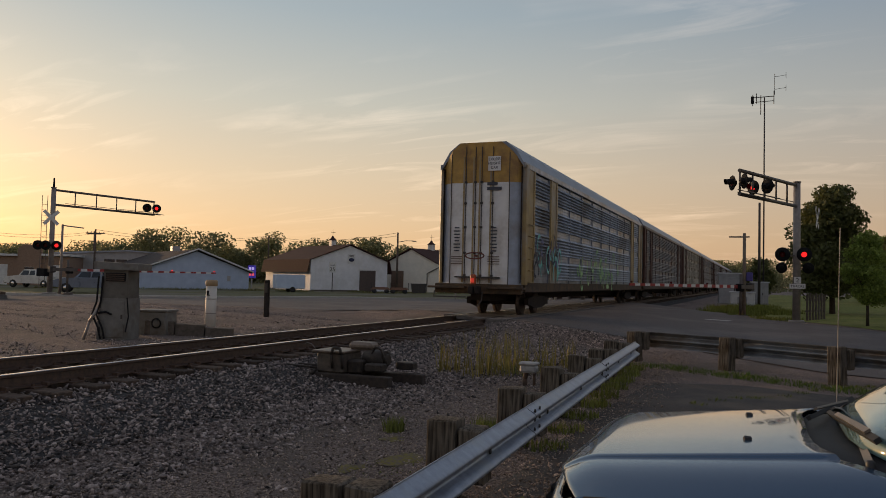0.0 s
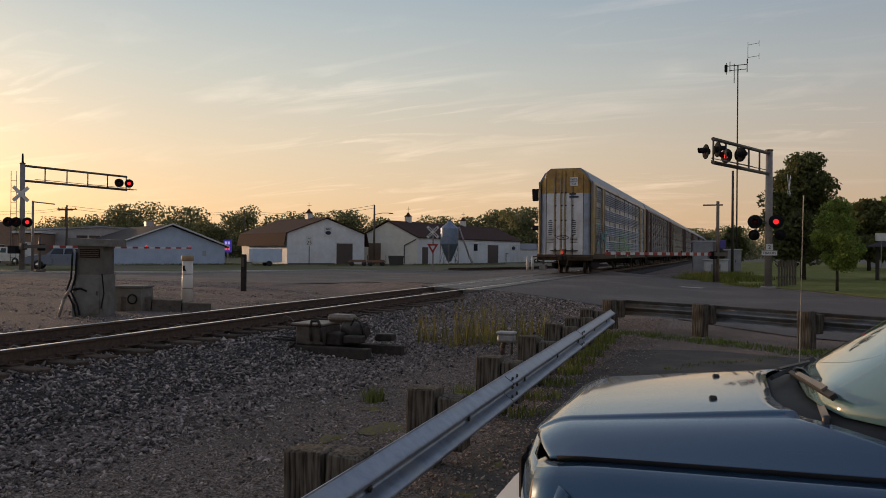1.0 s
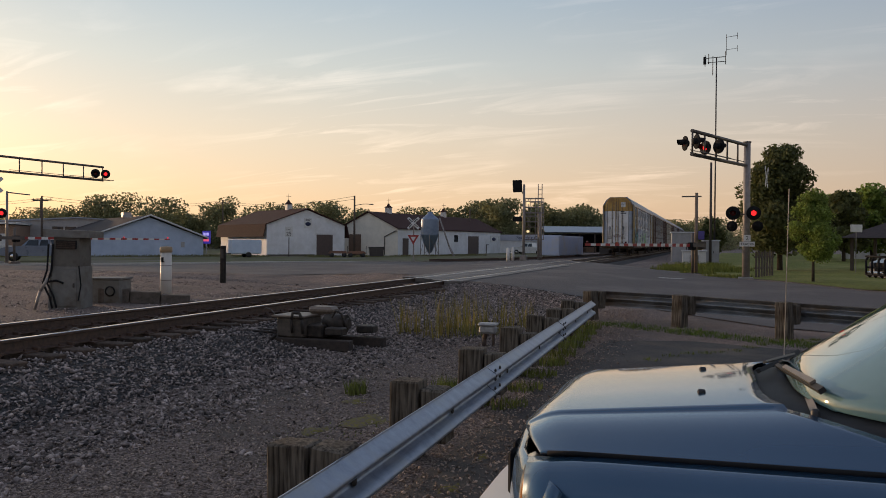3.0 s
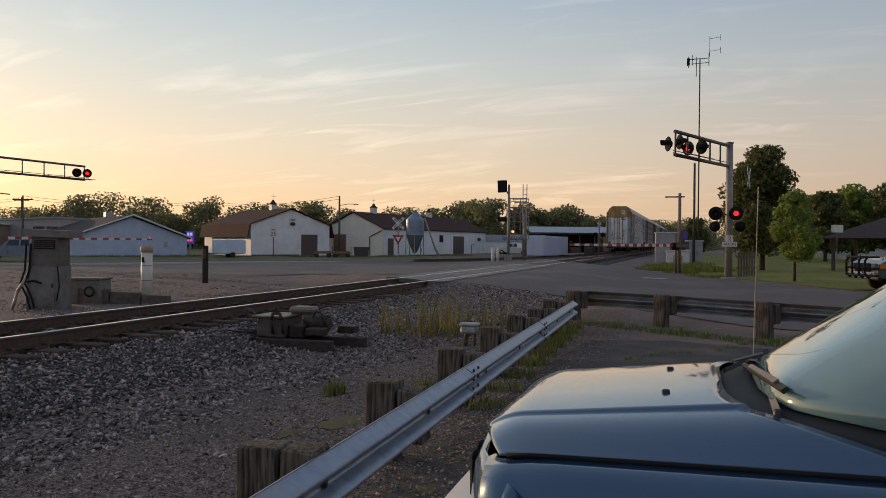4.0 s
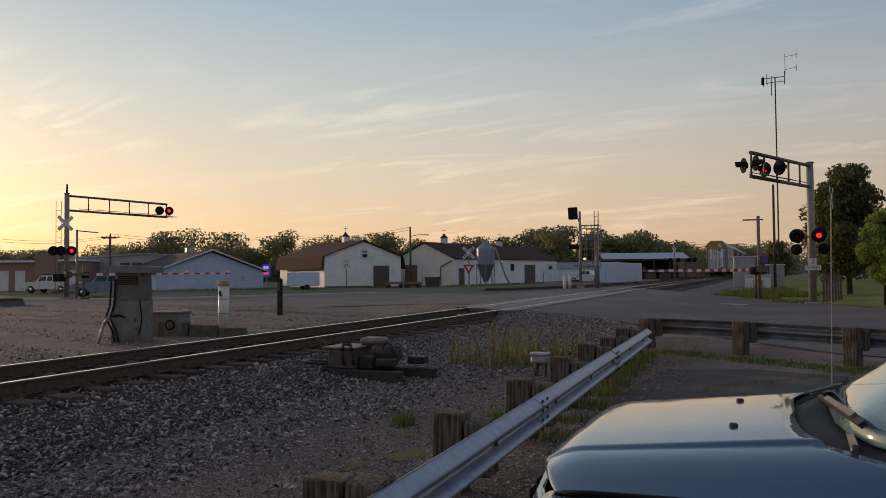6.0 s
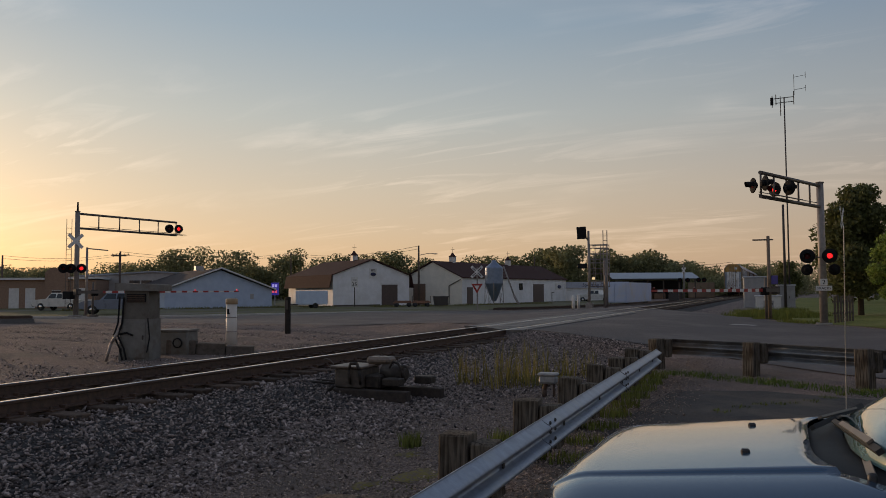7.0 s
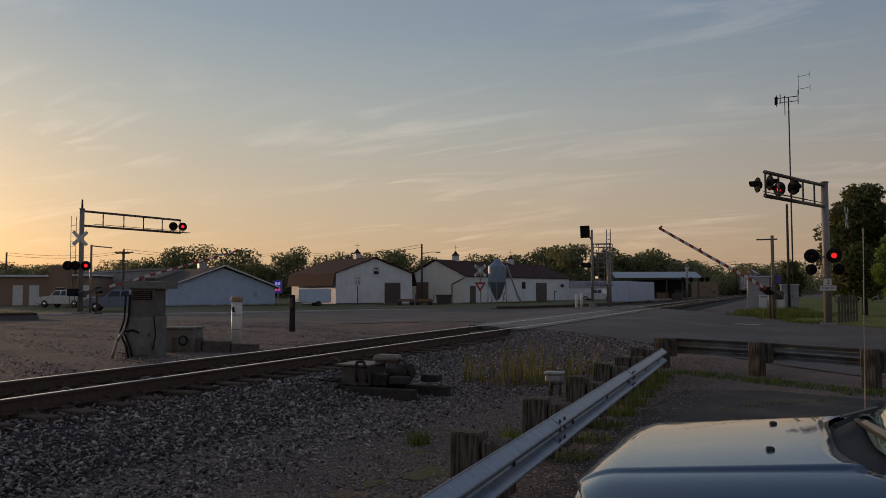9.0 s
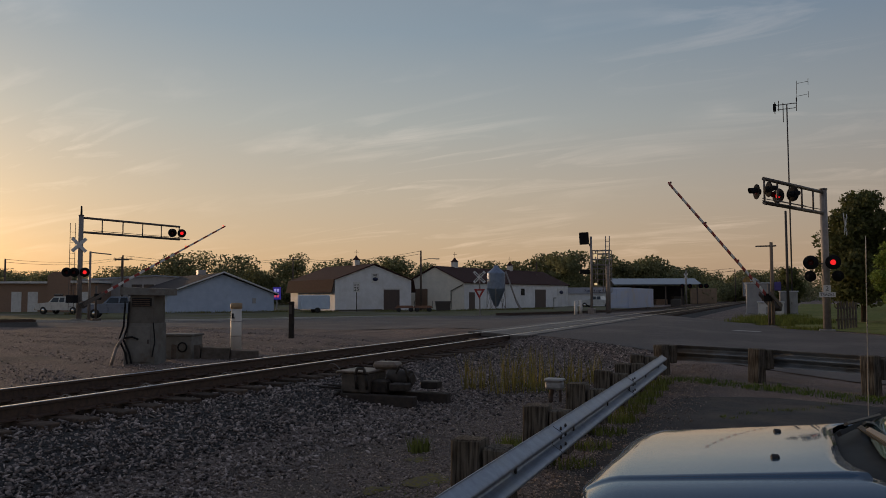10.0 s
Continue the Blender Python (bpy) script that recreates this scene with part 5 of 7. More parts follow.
def build_guardrails():
    beam_m = surface("galvanised_beam", (0.31, 0.36, 0.45), (0.2, 0.24, 0.31), 9, 0.4, metal=0.7, c3=(0.3, 0.33, 0.37), big=2.5, rough_var=0.12, bump=0.05, fine=90)
    old_beam = surface("old_galvanised_beam", (0.26, 0.27, 0.28), (0.14, 0.14, 0.145), 3, 0.5, metal=0.6, c3=(0.15, 0.12, 0.09), big=1.2)
    wood = grained("weathered_post_wood", (0.17, 0.145, 0.115), (0.045, 0.037, 0.03))
    bolt = surface("bolt_steel", (0.06, 0.055, 0.05), None, 9, 0.6, metal=0.5)
    g = thing("guardrail", "galvanised corrugated guardrail on short wooden posts along the track", "guardrail", group="guardrails")
    A, B = Vector((-0.70, -2.3, -.035)), Vector((-1.27, 14.0, -.035))
    d = (B - A).normalized()
    side = Vector((d.y, -d.x, 0))
    L = (B - A).length
    n = 4
    for k in range(n):
        bm = BM()
        off = side * (0.004 * (k % 2))
        wbeam(bm, A + d * (L * k / n) + off, A + d * (L * (k + 1) / n + (.3 if k < n - 1 else 0)) + off, side)
        part("beam", bm, beam_m, g)
    for k in range(1, n):
        bm = BM()
        sweep(bm, [A + d * (L * k / n + .006 * math.sin(h * 40)) + side * (w + .003) + Vector((0, 0, h)) for w, h in WBEAM[2:-2]], .004, 5)
        part("lap_edge", bm, bolt, g)
        for h in (.115, .04, -.04, -.115):
            for q in (.05, .22):
                bm = BM()
                p = A + d * (L * k / n + q) + side * .06 + Vector((0, 0, h))
                lathe(bm, [(.017, 0), (.015, .012), (0, .018)], 10, Matrix.Translation(p) @ pose(0, 0, 0, 0, 90, math.degrees(math.atan2(side.y, side.x))))
                part("bolt", bm, bolt, g)
    rnd = random.Random(3)
    for y0 in (-.75, 1.15, 3.0, 4.75, 6.6, 8.35, 9.95, 11.6, 13.2):
        t = (y0 - A.y) / d.y
        p = A + d * t
        ang = math.degrees(math.atan2(d.y, d.x)) - 90
        for nm, x0, x1, z1 in (("post", -.44, -.21, .13 + rnd.uniform(-.02, .03)), ("blockout", -.195, -.005, .12 + rnd.uniform(-.03, .01))):
            bm = BM()
            box(bm, x0, -.1, -.75 if nm == "post" else -.26, x1, .1, z1 + .03, bevel=.012)
            for v in bm.verts:
                v.co += Vector((rnd.uniform(-.006, .006), rnd.uniform(-.006, .006), rnd.uniform(-.008, .008)))
            o = part(nm, bm, wood, g)
            o.matrix_basis = pose(p.x, p.y, 0, 0, rnd.uniform(-2, 2), ang + rnd.uniform(-2, 2))
        bm = BM()
        lathe(bm, [(.022, 0), (.02, .01), (0, .015)], 10, Matrix.Translation(p + side * .014) @ pose(0, 0, 0, 0, 90, ang))
        part("bolt", bm, bolt, g)
    h = thing("guardrail", "old galvanised guardrail on thick weathered posts beside the street", "guardrail", group="guardrails")
    posts = [(-1.5, 15.5), (.3, 14.7), (2.02, 13.6), (3.7, 12.6), (5.4, 11.6), (7.1, 10.6), (8.8, 9.6)]
    for i, (x, y0) in enumerate(posts):
        ang = -28
        for nm, y_0, y_1, zt in (("post", -.12, .12, .22), ("blockout", .125, .3, .2)):
            bm = BM()
            box(bm, -.11 if nm == "post" else -.02, y_0, -.75 if nm == "post" else -.15, .11 if nm == "post" else .16, y_1, zt + rnd.uniform(-.02, .02), bevel=.014)
            o = part(nm, bm, wood, h)
            o.matrix_basis = pose(x, y0, 0, rnd.uniform(-2, 2), rnd.uniform(-2.5, 2.5), ang + rnd.uniform(-3, 3))
        if i:
            a, b = Vector((*posts[i - 1], 0.045)), Vector((x, y0, 0.045))
            dd = (b - a).normalized()
            nrm = Vector((-dd.y, dd.x, 0))
            bm = BM()
            wbeam(bm, a + nrm * .32 - dd * .1, b + nrm * .32 + dd * .1, nrm)
            part("beam", bm, old_beam, h)


build_train()
build_crossing()
build_track_side()
build_guardrails()


# ---------------------------------------------------------------- the parked car
PAINT = surface("silver_blue_paint", (0.03, 0.092, 0.168), (0.027, 0.083, 0.153), 2, 0.25, metal=0.45, coat=1.0, rough_var=0.03)
RUBBER = surface("black_rubber", (0.02, 0.02, 0.02), None, 8, 0.7)
PLASTIC = surface("black_plastic", (0.03, 0.03, 0.032), None, 8, 0.5)
CHROME = surface("chrome", (0.7, 0.7, 0.7), None, 8, 0.12, metal=1.0)
CAR_Y = 1.83


def grid_mesh(rows, flip=False):
    """A skin over rows of points."""
    bm = BM()
    R = [[bm.verts.new(p) for p in r] for r in rows]
    for a, b in zip(R, R[1:]):
        for i in range(len(a) - 1):
            q = (a[i], a[i + 1], b[i + 1], b[i])
            bm.faces.new(q[::-1] if flip else q)
    return bm


def hood_front(d):
    return 0.34 + 0.10 * abs(d / .55) ** 3


def hood_back(d):
    return min(1.5, 0.95 + 0.25 * abs(d / .5) ** 5)


def hood_half(x):
    """Half width of the hood, narrower at the nose."""
    return .57 + .05 * min(1, max(0, (x - .45) / .8))


def hood_z(x, y):
    """Height of the hood's skin: low nose, ridge line, rolled side edges."""
    a = abs(y)
    v = min(1.3, max(0, (x - hood_front(min(a, .57))) / .61))
    q = a / hood_half(x)
    nose = .075 * (1 - min(v / .16, 1)) ** 2 * (1 - .95 * min(q, 1))
    roll = .22 * q * q + .09 * smooth01((a - .355) / .012) + .80 * smooth01((a - .385) / (hood_half(x) - .385 + .1)) ** 1.3
    return .741 + .07 * v - nose - (.055 + .045 * v) * roll


def hood_point(u, d):
    """u: 0 at the nose to 1 at the cowl; d: nominal metres from the middle, .57 at the edge."""
    x = hood_front(d) + (hood_back(d) - hood_front(d)) * u
    a = abs(d)
    y = a if a < .4 else .4 + (a - .4) / .17 * (hood_half(x) - .4)
    return x, math.copysign(y, d), hood_z(x, y)


def build_car():
    car = thing("parked_car", "silver-blue compact sport utility car parked at the guardrail", "car", pose(0, CAR_Y, 0))
    half = [0, .08, .15, .2, .25, .31, .34, .355, .361, .367, .38, .40, .43, .46, .49, .52, .545, .562, .57]
    ds = [-d for d in half[:0:-1]] + half
    bm = grid_mesh([[hood_point((k / 22) ** 1.3, d) for d in ds] for k in range(23)], True)
    bmesh.ops.recalc_face_normals(bm, faces=bm.faces)
    hood = part("hood", bm, PAINT, car, smooth=True)
    m = hood.modifiers.new("thickness", "SOLIDIFY")
    m.thickness, m.offset = 0.005, -1
    # fenders roll from the hood seam over to the flanks
    for s in (-1, 1):
        rows = []
        for k in range(25):
            x = .425 + 1.295 * k / 24
            w, zt = hood_half(x) + .009, hood_z(x, hood_half(x)) - .004
            back = .012 * smooth01((.58 - x) / .16)
            rows.append([(x + back * i * .2, s * (w + y - back * (.8 if i > 2 else .3)), zt + z - back * .5) for i, (y, z) in enumerate(((0, 0), (.035, -.006), (.07, -.022), (.105, -.06), (.125, -.12), (.138, -.25), (.142, -.42), (.138, -.7)))])
        bm = grid_mesh(rows, s > 0)
        bmesh.ops.recalc_face_normals(bm, faces=bm.faces)
        f = part("fender", bm, PAINT, car, smooth=True)
        m = f.modifiers.new("thickness", "SOLIDIFY")
        m.thickness, m.offset = 0.012, -1
    # dark gap along the hood edge
    for s in (-1, 1):
        bm = BM()
        sweep(bm, [(x, s * (hood_half(x) + .004), hood_z(x, hood_half(x)) - .001) for x in [.47 + .06 * k for k in range(17)]], .0062, 6)
        part("hood_gap", bm, BLACK, car)
    bm = BM()
    box(bm, .50, -.55, .30, 1.2, .55, .60)
    part("engine_bay", bm, BLACK, car)
    # nose: panel, grille, lamps, bumper
    rows = [[(hood_front(min(.55, abs(d))) - .012 + fx + (.09 * smooth01((abs(d) - .5) / .25)), d, z) for d in (-.72, -.66, -.58, -.5, -.4, -.2, 0, .2, .4, .5, .58, .66, .72)] for fx, z in ((.0, .655), (-.02, .62), (-.03, .54), (-.03, .44), (-.03, .32))]
    bm = grid_mesh(rows)
    bmesh.ops.recalc_face_normals(bm, faces=bm.faces)
    nose = part("nose_panel", bm, PAINT, car, smooth=True)
    m = nose.modifiers.new("thickness", "SOLIDIFY")
    m.thickness = 0.02
    for k in range(7):
        bm = BM()
        f = hood_front(-.3 + k * .1) - .046
        box(bm, f, -.33 + k * .1, .5, f + .016, -.27 + k * .1, .62, bevel=.008)
        part("grille_slot", bm, BLACK, nose)
    amber = surface("amber_lens", (0.5, 0.2, 0.05), None, 6, 0.12, coat=0.6)
    for s in (-1, 1):
        bm = BM()
        lathe(bm, [(0, .012), (.05, .01), (.075, 0), (.085, -.02)], 20, pose(.408, s * .49, .55, 0, -90, 0))
        part("headlight", bm, surface("headlight_glass", (0.12, 0.12, 0.13), None, 6, 0.15, coat=0.5), nose, "round clear headlight")
        bm = BM()
        lathe(bm, [(.085, -.02), (.095, .006), (.1, -.02)], 20, pose(.408, s * .49, .55, 0, -90, 0))
        part("headlight_ring", bm, PLASTIC, nose)
        bm = BM()
        box(bm, .40, s * .742 - .012, .47, .50, s * .742 + .012, .52, bevel=.006)
        part("side_marker", bm, amber, nose, "amber side lamp")
    # lamp bezels wrap round both front corners under the hood's edge
    # added pieces; their warm silver paints the sunset reflected by the fender edge
    silver = surface("sunset_bezel", (0.5, 0.47, 0.43), (0.42, 0.4, 0.37), 3, 0.28, metal=0.6, coat=0.5)
    for s in (-1, 1):
        rows = [[(.385 + .016 * k + lean, s * (.46 + .028 * k), z) for k in range(6)] for lean, z in ((.03, .662), (.006, .65), (-.004, .61), (-.008, .53), (-.006, .44))]
        bm = grid_mesh(rows, s > 0)
        bmesh.ops.recalc_face_normals(bm, faces=bm.faces)
        bezel = part("lamp_bezel", bm, silver, nose, "added warm silver bezel, coloured as sunset on the fender edge", smooth=True)
        m = bezel.modifiers.new("thickness", "SOLIDIFY")
        m.thickness = 0.006
        bm = BM()
        lathe(bm, [(.0, .004), (.05, .003), (.058, 0), (.058, -.02)], 20, pose(.43, s * .565, .58, 0, -90, s * 30) @ Matrix.Diagonal((1.25, .7, 1, 1)))
        part("corner_lamp", bm, amber, bezel, "amber corner lamp")
    rows = [[(.19 + .2 * abs(d / .76) ** 3 + fx + (.3 if abs(d) > .785 else 0), d, z) for d in (-.79, -.78, -.74, -.66, -.5, -.25, 0, .25, .5, .66, .74, .78, .79)] for fx, z in ((.24, .475), (.02, .465), (0, .44), (0, .24), (.03, .18), (.16, .14))]
    bm = grid_mesh(rows)
    bmesh.ops.recalc_face_normals(bm, faces=bm.faces)
    part("bumper", bm, surface("grey_bumper", (0.5, 0.52, 0.55), (0.44, 0.46, 0.49), 5, 0.35), car, "light grey front bumper", smooth=True)
    # washer jets
    for y in (-.2, .19):
        bm = BM()
        box(bm, .797, y - .009, hood_z(.8, y) - .006, .818, y + .009, hood_z(.8, y) + .009, bevel=.004)
        part("washer_jet", bm, PLASTIC, car)
    # cowl
    ds = [-.56, -.53, -.5, -.47, -.43, -.38, -.3, -.2, -.1, 0, .1, .2, .3, .38, .43, .47, .5, .53, .56]

    def rim(d):
        return hood_back(d), hood_z(hood_back(d), d)
    rows = [[(rim(d)[0] + off, d, rim(d)[1] + dz) for d in ds] for off, dz in ((-.015, -.03), (.006, -.012), (.05, -.008), (.095, .006))]
    bm = grid_mesh(rows, True)
    bmesh.ops.recalc_face_normals(bm, faces=bm.faces)
    c = part("cowl", bm, RUBBER, car, "black plastic wiper cowl", smooth=True)
    m = c.modifiers.new("thickness", "SOLIDIFY")
    m.thickness, m.offset = 0.02, -1
    # windscreen: leans back from the cowl

    def glass(t, d, lift=0.0):
        x0, z0 = rim(d)
        return ((x0 + .085) * (1 - t) + (1.68 + .14 * (d / .6) ** 2) * t - lift, d * (1 - .1 * t), (z0 + .004) * (1 - t) + 1.27 * t + lift * .8)
    rows = [[glass(k / 10, d) for d in ds] for k in range(11)]
    bm = grid_mesh(rows, True)
    bmesh.ops.recalc_face_normals(bm, faces=bm.faces)
    w = part("windscreen", bm, surface("windscreen_glass", (0.22, 0.38, 0.39), None, 3, 0.03, coat=1.0, rough_var=0.01, clear=0.35), car, "pale green tinted windscreen", smooth=True)
    m = w.modifiers.new("thickness", "SOLIDIFY")
    m.thickness, m.offset = 0.006, -1
    bm = grid_mesh([[glass((.03 + .13 * smooth01((abs(d) - .2) / .3)) * k / 3, d, .004) for d in ds] for k in range(4)], True)
    part("windscreen_band", bm, BLACK, car)
    for s in (-1, 1):
        bm = BM()
        pts = [r[0 if s < 0 else -1] for r in rows]
        for a, b in zip(pts, pts[1:]):
            tube(bm, a, b, .028, seg=8, cap=True)
        part("windscreen_pillar", bm, PAINT, car)
    # wipers: flat tapered arms and jointed blades lying over the cowl
    # the tan of arms and bridges stands for low sun on dark metal
    worn = surface("sunlit_wiper", (0.22, 0.18, 0.14), (0.1, 0.085, 0.07), 14, 0.45)

    def bar(a, b, w0, w1, t):
        a, b = Vector(a), Vector(b)
        d = (b - a).normalized()
        side = d.cross(Vector((-.6, 0, .8))).normalized()
        up = side.cross(d)
        bm = BM()
        extrude(bm, [(-1, -1), (1, -1), (1, 1), (-1, 1)], lambda p, q: a + side * p * w0 + up * q * t, lambda p, q: b + side * p * w1 + up * q * t)
        return bm
    for lift, base, top, far, near in ((1.0, (1.059, -.40, .798), (1.054, -.1, .838), (1.027, .08, .822), (1.112, -.36, .818)),
                                       (0.15, (1.10, .38, .80), (1.03, .16, .836), (.972, .02, .812), (1.107, .42, .83))):
        arm = part("wiper_arm", bar(base, top, .009, .006, .003), worn, car, "dark wiper arm coloured tan as in low sun")
        part("wiper_blade", bar(Vector(far) + Vector((-.012, 0, .012)), Vector(near) + Vector((-.034, 0, .026)) * lift, .006, .008, .006), RUBBER, arm)
        part("blade_bridge", bar(Vector(far).lerp(Vector(near), .2) + Vector((-.018, 0, .024)), Vector(far).lerp(Vector(near), .85) + Vector((-.034, 0, .034)) * lift, .006, .008, .003), worn, arm)
        bm = BM()
        lathe(bm, [(.01, -.02), (.01, .004), (.007, .009), (0, .01)], 14, pose(*base))
        part("pivot_cap", bm, PLASTIC, arm)
    # antenna
    bm = BM()
    lathe(bm, [(.012, 0), (.009, .012), (.004, .03), (0, .035)], 12, pose(1.07, .53, hood_z(1.07, .53)))
    tube(bm, (1.07, .53, hood_z(1.07, .53)), (1.08, .53, 1.38), .0019, .0013, 6)
    part("antenna", bm, surface("antenna_steel", (0.55, 0.5, 0.45), None, 5, 0.3, metal=0.8), car)
    # cabin, flanks, roof, wheels
    bm = BM()
    box(bm, 1.36, -.75, -.12, 3.9, .75, .78, bevel=.05)
    part("cabin_shell", bm, PAINT, car)
    bm = BM()
    box(bm, 1.66, -.6, 1.26, 3.85, .6, 1.33, bevel=.03)
    part("roof", bm, PAINT, car)
    for s in (-1, 1):
        for x0, x1 in ((1.55, 2.45), (2.55, 3.3), (3.38, 3.8)):
            bm = BM()
            quad(bm, [(x0, s * .7, .80), (x1, s * .7, .80), (x1, s * .62, 1.26), (x0 + .14, s * .62, 1.26)])
            part("side_window", bm, GLASS_DARK, car)
        for x in (2.5, 3.34, 3.84):
            bm = BM()
            tube(bm, (x, s * .71, .76), (x, s * .61, 1.3), .035, seg=8)
            part("roof_pillar", bm, PAINT, car)
        for x in (.95, 3.35):
            bm = BM()
            lathe(bm, [(.2, -.1), (.31, -.1), (.34, -.06), (.34, .06), (.31, .1), (.2, .1)], 24, pose(x, s * .66, -.05, 90))
            wheel = part("wheel", bm, RUBBER, car)
            bm = BM()
            lathe(bm, [(0, -s * .02), (.06, -s * .02), (.2, -s * .09)], 20, pose(x, s * .66, -.05, 90))
            part("rim", bm, CHROME, wheel)
    return car


# ---------------------------------------------------------------- plants
BARK = surface("bark", (0.09, 0.07, 0.055), (0.05, 0.04, 0.032), 9, 0.95, bump=0.6, fine=14)
LEAF = surface("leaf_green", (0.26, 0.34, 0.07), (0.16, 0.22, 0.045), 3, 0.75, rand=-0.4, thin=0.4)
LEAF_DARK = surface("leaf_dark", (0.14, 0.15, 0.05), (0.09, 0.1, 0.035), 3, 0.75, rand=-0.4, thin=0.4)
# far leaves are paler and greyer: distance haze put into their colour
LEAF_HAZED = surface("leaf_hazed", (0.27, 0.27, 0.13), (0.18, 0.185, 0.09), 0.4, 0.8, rand=-0.35, thin=0.4)


def leaf_cloud(rg, centres, radii, count, size):
    """Small folded leaf pieces, thickest near the skin of each clump."""
    k = rg.integers(0, len(centres), count)
    v = rg.normal(size=(count, 3))
    v /= np.linalg.norm(v, axis=1)[:, None]
    r = rg.random(count) ** 0.4
    P = centres[k] + v * r[:, None] * radii[k]
    n = rg.normal(size=(count, 3)) + v * 0.8
    n /= np.linalg.norm(n, axis=1)[:, None]
    a = np.cross(n, rg.normal(size=(count, 3)))
    a /= np.linalg.norm(a, axis=1)[:, None]
    b = np.cross(n, a)
    s = size * (0.6 + 0.8 * rg.random(count))[:, None]
    V = np.stack([P - a * s, P + b * s * .55 + n * s * .18, P + a * s, P - b * s * .55 + n * s * .12], 1)
    return V.reshape(-1, 3), np.arange(count * 4).reshape(-1, 4)


def mesh_arrays(name, V, F, material, parent=None):
    me = bpy.data.meshes.new(name)
    n = F.shape[1]
    me.vertices.add(len(V))
    me.vertices.foreach_set("co", V.reshape(-1))
    me.loops.add(F.size)
    me.loops.foreach_set("vertex_index", F.reshape(-1).astype(np.int32))
    me.polygons.add(len(F))
    me.polygons.foreach_set("loop_start", (np.arange(len(F)) * n).astype(np.int32))
    me.polygons.foreach_set("loop_total", np.full(len(F), n, np.int32))
    me.update(calc_edges=True)
    me.materials.append(material)
    ob = new(name, me)
    ob.parent = parent
    return ob


def tree(label, p, height, width, seed, leaf, bare=0.2, count=5000, size=0.13, trunk=0.13, taper=0.45, clumps=60):
    t = thing("tree", label, "tree", pose(*p))
    rg = np.random.default_rng(seed)
    bm = BM()
    lean = rg.normal(size=2) * .02 * height
    tube(bm, (0, 0, -.1), (lean[0], lean[1], height * .55), trunk, trunk * .55, 10)
    tube(bm, (lean[0], lean[1], height * .55), (lean[0] * 1.4, lean[1] * 1.4, height * .92), trunk * .55, .02, 8)
    part("trunk", bm, BARK, t)
    C, R = [], []
    for k in range(clumps):
        h = rg.random()
        z = height * (bare + (1 - bare) * (0.08 + 0.86 * h))
        w = width * .5 * min(1, (h + .06) / .3) ** .6 * (1.02 - h) ** taper
        ang, rr = rg.random() * 2 * math.pi, w * rg.random() ** .5 * .92
        C.append((math.cos(ang) * rr, math.sin(ang) * rr, z))
        R.append(np.array([1, 1, .8]) * (width * .125 * (0.7 + .7 * rg.random())))
        if k % 3 == 0:
            bm = BM()
            tube(bm, (lean[0], lean[1], z * .62), (C[-1][0] * .9, C[-1][1] * .9, z), trunk * .3, .015, 6)
            part("limb", bm, BARK, t)
    V, F = leaf_cloud(rg, np.array(C), np.array(R), count, size)
    mesh_arrays("crown", V, F, leaf, t)
    return t


def blades(name, label, spots, count, height, width, seed, material, category):
    """Upright stalks with a few narrow leaves, joined."""
    rg = np.random.default_rng(seed)
    spots = np.array(spots, float)
    k = rg.integers(0, len(spots), count)
    c = spots[k]
    ang, rr = rg.random(count) * 2 * math.pi, rg.random(count) ** .5
    x, y = c[:, 0] + np.cos(ang) * rr * c[:, 2], c[:, 1] + np.sin(ang) * rr * c[:, 2]
    z = np.array([ground_z(a, b) for a, b in zip(x, y)]) - .01
    h = height * (0.35 + .65 * rg.random(count)) * c[:, 3]
    t = rg.normal(size=(count, 2)) * .16 * h[:, None]
    a = rg.random(count) * math.pi
    w = np.stack([np.cos(a), np.sin(a)], 1) * (width * (0.6 + .8 * rg.random(count)))[:, None]
    P0, P1, P2 = np.stack([x, y, z], 1), np.stack([x + t[:, 0] * .4, y + t[:, 1] * .4, z + h * .55], 1), np.stack([x + t[:, 0], y + t[:, 1], z + h], 1)
    W = np.concatenate([w, np.zeros((count, 1))], 1)
    V = np.stack([P0 - W, P0 + W, P1 + W * .8, P1 - W * .8, P2 + W * .12, P2 - W * .12], 1).reshape(-1, 3)
    i = np.arange(count)[:, None] * 6
    F = np.concatenate([i + np.array([[0, 1, 2, 3]]), i + np.array([[3, 2, 4, 5]])], 0)
    return tagged(mesh_arrays(name, V, F, material), label, category, kind="stuff")


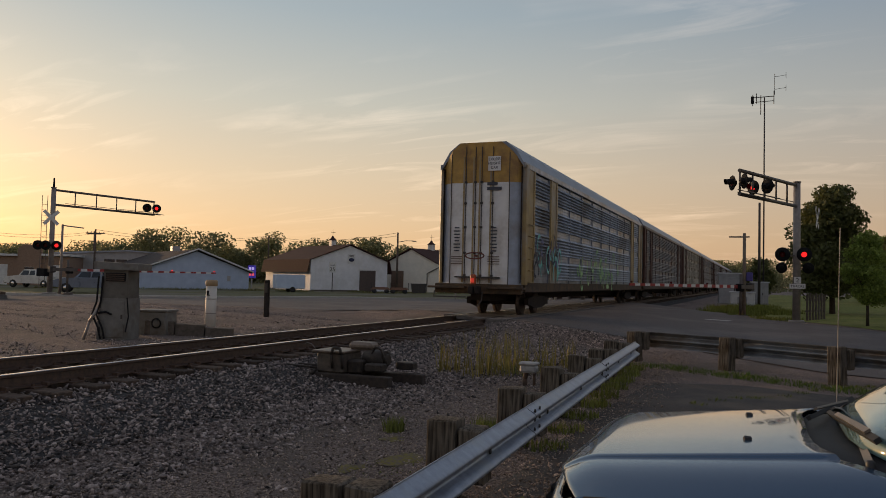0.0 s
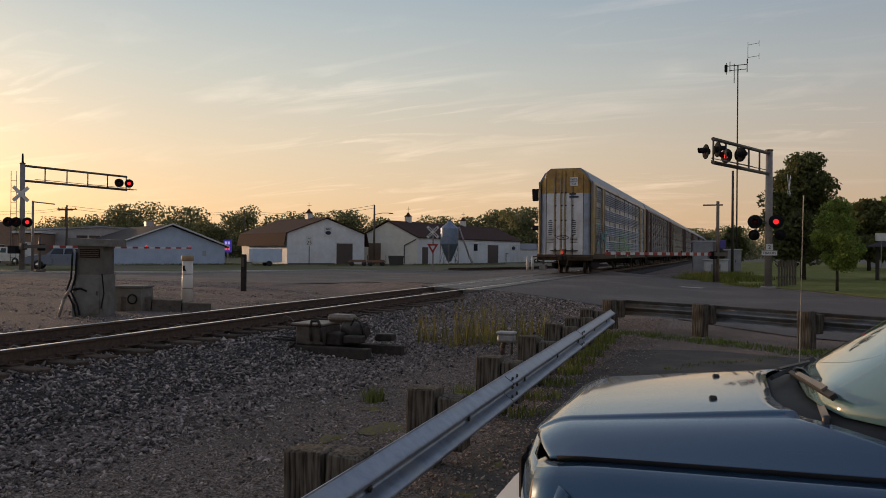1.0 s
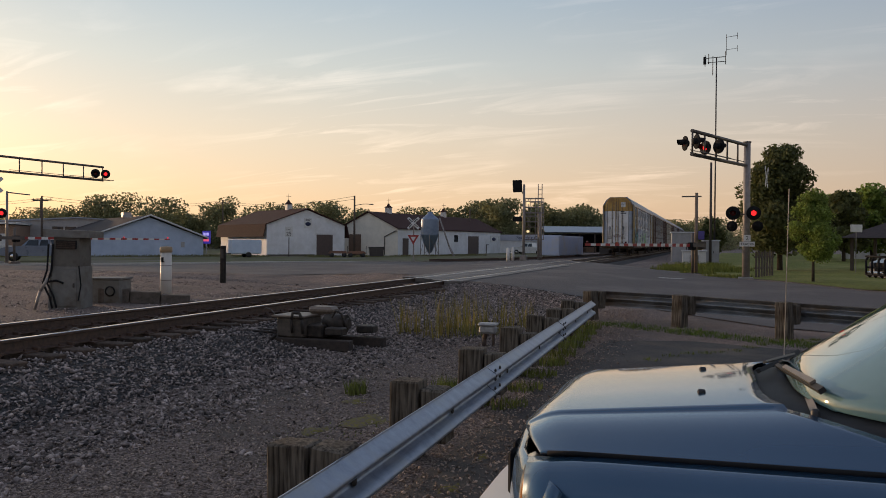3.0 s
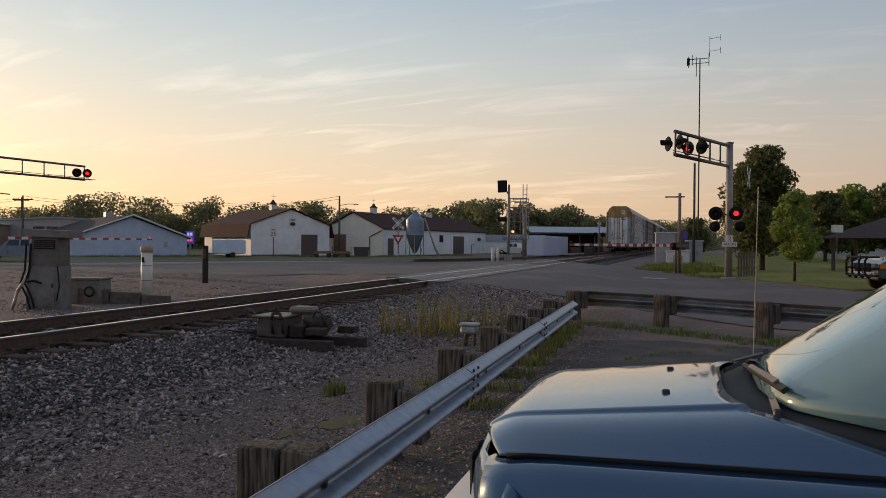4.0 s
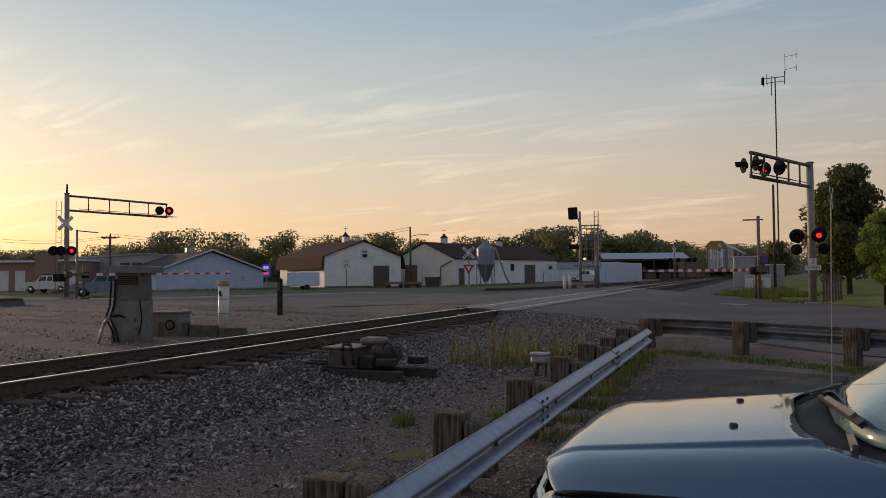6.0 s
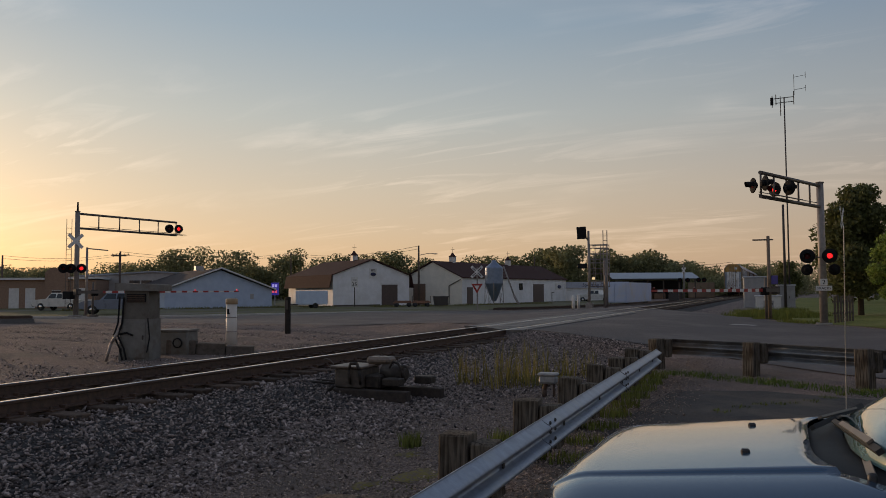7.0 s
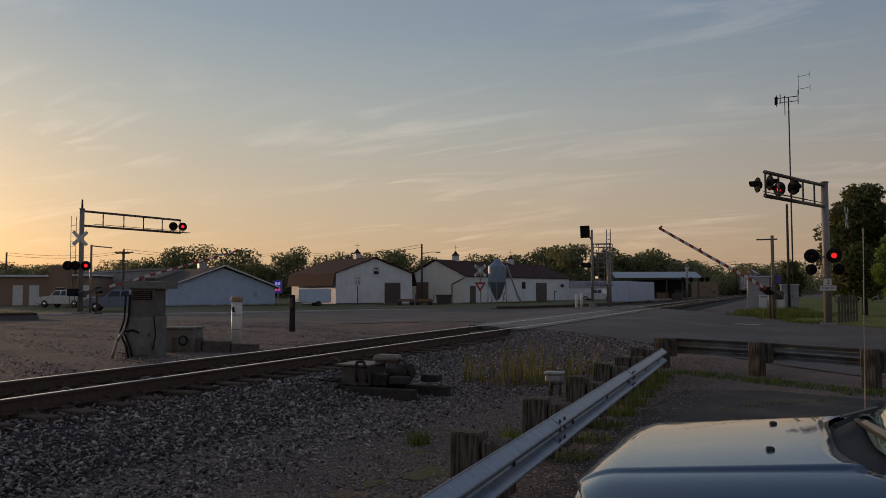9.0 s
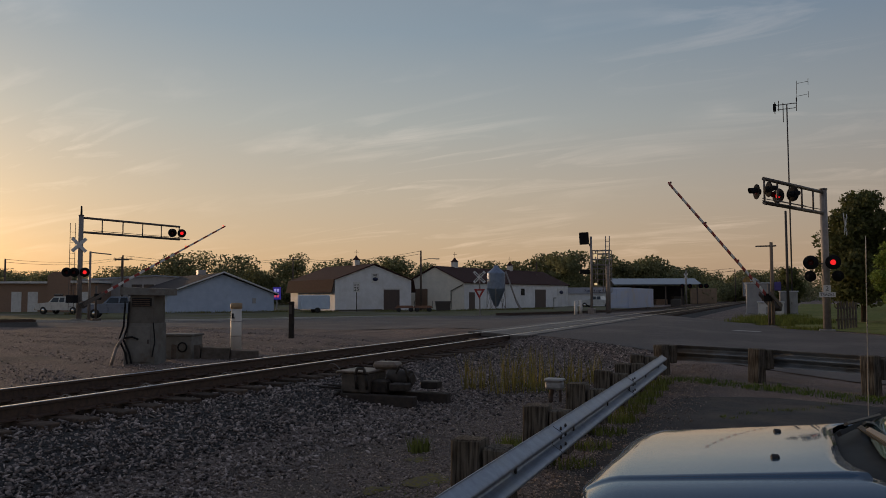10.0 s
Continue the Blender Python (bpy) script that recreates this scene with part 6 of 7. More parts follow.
def build_plants():
    tree("tall dark green oval park tree behind the signal", (5.0, 52.2, -.4), 8.0, 6.0, 11, LEAF_DARK, .1, 30000, .12, .18, .5, 110)
    tree("young round-crowned bright green tree on the lawn", (5.1, 36.5, -.4), 3.95, 2.55, 12, LEAF, .22, 16000, .06, .07, .45, 90)
    tree("small tree beside the railway cabinets", (1.0, 92, -.4), 4.6, 3.6, 13, LEAF_DARK, .1, 3500, .17, .1)
    for k, (x, y, h, w) in enumerate(((13.6, 86, 7.0, 6.5), (16.8, 90, 7.8, 7), (20.5, 87, 8.3, 8), (26, 92, 8.8, 9), (33, 88, 9, 10), (13, 100, 7.5, 8), (22, 112, 9, 10), (42, 92, 10, 10), (50, 84, 10, 10))):
        tree("broad green tree at the edge of the park", (x, y, -.4), h, w, 20 + k, LEAF if k % 2 else LEAF_DARK, .12, 6000, .24, .2)
    # distant woods: bearing, height and breadth of each clump
    rg = np.random.default_rng(8)
    rows = [(-.66, 7.6, 9), (-.60, 6.5, 9), (-.565, 7, 8), (-.52, 7, 8), (-.47, 7, 7), (-.425, 8, 9), (-.375, 10, 11), (-.345, 10.5, 12), (-.315, 9.5, 10), (-.285, 7.5, 8), (-.262, 8, 7), (-.227, 10.6, 8),
            (-.18, 8, 8), (-.155, 9, 8), (-.13, 9, 9), (-.1, 9.3, 9), (-.07, 9.3, 9), (-.045, 8.5, 8), (0.01, 9, 9), (.04, 8.6, 9)]
    V, F, n0 = [], [], 0
    spots = [(k, 165 + 25 * rg.random(), h * 1.1, w * 1.15) for k, h, w in rows]
    # unseen stretch to the left, added to keep the low sun off the ground
    spots += [(-1.3 + .045 * i, 175 + 20 * rg.random(), 6.5 + 2.5 * rg.random(), 12) for i in range(14)]
    spots += [(.07 + .017 * i, 150 + 30 * rg.random(), 8.3 + 1.6 * rg.random() + (1.0 if .1 < .07 + .017 * i < .29 else 0), 8) for i in range(14)]
    spots += [(.305 + .016 * i, 215 + 60 * rg.random(), 7.6 + 1.5 * rg.random(), 9) for i in range(6)]
    spots += [(-.75 + .033 * i, 200 + 25 * rg.random(), 8.0 + 1.8 * rg.random(), 12) for i in range(36)]
    spots += [(.42 + .05 * i, 240 + 60 * rg.random(), 9 + 3 * rg.random(), 16) for i in range(16)]
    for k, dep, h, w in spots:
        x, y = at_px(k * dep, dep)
        m = 14
        c = np.stack([x + rg.normal(size=m) * w * .27, y + rg.normal(size=m) * w * .25, -.6 + h * (0.1 + .8 * rg.random(m))], 1)
        c[:, :2] += (np.array([[x, y]]) - c[:, :2]) * np.clip((c[:, 2:3] - h * .45) / h, 0, 1) * 1.2
        c[:5, 2] = -.6 + h * (0.08 + .25 * rg.random(5))
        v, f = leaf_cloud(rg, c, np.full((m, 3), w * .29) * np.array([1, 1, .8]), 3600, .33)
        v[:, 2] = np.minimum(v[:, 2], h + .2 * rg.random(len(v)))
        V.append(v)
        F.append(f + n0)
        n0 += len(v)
    tagged(mesh_arrays("distant_woods", np.concatenate(V), np.concatenate(F), LEAF_HAZED), "distant line of olive green trees behind the town, paled as by haze", "trees", kind="stuff")
    dry = surface("dry_stalk", (0.34, 0.26, 0.075), (0.2, 0.17, 0.05), 4, 0.85, rand=-0.4)
    green = surface("weed_green", (0.2, 0.22, 0.055), (0.11, 0.13, 0.035), 4, 0.85, rand=-0.4)
    blades("dry_weeds", "tall yellow-green dry weeds growing in the ballast", [(-3.5, 11.7, .28, 1), (-3.1, 12.0, .35, 1), (-3.3, 12.6, .4, .9), (-2.75, 12.7, .35, .8), (-4.15, 12.0, .22, .8), (-2.6, 13.6, .4, .7)], 300, .85, .008, 1, dry, "weeds")
    blades("green_weeds", "green weeds along the foot of the guardrail", [(-.95 - .028 * k, 4 + k * .9, .22, .8 + .5 * (k > 5)) for k in range(3, 12)] + [(-2.8, 7.05, .12, 1.4), (-1.85, 7.3, .15, 1.3), (-2.15, 5.2, .5, .22), (-1.9, 4.4, .4, .22), (-3.0, 12.4, .6, 1.6)], 2300, .14, .006, 2, green, "weeds")
    blades("grass_strip", "rough green grass under the street guardrail", [(-1.2 + .42 * k, 14.9 - .25 * k, .42, .55 + .45 * ((k * 5) % 7) / 6) for k in range(24)], 7000, .1, .006, 3, surface("grass_blade", (0.12, 0.17, 0.035), (0.07, 0.11, 0.02), 4, 0.85, rand=-0.4), "grass")
    blades("tall_grass", "long yellow-green grass round the signal cabinets", [(-1.2 + .45 * k, 47 + 3 * (k % 3), 1.4, 1) for k in range(8)] + [(1.6, 39.2, 1.2, .6), (.2, 43.2, 1.0, .6), (-.9, 56, 1.8, 1), (.4, 62, 2, 1)], 9000, .36, .012, 4, surface("long_grass", (0.2, 0.22, 0.05), (0.12, 0.14, 0.03), 2, 0.85, rand=-0.35), "grass")
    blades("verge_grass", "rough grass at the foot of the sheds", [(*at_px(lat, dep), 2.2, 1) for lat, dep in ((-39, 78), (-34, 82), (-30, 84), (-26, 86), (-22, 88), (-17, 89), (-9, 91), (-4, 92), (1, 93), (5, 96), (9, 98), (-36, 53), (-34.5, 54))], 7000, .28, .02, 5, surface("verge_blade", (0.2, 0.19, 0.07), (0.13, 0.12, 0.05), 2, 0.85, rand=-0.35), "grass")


build_car()
build_plants()


# ---------------------------------------------------------------- the town beyond the tracks
BRICK = surface("red_brown_brick", (0.34, 0.23, 0.165), (0.25, 0.16, 0.115), 7, 0.9, bump=0.4, fine=25)
GREY_METAL = surface("grey_metal_siding", (0.42, 0.4, 0.4), (0.34, 0.33, 0.33), 1.5, 0.5, metal=0.2)
SHED_ROOF = surface("pale_metal_roof", (0.32, 0.36, 0.42), (0.26, 0.29, 0.34), 1.5, 0.4, metal=0.4)
BIN = surface("bin_steel", (0.24, 0.3, 0.41), (0.18, 0.23, 0.32), 3, 0.45, metal=0.5)
WOODPOLE = surface("utility_pole_wood", (0.14, 0.11, 0.09), (0.09, 0.07, 0.06), 6, 0.9)
SHADE_DARK = surface("shadowy_interior", (0.03, 0.028, 0.03), None, 2, 0.9)


def build_town():
    h = gable_house("blue_building", "low pale blue gabled building with a grey shingle roof", grid_pose(-32.6, 83), 12.2, 18, 2.1, 4.4, BLUE_WALL, ROOF_GREY, over=.4)
    for s in (-1, 1):
        bm = BM()
        tube(bm, (6.1, -.42, 4.55), (6.1 + s * 6.5, -.42, 4.55 - 2.3 / 6.1 * 6.5), .09, seg=6)
        part("barge_board", bm, TRIM, h)
    wall_piece(h, "meter_box", GREY_METAL, 9.6, 1.0, 10.0, 1.6)
    bm = BM()
    box(bm, -4.3, 3.5, 4.35, -3.4, 4.3, 4.9)
    part("roof_vent", bm, GREY_METAL, h).matrix_basis = pose(8.6, 0, 0)
    bm = BM()
    box(bm, -.02, 9.5, 0, .02, 10.4, .02)
    part("sill", bm, TRIM, h)
    # brick garage with tall doors
    g = thing("brick_garage", "red-brown brick garage with tall white doors and a stepped gable", "building", grid_pose(-53.4, 90, -.9, 35))
    bm = BM()
    box(bm, -6, 0, 0, 9, 10, 3.7)
    part("wall", bm, BRICK, g)
    # roof edges wear the white trim colour in place of sunlight along them
    bm = BM()
    box(bm, -6.2, -.4, 3.7, 3.4, 10.2, 3.95)
    box(bm, 6.0, -.4, 3.8, 9.2, 10.2, 4.05)
    part("sunlit_roof_edge", bm, TRIM, g)
    bm = BM()
    extrude(bm, [(3.4, 0), (6.0, 0), (6.0, 4.6), (5.4, 5.1), (4.0, 5.1), (3.4, 4.6)], lambda a, b: (a, -.25, b), lambda a, b: (a, .3, b))
    part("stepped_gable", bm, BRICK, g)
    for x in (-4.5, -.6, 1.2, 7.0):
        wall_piece(g, "garage_door", TRIM, x, .02, x + 1.1, 2.7)
    wall_piece(g, "window", GLASS_DARK, 4.2, .9, 5.2, 2.4, y=-.25)
    for k in range(4):
        wall_piece(g, "window_bar", TRIM, 4.2, .9 + k * .5, 5.2, .95 + k * .5, y=-.28)
    m = thing("metal_hall", "long grey metal hall with a strip of windows", "building", grid_pose(-49.5, 98, -.6, 33))
    bm = BM()
    extrude(bm, [(0, 0), (14, 0), (14, 4.15), (9, 4.45), (0, 3.9)], lambda a, b: (a, 0, b), lambda a, b: (a, 14, b))
    part("wall", bm, GREY_METAL, m)
    bm = BM()
    extrude(bm, [(-.3, 3.9), (9, 4.47), (14.3, 4.15), (14.3, 4.33), (9, 4.65), (-.3, 4.1)], lambda a, b: (a, -.3, b), lambda a, b: (a, 14.3, b))
    part("roof", bm, SHED_ROOF, m)
    for k in range(4):
        wall_piece(m, "window", GLASS_DARK, 6 + k * 1.5, 2.8, 7.3 + k * 1.5, 3.4)
    low = thing("lean_to_building", "dark low building with a shed roof by the garage", "building", grid_pose(-64, 92, -.6, 30))
    bm = BM()
    extrude(bm, [(0, 0), (9, 0), (9, 2.6), (0, 2.6)], lambda a, b: (a, 0, b), lambda a, b: (a, 8, b))
    part("wall", bm, BRICK, low)
    bm = BM()
    extrude(bm, [(-.8, 2.5), (9.3, 2.5), (9.3, 2.7), (-.8, 2.7)], lambda a, b: (a, -.8, b), lambda a, b: (a, 8.4, b))
    part("roof", bm, ROOF_BROWN, low)
    for k in range(3):
        wall_piece(low, "window", TRIM, 2.2 + k * 1.6, .9, 3.2 + k * 1.6, 2.0)
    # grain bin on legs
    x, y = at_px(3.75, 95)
    b = thing("feed_bin", "blue-grey steel feed bin with a cone bottom on legs", "feed bin", pose(x, y, -.6))
    bm = BM()
    lathe(bm, [(.14, .5), (.3, .62), (1.1, 2.66), (1.12, 2.7), (1.12, 2.76), (1.12, 4.6), (1.12, 4.65), (1.08, 4.69), (.3, 5.35), (.3, 5.55), (0, 5.6)], 24)
    part("bin", bm, BIN, b)
    for k in range(1, 4):
        bm = BM()
        tube(bm, (0, 0, 2.65 + k * .5), (0, 0, 2.7 + k * .5), 1.135, seg=24)
        part("hoop", bm, BIN, b)
    for k in range(5):
        a = k * 2 * math.pi / 5
        bm = BM()
        tube(bm, (1.14 * math.cos(a), 1.14 * math.sin(a), 2.8), (1.2 * math.cos(a), 1.2 * math.sin(a), 0), .05, seg=6)
        part("leg", bm, GALV_POLE, b)
    bm = BM()
    for k in range(5):
        a, c = k * 2 * math.pi / 5, (k + 1) * 2 * math.pi / 5
        tube(bm, (1.15 * math.cos(a), 1.15 * math.sin(a), 2.4), (1.19 * math.cos(c), 1.19 * math.sin(c), .3), .025, seg=5)
    part("leg_brace", bm, GALV_POLE, b)
    bm = BM()
    tube(bm, (1.4, -.4, 4.8), (2.9, -.9, 1.2), .1, seg=8)
    tube(bm, (2.9, -.9, 1.2), (3.6, -1.2, .1), .14, seg=8)
    part("auger", bm, GALV_POLE, b)
    # enclosed cargo trailer
    x, y = at_px(-16.9, 85)
    t = thing("cargo_trailer", "small pale blue enclosed cargo trailer on the verge", "trailer", pose(x, y, -.62, 0, 0, 48))
    bm = BM()
    box(bm, -1.6, -.85, .4, 1.6, .85, 1.95, bevel=.06)
    part("body", bm, surface("trailer_white", (0.58, 0.68, 0.82), (0.5, 0.6, 0.75), 2, 0.4), t)
    for s in (-.42, .42):
        bm = BM()
        box(bm, 1.6, s - .38, .48, 1.63, s + .38, 1.85, bevel=.006)
        door = part("rear_door", bm, surface("trailer_door", (0.3, 0.42, 0.62), None, 3, 0.45), t)
    for s in (-.04, .04):
        bm = BM()
        tube(bm, (1.65, s, .5), (1.65, s, 1.85), .02, seg=6)
        part("lock_rod", bm, DARKROD, t)
    for s in (-1, 1):
        bm = BM()
        lathe(bm, [(.12, -.1), (.3, -.09), (.3, .09), (.12, .1), (0, .02)], 18, pose(.2, s * .9, .3, 90))
        part("wheel", bm, RUBBER, t)
    bm = BM()
    pipe(bm, [(-1.6, -.5, .42), (-2.6, 0, .42), (-1.6, .5, .42)], .05, 6)
    part("drawbar", bm, DARKROD, t)
    # long white box trailer beside the second track
    w = thing("box_trailer", "long white box trailer parked beside the tracks", "trailer", pose(-16.0, 83, -.5, 0, 0, -3))
    bm = BM()
    box(bm, -1.25, 0, .35, 1.25, 12.5, 2.55, bevel=.04)
    part("body", bm, surface("box_white", (0.5, 0.58, 0.76), (0.43, 0.5, 0.66), 1.2, 0.45, c3=(0.5, 0.5, 0.52), big=0.6), w)
    for k in range(2):
        bm = BM()
        box(bm, -1.15 + k * 1.17, -.05, .45, -.03 + k * 1.17, .0, 2.45, bevel=.01)
        part("rear_door", bm, surface("box_white", (0.62, 0.67, 0.76)), w)
    for yy in (9.5, 10.6):
        for s in (-1, 1):
            bm = BM()
            lathe(bm, [(.2, -.14), (.45, -.12), (.45, .12), (.2, .14), (0, .03)], 18, pose(s * 1.05, yy, .45, 0, 90))
            part("wheel", bm, RUBBER, w)
    for s in (-1, 1):
        bm = BM()
        box(bm, s * .9 - .06, 1.6, 0, s * .9 + .06, 1.75, .4)
        part("landing_leg", bm, DARKROD, w)
    # open-sided shed
    x, y = at_px(26.4, 135)
    s = thing("open_shed", "open-sided storage shed with a pale metal roof", "shed", pose(x, y, -.6, 0, 0, 20))
    bm = BM()
    extrude(bm, [(-.3, 3.8), (0, 3.75), (5, 4.75), (10, 3.75), (10.3, 3.8), (5, 4.95)], lambda a, b: (b * 0 - .5, a, b), lambda a, b: (14.5, a, b))
    part("roof", bm, SHED_ROOF, s)
    bm = BM()
    box(bm, .3, 9.6, 0, 13.8, 9.8, 3.6)
    part("back_wall", bm, SHADE_DARK, s)
    for k in range(6):
        bm = BM()
        box(bm, .2 + k * 2.7, .1, 0, .4 + k * 2.7, .3, 3.65)
        part("post", bm, WOODPOLE, s)
    for k, (x0, hh) in enumerate(((1.5, 1.4), (4.2, 1.8), (7.5, 1.2), (10.5, 1.7))):
        bm = BM()
        box(bm, x0, 4, 0, x0 + 2.0, 6, hh, bevel=.05)
        part("stored_crate", bm, (BRICK, DARKROD)[k % 2], s)
    x, y = at_px(46.0, 150)
    bx = thing("tan_box_car", "tan freight container standing by the siding", "container", pose(x, y, -.5, 0, 0, 10))
    bm = BM()
    box(bm, -2.4, 0, .2, 2.4, 6, 3.1, bevel=.05)
    part("body", bm, surface("tan_container", (0.34, 0.24, 0.16), (0.26, 0.18, 0.12), 1.5, 0.7), bx)
    for k in range(9):
        bm = BM()
        box(bm, -2.3 + k * .55, -.05, .3, -2.15 + k * .55, 0, 3.0)
        part("rib", bm, surface("tan_container", (0.34, 0.24, 0.16)), bx)
    x, y = at_px(20.0, 128)
    q = thing("shop_building", "low white shop with a dark lettered fascia", "building", pose(x, y, -.6, 0, 0, 20))
    bm = BM()
    box(bm, -3, 0, 0, 7, 8, 3.1)
    part("wall", bm, WHITE_WALL, q)
    bm = BM()
    box(bm, -3.2, -.3, 2.2, 7.2, 0, 3.2)
    part("fascia", bm, surface("shop_fascia", (0.45, 0.47, 0.55), None), q)
    writing("Sporting Goods", .8, pose(2.2, -.31, 2.68, 90), surface("navy_oval", (0.03, 0.035, 0.09)), q)
    # signal bungalows and the small cabinet
    for x0, y0, w_, d_, hh, lab in ((-2.35, 69.5, 1.95, 2.6, 2.65, "pale grey steel signal bungalow"), (.3, 71, 1.3, 2.2, 1.95, "pale grey steel signal hut"), (-1.2, 62.5, 1.75, .9, 1.1, "low white equipment cabinet")):
        b = thing("signal_cabinet", lab + " beside the track", "cabinet", pose(x0, y0, -.45, 0, 0, 4), "signal cabinets")
        bm = BM()
        box(bm, 0, 0, .12, w_, d_, hh, bevel=.03)
        part("body", bm, surface("cabinet_grey", (0.36, 0.36, 0.37), (0.29, 0.29, 0.3), 2, 0.45, metal=0.2) if hh > 1.5 else TRIM, b)
        bm = BM()
        box(bm, -.08, -.08, hh, w_ + .08, d_ + .08, hh + .1, bevel=.02)
        part("roof", bm, surface("cabinet_roof", (0.6, 0.61, 0.63), None, 2, 0.4), b)
        bm = BM()
        box(bm, w_ * .3, -.03, .25, w_ * .7, 0, hh - .3, bevel=.01)
        d = part("door", bm, surface("cabinet_grey", (0.52, 0.53, 0.54)), b)
        bm = BM()
        box(bm, w_ * .62, -.06, hh * .45, w_ * .66, -.03, hh * .55)
        part("door_handle", bm, DARKROD, d)
        bm = BM()
        box(bm, -.1, -.1, -.1, w_ + .1, d_ + .1, .12)
        part("base", bm, CONCRETE, b)
    # radio mast
    for (x0, y0), r, z1, lab in ((at_px(27.65, 66), .07, 18.0, "tall thin radio mast with antennas at its top"), (at_px(26.45, 64), .12, 8.6, "dark steel pole beside the radio mast")):
        r_ = thing("radio_mast", lab, "mast", pose(x0, y0, -.4))
        bm = BM()
        tube(bm, (0, 0, 0), (0, 0, z1), r, r * .75, 10)
        part("pole", bm, DARKROD, r_)
        if z1 > 10:
            bm = BM()
            tube(bm, (-.95, .1, z1 + .05), (.75, -.1, z1 + .05), .035, seg=6)
            tube(bm, (-.75, .1, z1 - .35), (.75, -.1, z1 - .35), .03, seg=6)
            part("crossarm", bm, DARKROD, r_)
            for dx, z0, z2 in ((-.95, -.7, .3), (.75, -.6, .55), (-.3, -1.5, .2), (-.65, -.5, .4)):
                bm = BM()
                tube(bm, (dx, 0, z1 + z0), (dx, 0, z1 + z2), .035, seg=6)
                part("antenna", bm, DARKROD, r_)
            bm = BM()
            box(bm, -1.1, -.08, z1 - .5, -.85, .08, z1 + .15, bevel=.03)
            part("panel_antenna", bm, BLACK, r_)
            bm = BM()
            tube(bm, (.8, 0, z1 + .2), (.8, 0, z1 + 2.0), .02, seg=6)
            for zz in (.65, 1.75):
                tube(bm, (.8, 0, z1 + zz), (1.7, 0, z1 + zz + .1), .018, seg=6)
                tube(bm, (1.7, 0, z1 + zz - .2), (1.7, 0, z1 + zz + .35), .018, seg=6)
            part("folded_dipole", bm, DARKROD, r_)
    # far crossing mast
    f = thing("far_signal_mast", "grey crossing signal mast at the next street", "crossing signal", pose(-11.6, 107, -.4))
    bm = BM()
    tube(bm, (0, 0, 0), (0, 0, 5), .1, seg=8)
    part("mast", bm, GALV_POLE, f)
    crossbuck(f, (0, -.1, 4.2), 55, .5, False)
    for x0 in (-.5, .5, 1.9, 2.6):
        lamp_head(f, (x0, -.15, 2.9), 5, False, .3)
    bm = BM()
    box(bm, -2.0, -.4, 0, -.7, .4, 1.1, bevel=.05)
    part("equipment_case", bm, DARKROD, f)


def utility_pole(p, h, turn, label, arm=True, lamp=False):
    u = thing("utility_pole", label, "utility pole", pose(*p, 0, 0, turn), "utility poles")
    bm = BM()
    tube(bm, (0, 0, 0), (0, 0, h), .15, .1, 10)
    part("pole", bm, WOODPOLE, u)
    if arm:
        bm = BM()
        box(bm, -1.2, -.06, h - .55, 1.2, .06, h - .42)
        a = part("crossarm", bm, WOODPOLE, u)
        for k in (-1.05, -.5, .5, 1.05):
            bm = BM()
            lathe(bm, [(.02, 0), (.05, .04), (.05, .12), (0, .16)], 8, pose(k, 0, h - .42))
            part("insulator", bm, GREY_METAL, a)
    if lamp:
        bm = BM()
        pipe(bm, [(0, 0, h - 1.2), (1.0, 0, h - 1.0), (1.9, 0, h - 1.0)], .04, 6)
        part("lamp_arm", bm, GALV_POLE, u)
        bm = BM()
        box(bm, 1.8, -.12, h - 1.1, 2.3, .12, h - .98, bevel=.03)
        part("lamp_head", bm, GALV_POLE, u)
    return u


def wire(a, b, sag):
    w = thing("overhead_wire", "thin dark overhead wire between poles", "wire", group="overhead wires")
    bm = BM()
    a, b = Vector(a), Vector(b)
    pts = [a.lerp(b, k / 12) - Vector((0, 0, sag * 4 * (k / 12) * (1 - k / 12))) for k in range(13)]
    sweep(bm, pts, .02, 4)
    part("strand", bm, BLACK, w)


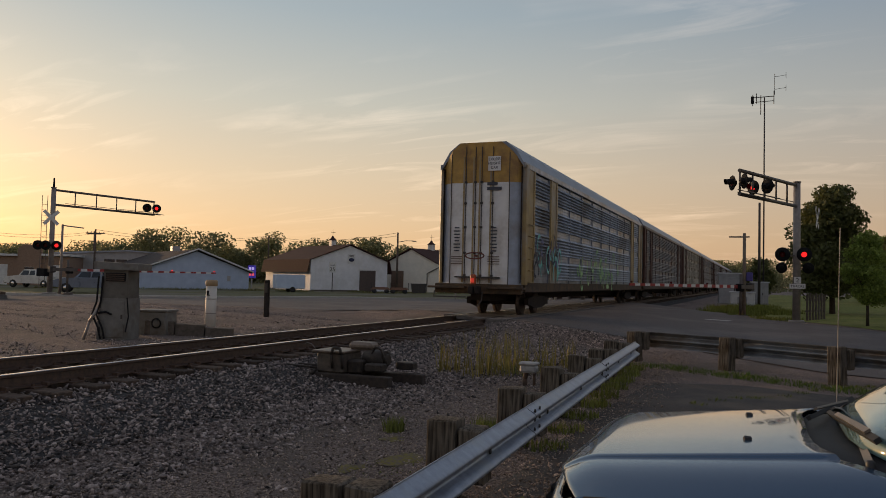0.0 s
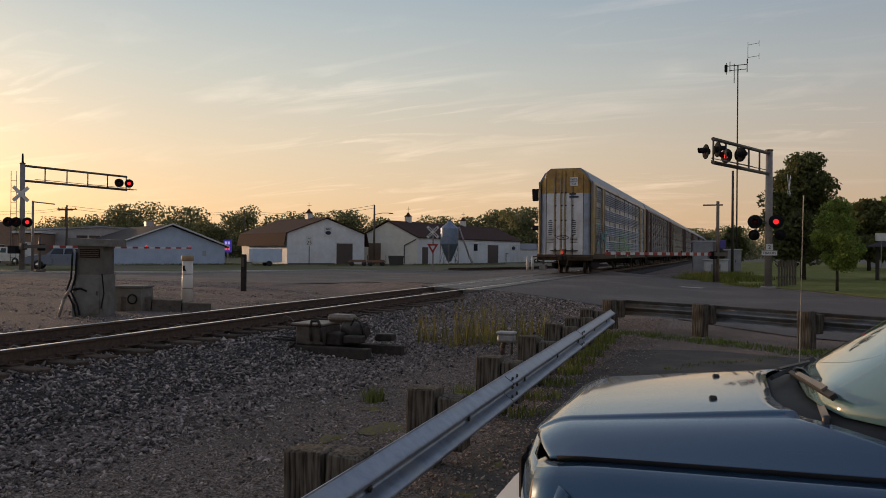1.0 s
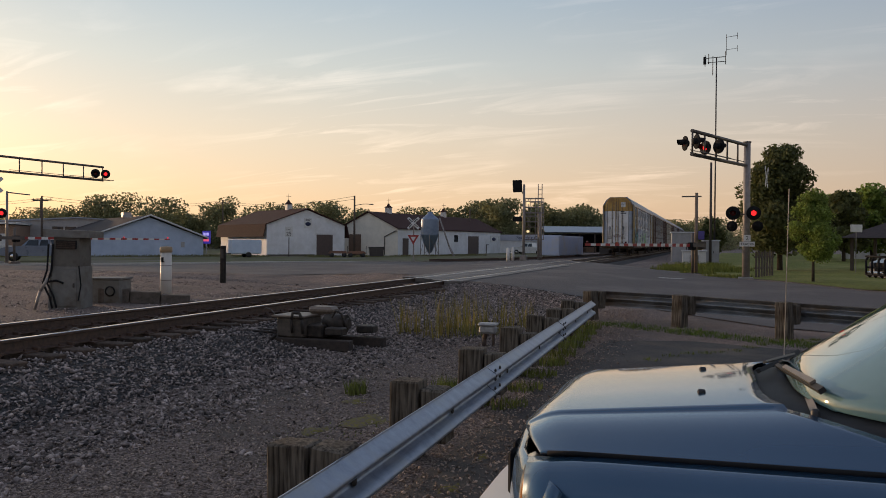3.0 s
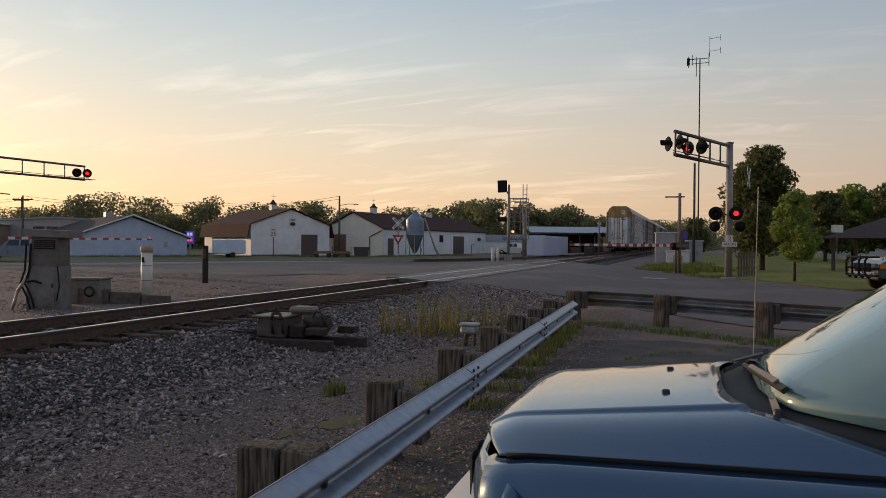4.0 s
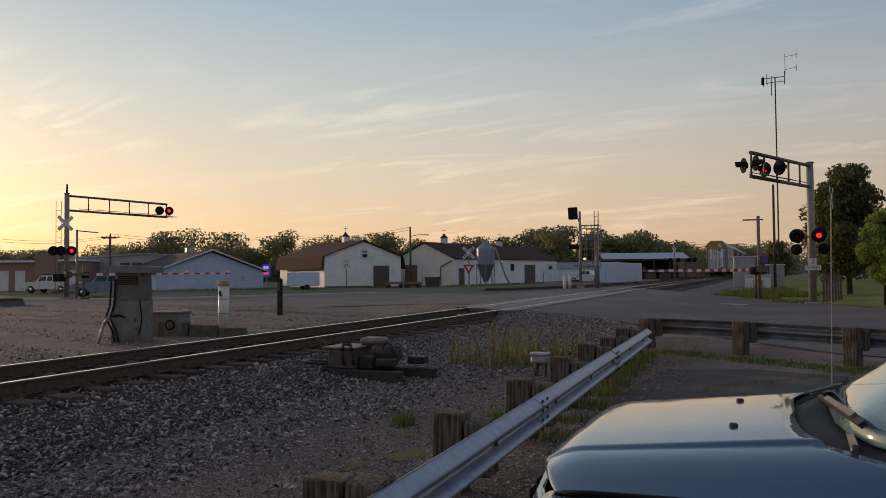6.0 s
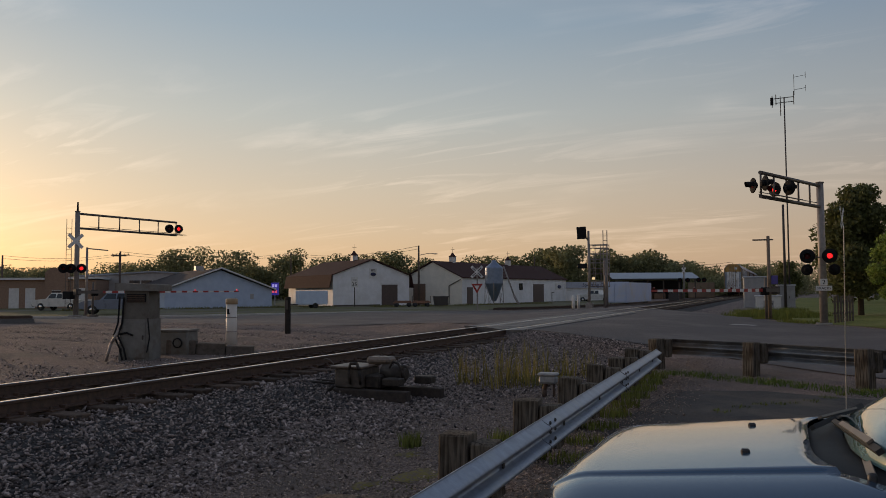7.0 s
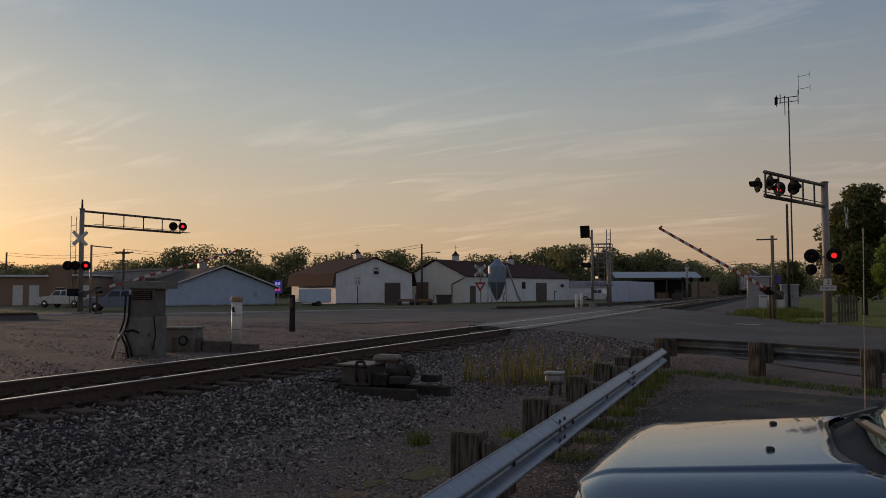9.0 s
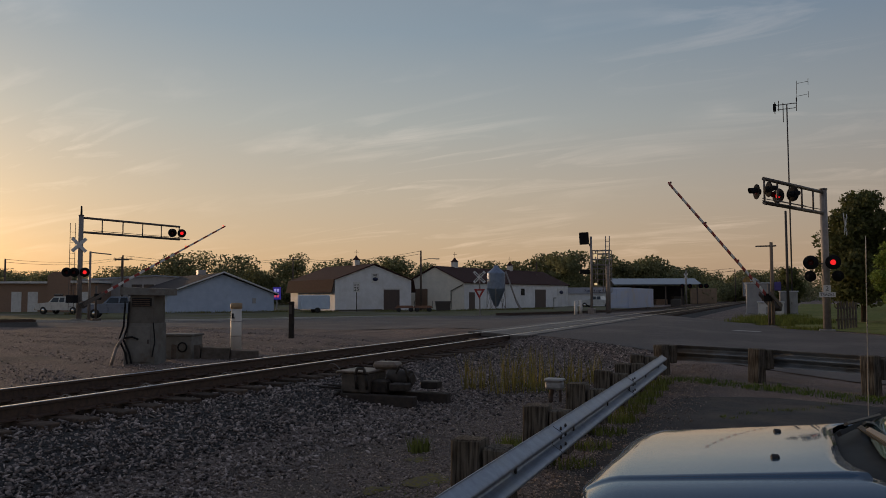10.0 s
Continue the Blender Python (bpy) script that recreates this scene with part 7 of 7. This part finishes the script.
def build_poles():
    spots = [(-58.0, 95, 6.6, False, False), (-43, 95, 7.0, True, False), (-32.8, 145, 9.3, True, False), (-5.5, 94, 7.4, False, True), (-59, 130, 8.6, True, False), (11.5, 125, 7.3, False, False), (66, 190, 8.3, True, False), (72, 260, 11.5, True, False)]
    tops = []
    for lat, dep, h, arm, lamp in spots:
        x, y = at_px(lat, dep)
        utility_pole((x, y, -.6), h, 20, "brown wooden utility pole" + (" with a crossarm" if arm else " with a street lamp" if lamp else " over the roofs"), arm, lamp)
        tops.append((x, y, h - 1.0))
    for i, j, s in ((4, 1, .6), (1, 2, .9), (2, 3, .9), (0, 4, .6)):
        for dz in (0, .35):
            a, b = tops[i], tops[j]
            wire((a[0], a[1], a[2] + dz), (b[0], b[1], b[2] + dz), s)
    for dz in (0, .7):
        a, b = tops[6], tops[7]
        wire((a[0] - 40, a[1] - 10, a[2] + dz - 1), (a[0], a[1], a[2] + dz), .9)
        wire((a[0], a[1], a[2] + dz), (b[0], b[1], b[2] + dz), 1.0)
    # lit shop sign on a pole
    x, y = at_px(-26.7, 108)
    s = thing("pylon_sign", "lit blue and violet shop sign on a pole", "sign", pose(x, y, -.6, 0, 0, 20) @ Matrix.Diagonal((.58, .58, .8, 1)))
    bm = BM()
    box(bm, -.12, 0, 0, .12, .2, 2.6)
    part("pole", bm, GREY_METAL, s)
    bm = BM()
    box(bm, -.95, -.15, 1.7, .95, .25, 3.9, bevel=.05)
    f = part("sign_case", bm, surface("sign_blue", (0.06, 0.04, 0.3), None, emit=(0.06, 0.05, 0.5), power=.28), s)
    for z, col, nm in ((3.1, (0.5, 0.45, 1.0), "sign_text_blue"), (2.1, (1.0, 0.12, 0.2), "sign_text_red")):
        for k in range(2):
            bm = BM()
            box(bm, -.65 + k * .7, -.19, z, -.1 + k * .7, -.16, z + .5)
            part("lettering_bar", bm, surface(nm, col, None, emit=col, power=.45), f)


PICK_WHITE = surface("pickup_white", (0.66, 0.65, 0.62), None, 2, 0.3, coat=0.6)
PICK_BLUE = surface("pickup_dark_blue", (0.17, 0.21, 0.28), None, 2, 0.3, coat=0.8)


def pickup(label, p, turn, paint):
    """A crew-cab pickup, nose towards +x."""
    v = thing("pickup_truck", label, "pickup truck", pose(*p, 0, 0, turn))
    prof = [(-2.85, .55), (-2.85, 1.12), (-1.05, 1.14), (-.95, 1.2), (-.75, 1.78), (.55, 1.82), (1.15, 1.22), (2.4, 1.1), (2.75, .95), (2.8, .5), (2.3, .42), (-2.5, .42)]
    bm = BM()
    extrude(bm, prof, lambda a, b: (a, -.95 + (.12 if b > 1.3 else 0), b), lambda a, b: (a, .95 - (.12 if b > 1.3 else 0), b))
    part("body", bm, paint, v)
    for s in (-1, 1):
        for x0, x1 in ((-.72, -.12), (-.05, .72)):
            bm = BM()
            quad(bm, [(x0 - (.08 if x0 < -.5 else 0), s * .945, 1.25), (x1 + (.18 if x1 > .5 else 0), s * .945, 1.25), (x1 - .1, s * .855, 1.7), (x0, s * .855, 1.7)])
            part("side_window", bm, GLASS_DARK, v)
        for x in (-1.85, 1.75):
            bm = BM()
            lathe(bm, [(.2, -.13), (.36, -.12), (.39, -.06), (.39, .06), (.36, .12), (.2, .13)], 20, pose(x, s * .88, .39, 90))
            w = part("wheel", bm, RUBBER, v)
            bm = BM()
            lathe(bm, [(0, s * -.1), (.2, s * -.12), (.22, s * -.1)], 16, pose(x, s * .88, .39, 90))
            part("rim", bm, CHROME, w)
        bm = BM()
        box(bm, 2.74, s * .72 - .16, .78, 2.82, s * .72 + .16, .98, bevel=.02)
        part("headlight", bm, surface("headlight_glass", (0.6, 0.6, 0.62)), v)
    bm = BM()
    quad(bm, [(1.17, -.8, 1.24), (1.17, .8, 1.24), (.6, .74, 1.76), (.6, -.74, 1.76)])
    part("windscreen", bm, GLASS_DARK, v)
    bm = BM()
    box(bm, 2.7, -.9, .42, 2.92, .9, .66, bevel=.04)
    part("bumper", bm, CHROME, v)
    bm = BM()
    box(bm, 2.76, -.5, .68, 2.83, .5, .98, bevel=.02)
    part("grille", bm, BLACK, v)
    return v


def build_vehicles():
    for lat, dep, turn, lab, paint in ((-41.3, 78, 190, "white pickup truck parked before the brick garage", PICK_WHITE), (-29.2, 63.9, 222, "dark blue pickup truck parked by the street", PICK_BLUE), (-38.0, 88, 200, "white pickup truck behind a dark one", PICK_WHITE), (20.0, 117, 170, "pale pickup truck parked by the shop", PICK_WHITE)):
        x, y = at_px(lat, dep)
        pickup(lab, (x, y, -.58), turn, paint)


def build_park():
    # picnic shelter
    s = thing("picnic_shelter", "open picnic shelter with a dark hipped roof", "shelter", pose(9.4, 54.3, -.4, 0, 0, -25))
    bm = BM()
    A = [bm.verts.new(p) for p in ((-.6, -.6, 2.1), (7.6, -.6, 2.1), (7.6, 5.6, 2.1), (-.6, 5.6, 2.1), (2.4, 2.5, 3.5), (4.6, 2.5, 3.5))]
    for f in ((0, 1, 5, 4), (1, 2, 5), (2, 3, 4, 5), (3, 0, 4), (3, 2, 1, 0)):
        bm.faces.new([A[i] for i in f])
    part("roof", bm, ROOF_GREY, s)
    for x in (0, 3.5, 7):
        for y in (0, 5):
            bm = BM()
            box(bm, x - .09, y - .09, 0, x + .09, y + .09, 2.15)
            part("post", bm, DARKROD, s)
    for x in (1.2, 4.2):
        bm = BM()
        box(bm, x, 1.6, .7, x + 1.7, 2.4, .76)
        box(bm, x, 1.2, .42, x + 1.7, 1.45, .47)
        box(bm, x, 2.55, .42, x + 1.7, 2.8, .47)
        box(bm, x + .3, 1.3, 0, x + .4, 2.7, .7)
        box(bm, x + 1.3, 1.3, 0, x + 1.4, 2.7, .7)
        part("picnic_table", bm, WOODPOLE, s)
    # pickup with a grille guard, standing at the kerb of the park
    v = pickup("dark pickup truck with a black grille guard by the park", (9.3, 31.3, -.39), 198, surface("pickup_black", (0.035, 0.037, 0.045), None, 2, 0.3, coat=0.8))
    for y in (-.62, -.22, .22, .62):
        bm = BM()
        pipe(bm, [(2.9, y, .45), (3.05, y, .6), (3.06, y, 1.05), (2.95, y, 1.22)], .04, 8)
        part("guard_upright", bm, BLACK, v)
    for z in (.55, .8, 1.2):
        bm = BM()
        pipe(bm, [(2.75, -.98, z), (3.0, -.75, z), (3.02, .75, z), (2.75, .98, z)], .035, 8)
        part("guard_bar", bm, BLACK, v)
    for y in (-.97, .97):
        bm = BM()
        box(bm, 2.45, y - .02, .8, 2.72, y + .02, .98, bevel=.01)
        part("side_lamp", bm, surface("amber_lens", (0.5, 0.2, 0.05)), v, "amber corner lamp")
    # wooden picket fence stub
    f = thing("picket_fence", "short weathered wooden picket fence by the signal", "fence", pose(2.95, 39.9, -.4, 0, 0, 72))
    for k in range(7):
        bm = BM()
        box(bm, k * .5, -.04, 0, k * .5 + .12, .04, 1.25 + .06 * (k % 2), bevel=.01)
        part("picket", bm, surface("grey_timber", (0.16, 0.13, 0.11)), f)
    for z in (.4, .95):
        bm = BM()
        box(bm, -.05, .04, z, 3.2, .08, z + .09)
        part("rail", bm, surface("grey_timber", (0.16, 0.13, 0.11)), f)
    h = gable_house("white_cottage", "small white house behind the park trees", pose(16, 104, -.4, 0, 0, -15), 7, 9, 2.6, 4.2, WHITE_WALL, ROOF_GREY)
    wall_piece(h, "window", GLASS_DARK, 1.2, 1.0, 2.2, 2.1)
    wall_piece(h, "window", GLASS_DARK, 4.6, 1.0, 5.6, 2.1)
    n = thing("nest_box", "white martin house on a slim pole", "bird house", pose(9.0, 50.5, -.4) @ Matrix.Diagonal((.55, .55, 1, 1)))
    bm = BM()
    tube(bm, (0, 0, 0), (0, 0, 2.4), .04, seg=6)
    part("pole", bm, GALV_POLE, n)
    bm = BM()
    box(bm, -.55, -.3, 2.4, .55, .3, 2.85, bevel=.03)
    part("box", bm, TRIM, n)


SIDING = [(-47.0, 25.0), (-42.5, 33.0), (-36.0, 42.0), (-28.0, 50.0), (-21.5, 56.8), (-17.6, 66.0), (-15.0, 78.0), (-13.4, 95.0), (-12.6, 120.0), (-12.4, 170.0), (-12.4, 400.0)]


def build_siding():
    pts = []
    for a, b in zip(SIDING, SIDING[1:]):
        pts += [Vector((*a, 0)).lerp(Vector((*b, 0)), k / 4) for k in range(4)]
    for _ in range(3):
        pts = [pts[0]] + [(pts[i - 1] + pts[i] * 2 + pts[i + 1]) / 4 for i in range(1, len(pts) - 1)] + [pts[-1]]
    nrm = []
    for i in range(len(pts)):
        d = (pts[min(i + 1, len(pts) - 1)] - pts[max(i - 1, 0)]).normalized()
        nrm.append(Vector((-d.y, d.x, 0)))
    z0 = -.2
    for s in (-.7525, .7525):
        r = thing("steel_rail", "rusty steel rail of the second track", "rail", None, "rails of the second track", "structure")
        bm = BM()
        for i in range(len(pts) - 1):
            if street_gap(pts[i].x, pts[i].y) == 0:
                continue
            extrude(bm, RAIL_PROFILE, lambda a, b: pts[i] + nrm[i] * (s + a) + Vector((0, 0, z0 + b)), lambda a, b: pts[i + 1] + nrm[i + 1] * (s + a) + Vector((0, 0, z0 + b)), cap=False)
        part("rail_body", bm, STEEL_RAIL, r)
    bm = BM()
    for i in range(len(pts) - 1):
        if street_gap(pts[i].x, pts[i].y) == 0:
            continue
        extrude(bm, [(-2.4, -.62), (-1.4, -.36), (1.4, -.36), (2.4, -.62)], lambda a, b: pts[i] + nrm[i] * a + Vector((0, 0, b)), lambda a, b: pts[i + 1] + nrm[i + 1] * a + Vector((0, 0, b)), cap=False)
    tagged(part("siding_ballast", bm, surface("dark_ballast", (0.085, 0.075, 0.068), (0.05, 0.045, 0.04), 12, 0.95, bump=0.8, fine=18, bump_dist=0.05)), "dark dirty ballast of the second track", "ballast", kind="structure")


def build_street_details():
    # timber and rubber crossing panels between and beside the rails
    panel = surface("crossing_panel", (0.13, 0.112, 0.1), (0.07, 0.06, 0.055), 5, 0.6, bump=0.5, fine=30, c3=(0.19, 0.17, 0.155), big=0.7, rand=0.25)
    c = thing("crossing_surface", "worn timber crossing planks between the rails", "crossing", kind="structure")
    for x0, x1 in ((-1.35, -.84), (-.64, -.22), (-.2, .2), (.22, .64), (.84, 1.35)):
        for k in range(8):
            bm = BM()
            sh = 22.6 + (x0 + 1.35) * -.9
            y0 = sh + k * 2.45 + 1.2
            box(bm, TRACK + x0, y0, -.12, TRACK + x1, y0 + 2.42, .004, bevel=.006)
            part("plank", bm, panel, c)
    k_ = thing("curb", "pale concrete kerb along the far side of the street", "kerb", kind="structure")
    line = [(-80, 26.3), (-46, 38.6), (-39.6, 41.7), (-36.9, 46.0), (-30.1, 56.5), (-22, 57.8)]
    for a, b in zip(line, line[1:]):
        A, B = Vector((*a, 0)), Vector((*b, 0))
        d = (B - A).normalized()
        n = Vector((-d.y, d.x, 0))
        bm = BM()
        extrude(bm, [(-.15, -.75), (.15, -.75), (.15, -.44), (-.12, -.45)], lambda p, q: A + n * p + Vector((0, 0, q)), lambda p, q: B + n * p + Vector((0, 0, q)))
        part("kerb_stone", bm, surface("pale_kerb", (0.5, 0.47, 0.43), (0.4, 0.37, 0.34), 5, 0.8), k_)
    p = thing("road_patch", "pale worn stop bar on the asphalt", "road marking", kind="structure")
    bm = BM()
    quad(bm, [(-1.3, 33.0, -.345), (-.35, 33.45, -.345), (-.15, 34.2, -.345), (-1.1, 33.75, -.345)])
    for v in bm.verts:
        v.co.z = road_z(v.co.x, v.co.y) + .006
    part("paint", bm, surface("worn_road_paint", (0.5, 0.48, 0.45), (0.3, 0.29, 0.28), 8, 0.8), p)
    # cracks with weeds in the lot and moss patches
    blades("crack_weeds", "thin weeds in the cracks of the lot", [(.1 + .22 * k, 10.2 + .33 * k + .2 * math.sin(k), .12, 1) for k in range(12)], 500, .07, .006, 9, surface("weed_green", (0.14, 0.17, 0.035)), "weeds")
    for k, (x, y, r) in enumerate(((-2.05, 5.75, .32), (-2.35, 5.3, .22), (-2.6, 6.6, .2), (-.72, 4.1, .2), (-.75, 4.9, .16), (-1.6, 6.1, .18))):
        m = thing("moss_patch", "flat yellow-green moss patch on the gravel", "moss", pose(x, y, ground_z(x, y) + .012), "moss patches")
        rnd = random.Random(k)
        bm = BM()
        c0 = bm.verts.new((0, 0, .012))
        ring = [bm.verts.new((r * .7 * rnd.uniform(.3, 1.1) * math.cos(a * .45), r * 1.1 * rnd.uniform(.3, 1.1) * math.sin(a * .45), -.004)) for a in range(14)]
        for i in range(14):
            bm.faces.new((c0, ring[i], ring[(i + 1) % 14]))
        part("mat", bm, surface("moss", (0.2, 0.17, 0.045), (0.15, 0.12, 0.1), 26, 0.95, bump=1.0, fine=60, spread=(.44, .56)), m)


build_town()
build_poles()
build_vehicles()
build_park()
build_siding()
build_street_details()


# ---------------------------------------------------------------- what moves
def motions():
    for k, car in enumerate(TRAIN):
        walk(car, [(t, pose(TRACK, TRAIN_START + TRAIN_SPEED * t + k * CAR_PITCH, 0)) for t in (0, 2.5, 5, 7.5, 10)])
    east = [(0, 0), (7.8, 0), (8.0, 1.6), (8.2, 3.8), (8.4, 6.2), (8.6, 8.8), (8.8, 11.6), (9.0, 14.4), (9.2, 17.0), (9.4, 19.8), (9.6, 22.2), (9.8, 25.0), (10.0, 27.8)]
    west = [(0, 0), (7.6, 0), (7.8, 1.2), (8.0, 3.2), (8.2, 5.4), (8.4, 7.8), (8.6, 10.6), (8.8, 13.4), (9.0, 16.2), (9.2, 19.0), (9.4, 21.8), (9.6, 24.4), (9.8, 27.2), (10.0, 30.0)]
    for arm, rows in ((GATES[0], east), (GATES[1], west)):
        walk(arm, [(t, GATE_PIVOT @ pose(0, 0, 0, a, 0, 0)) for t, a in rows])


motions()
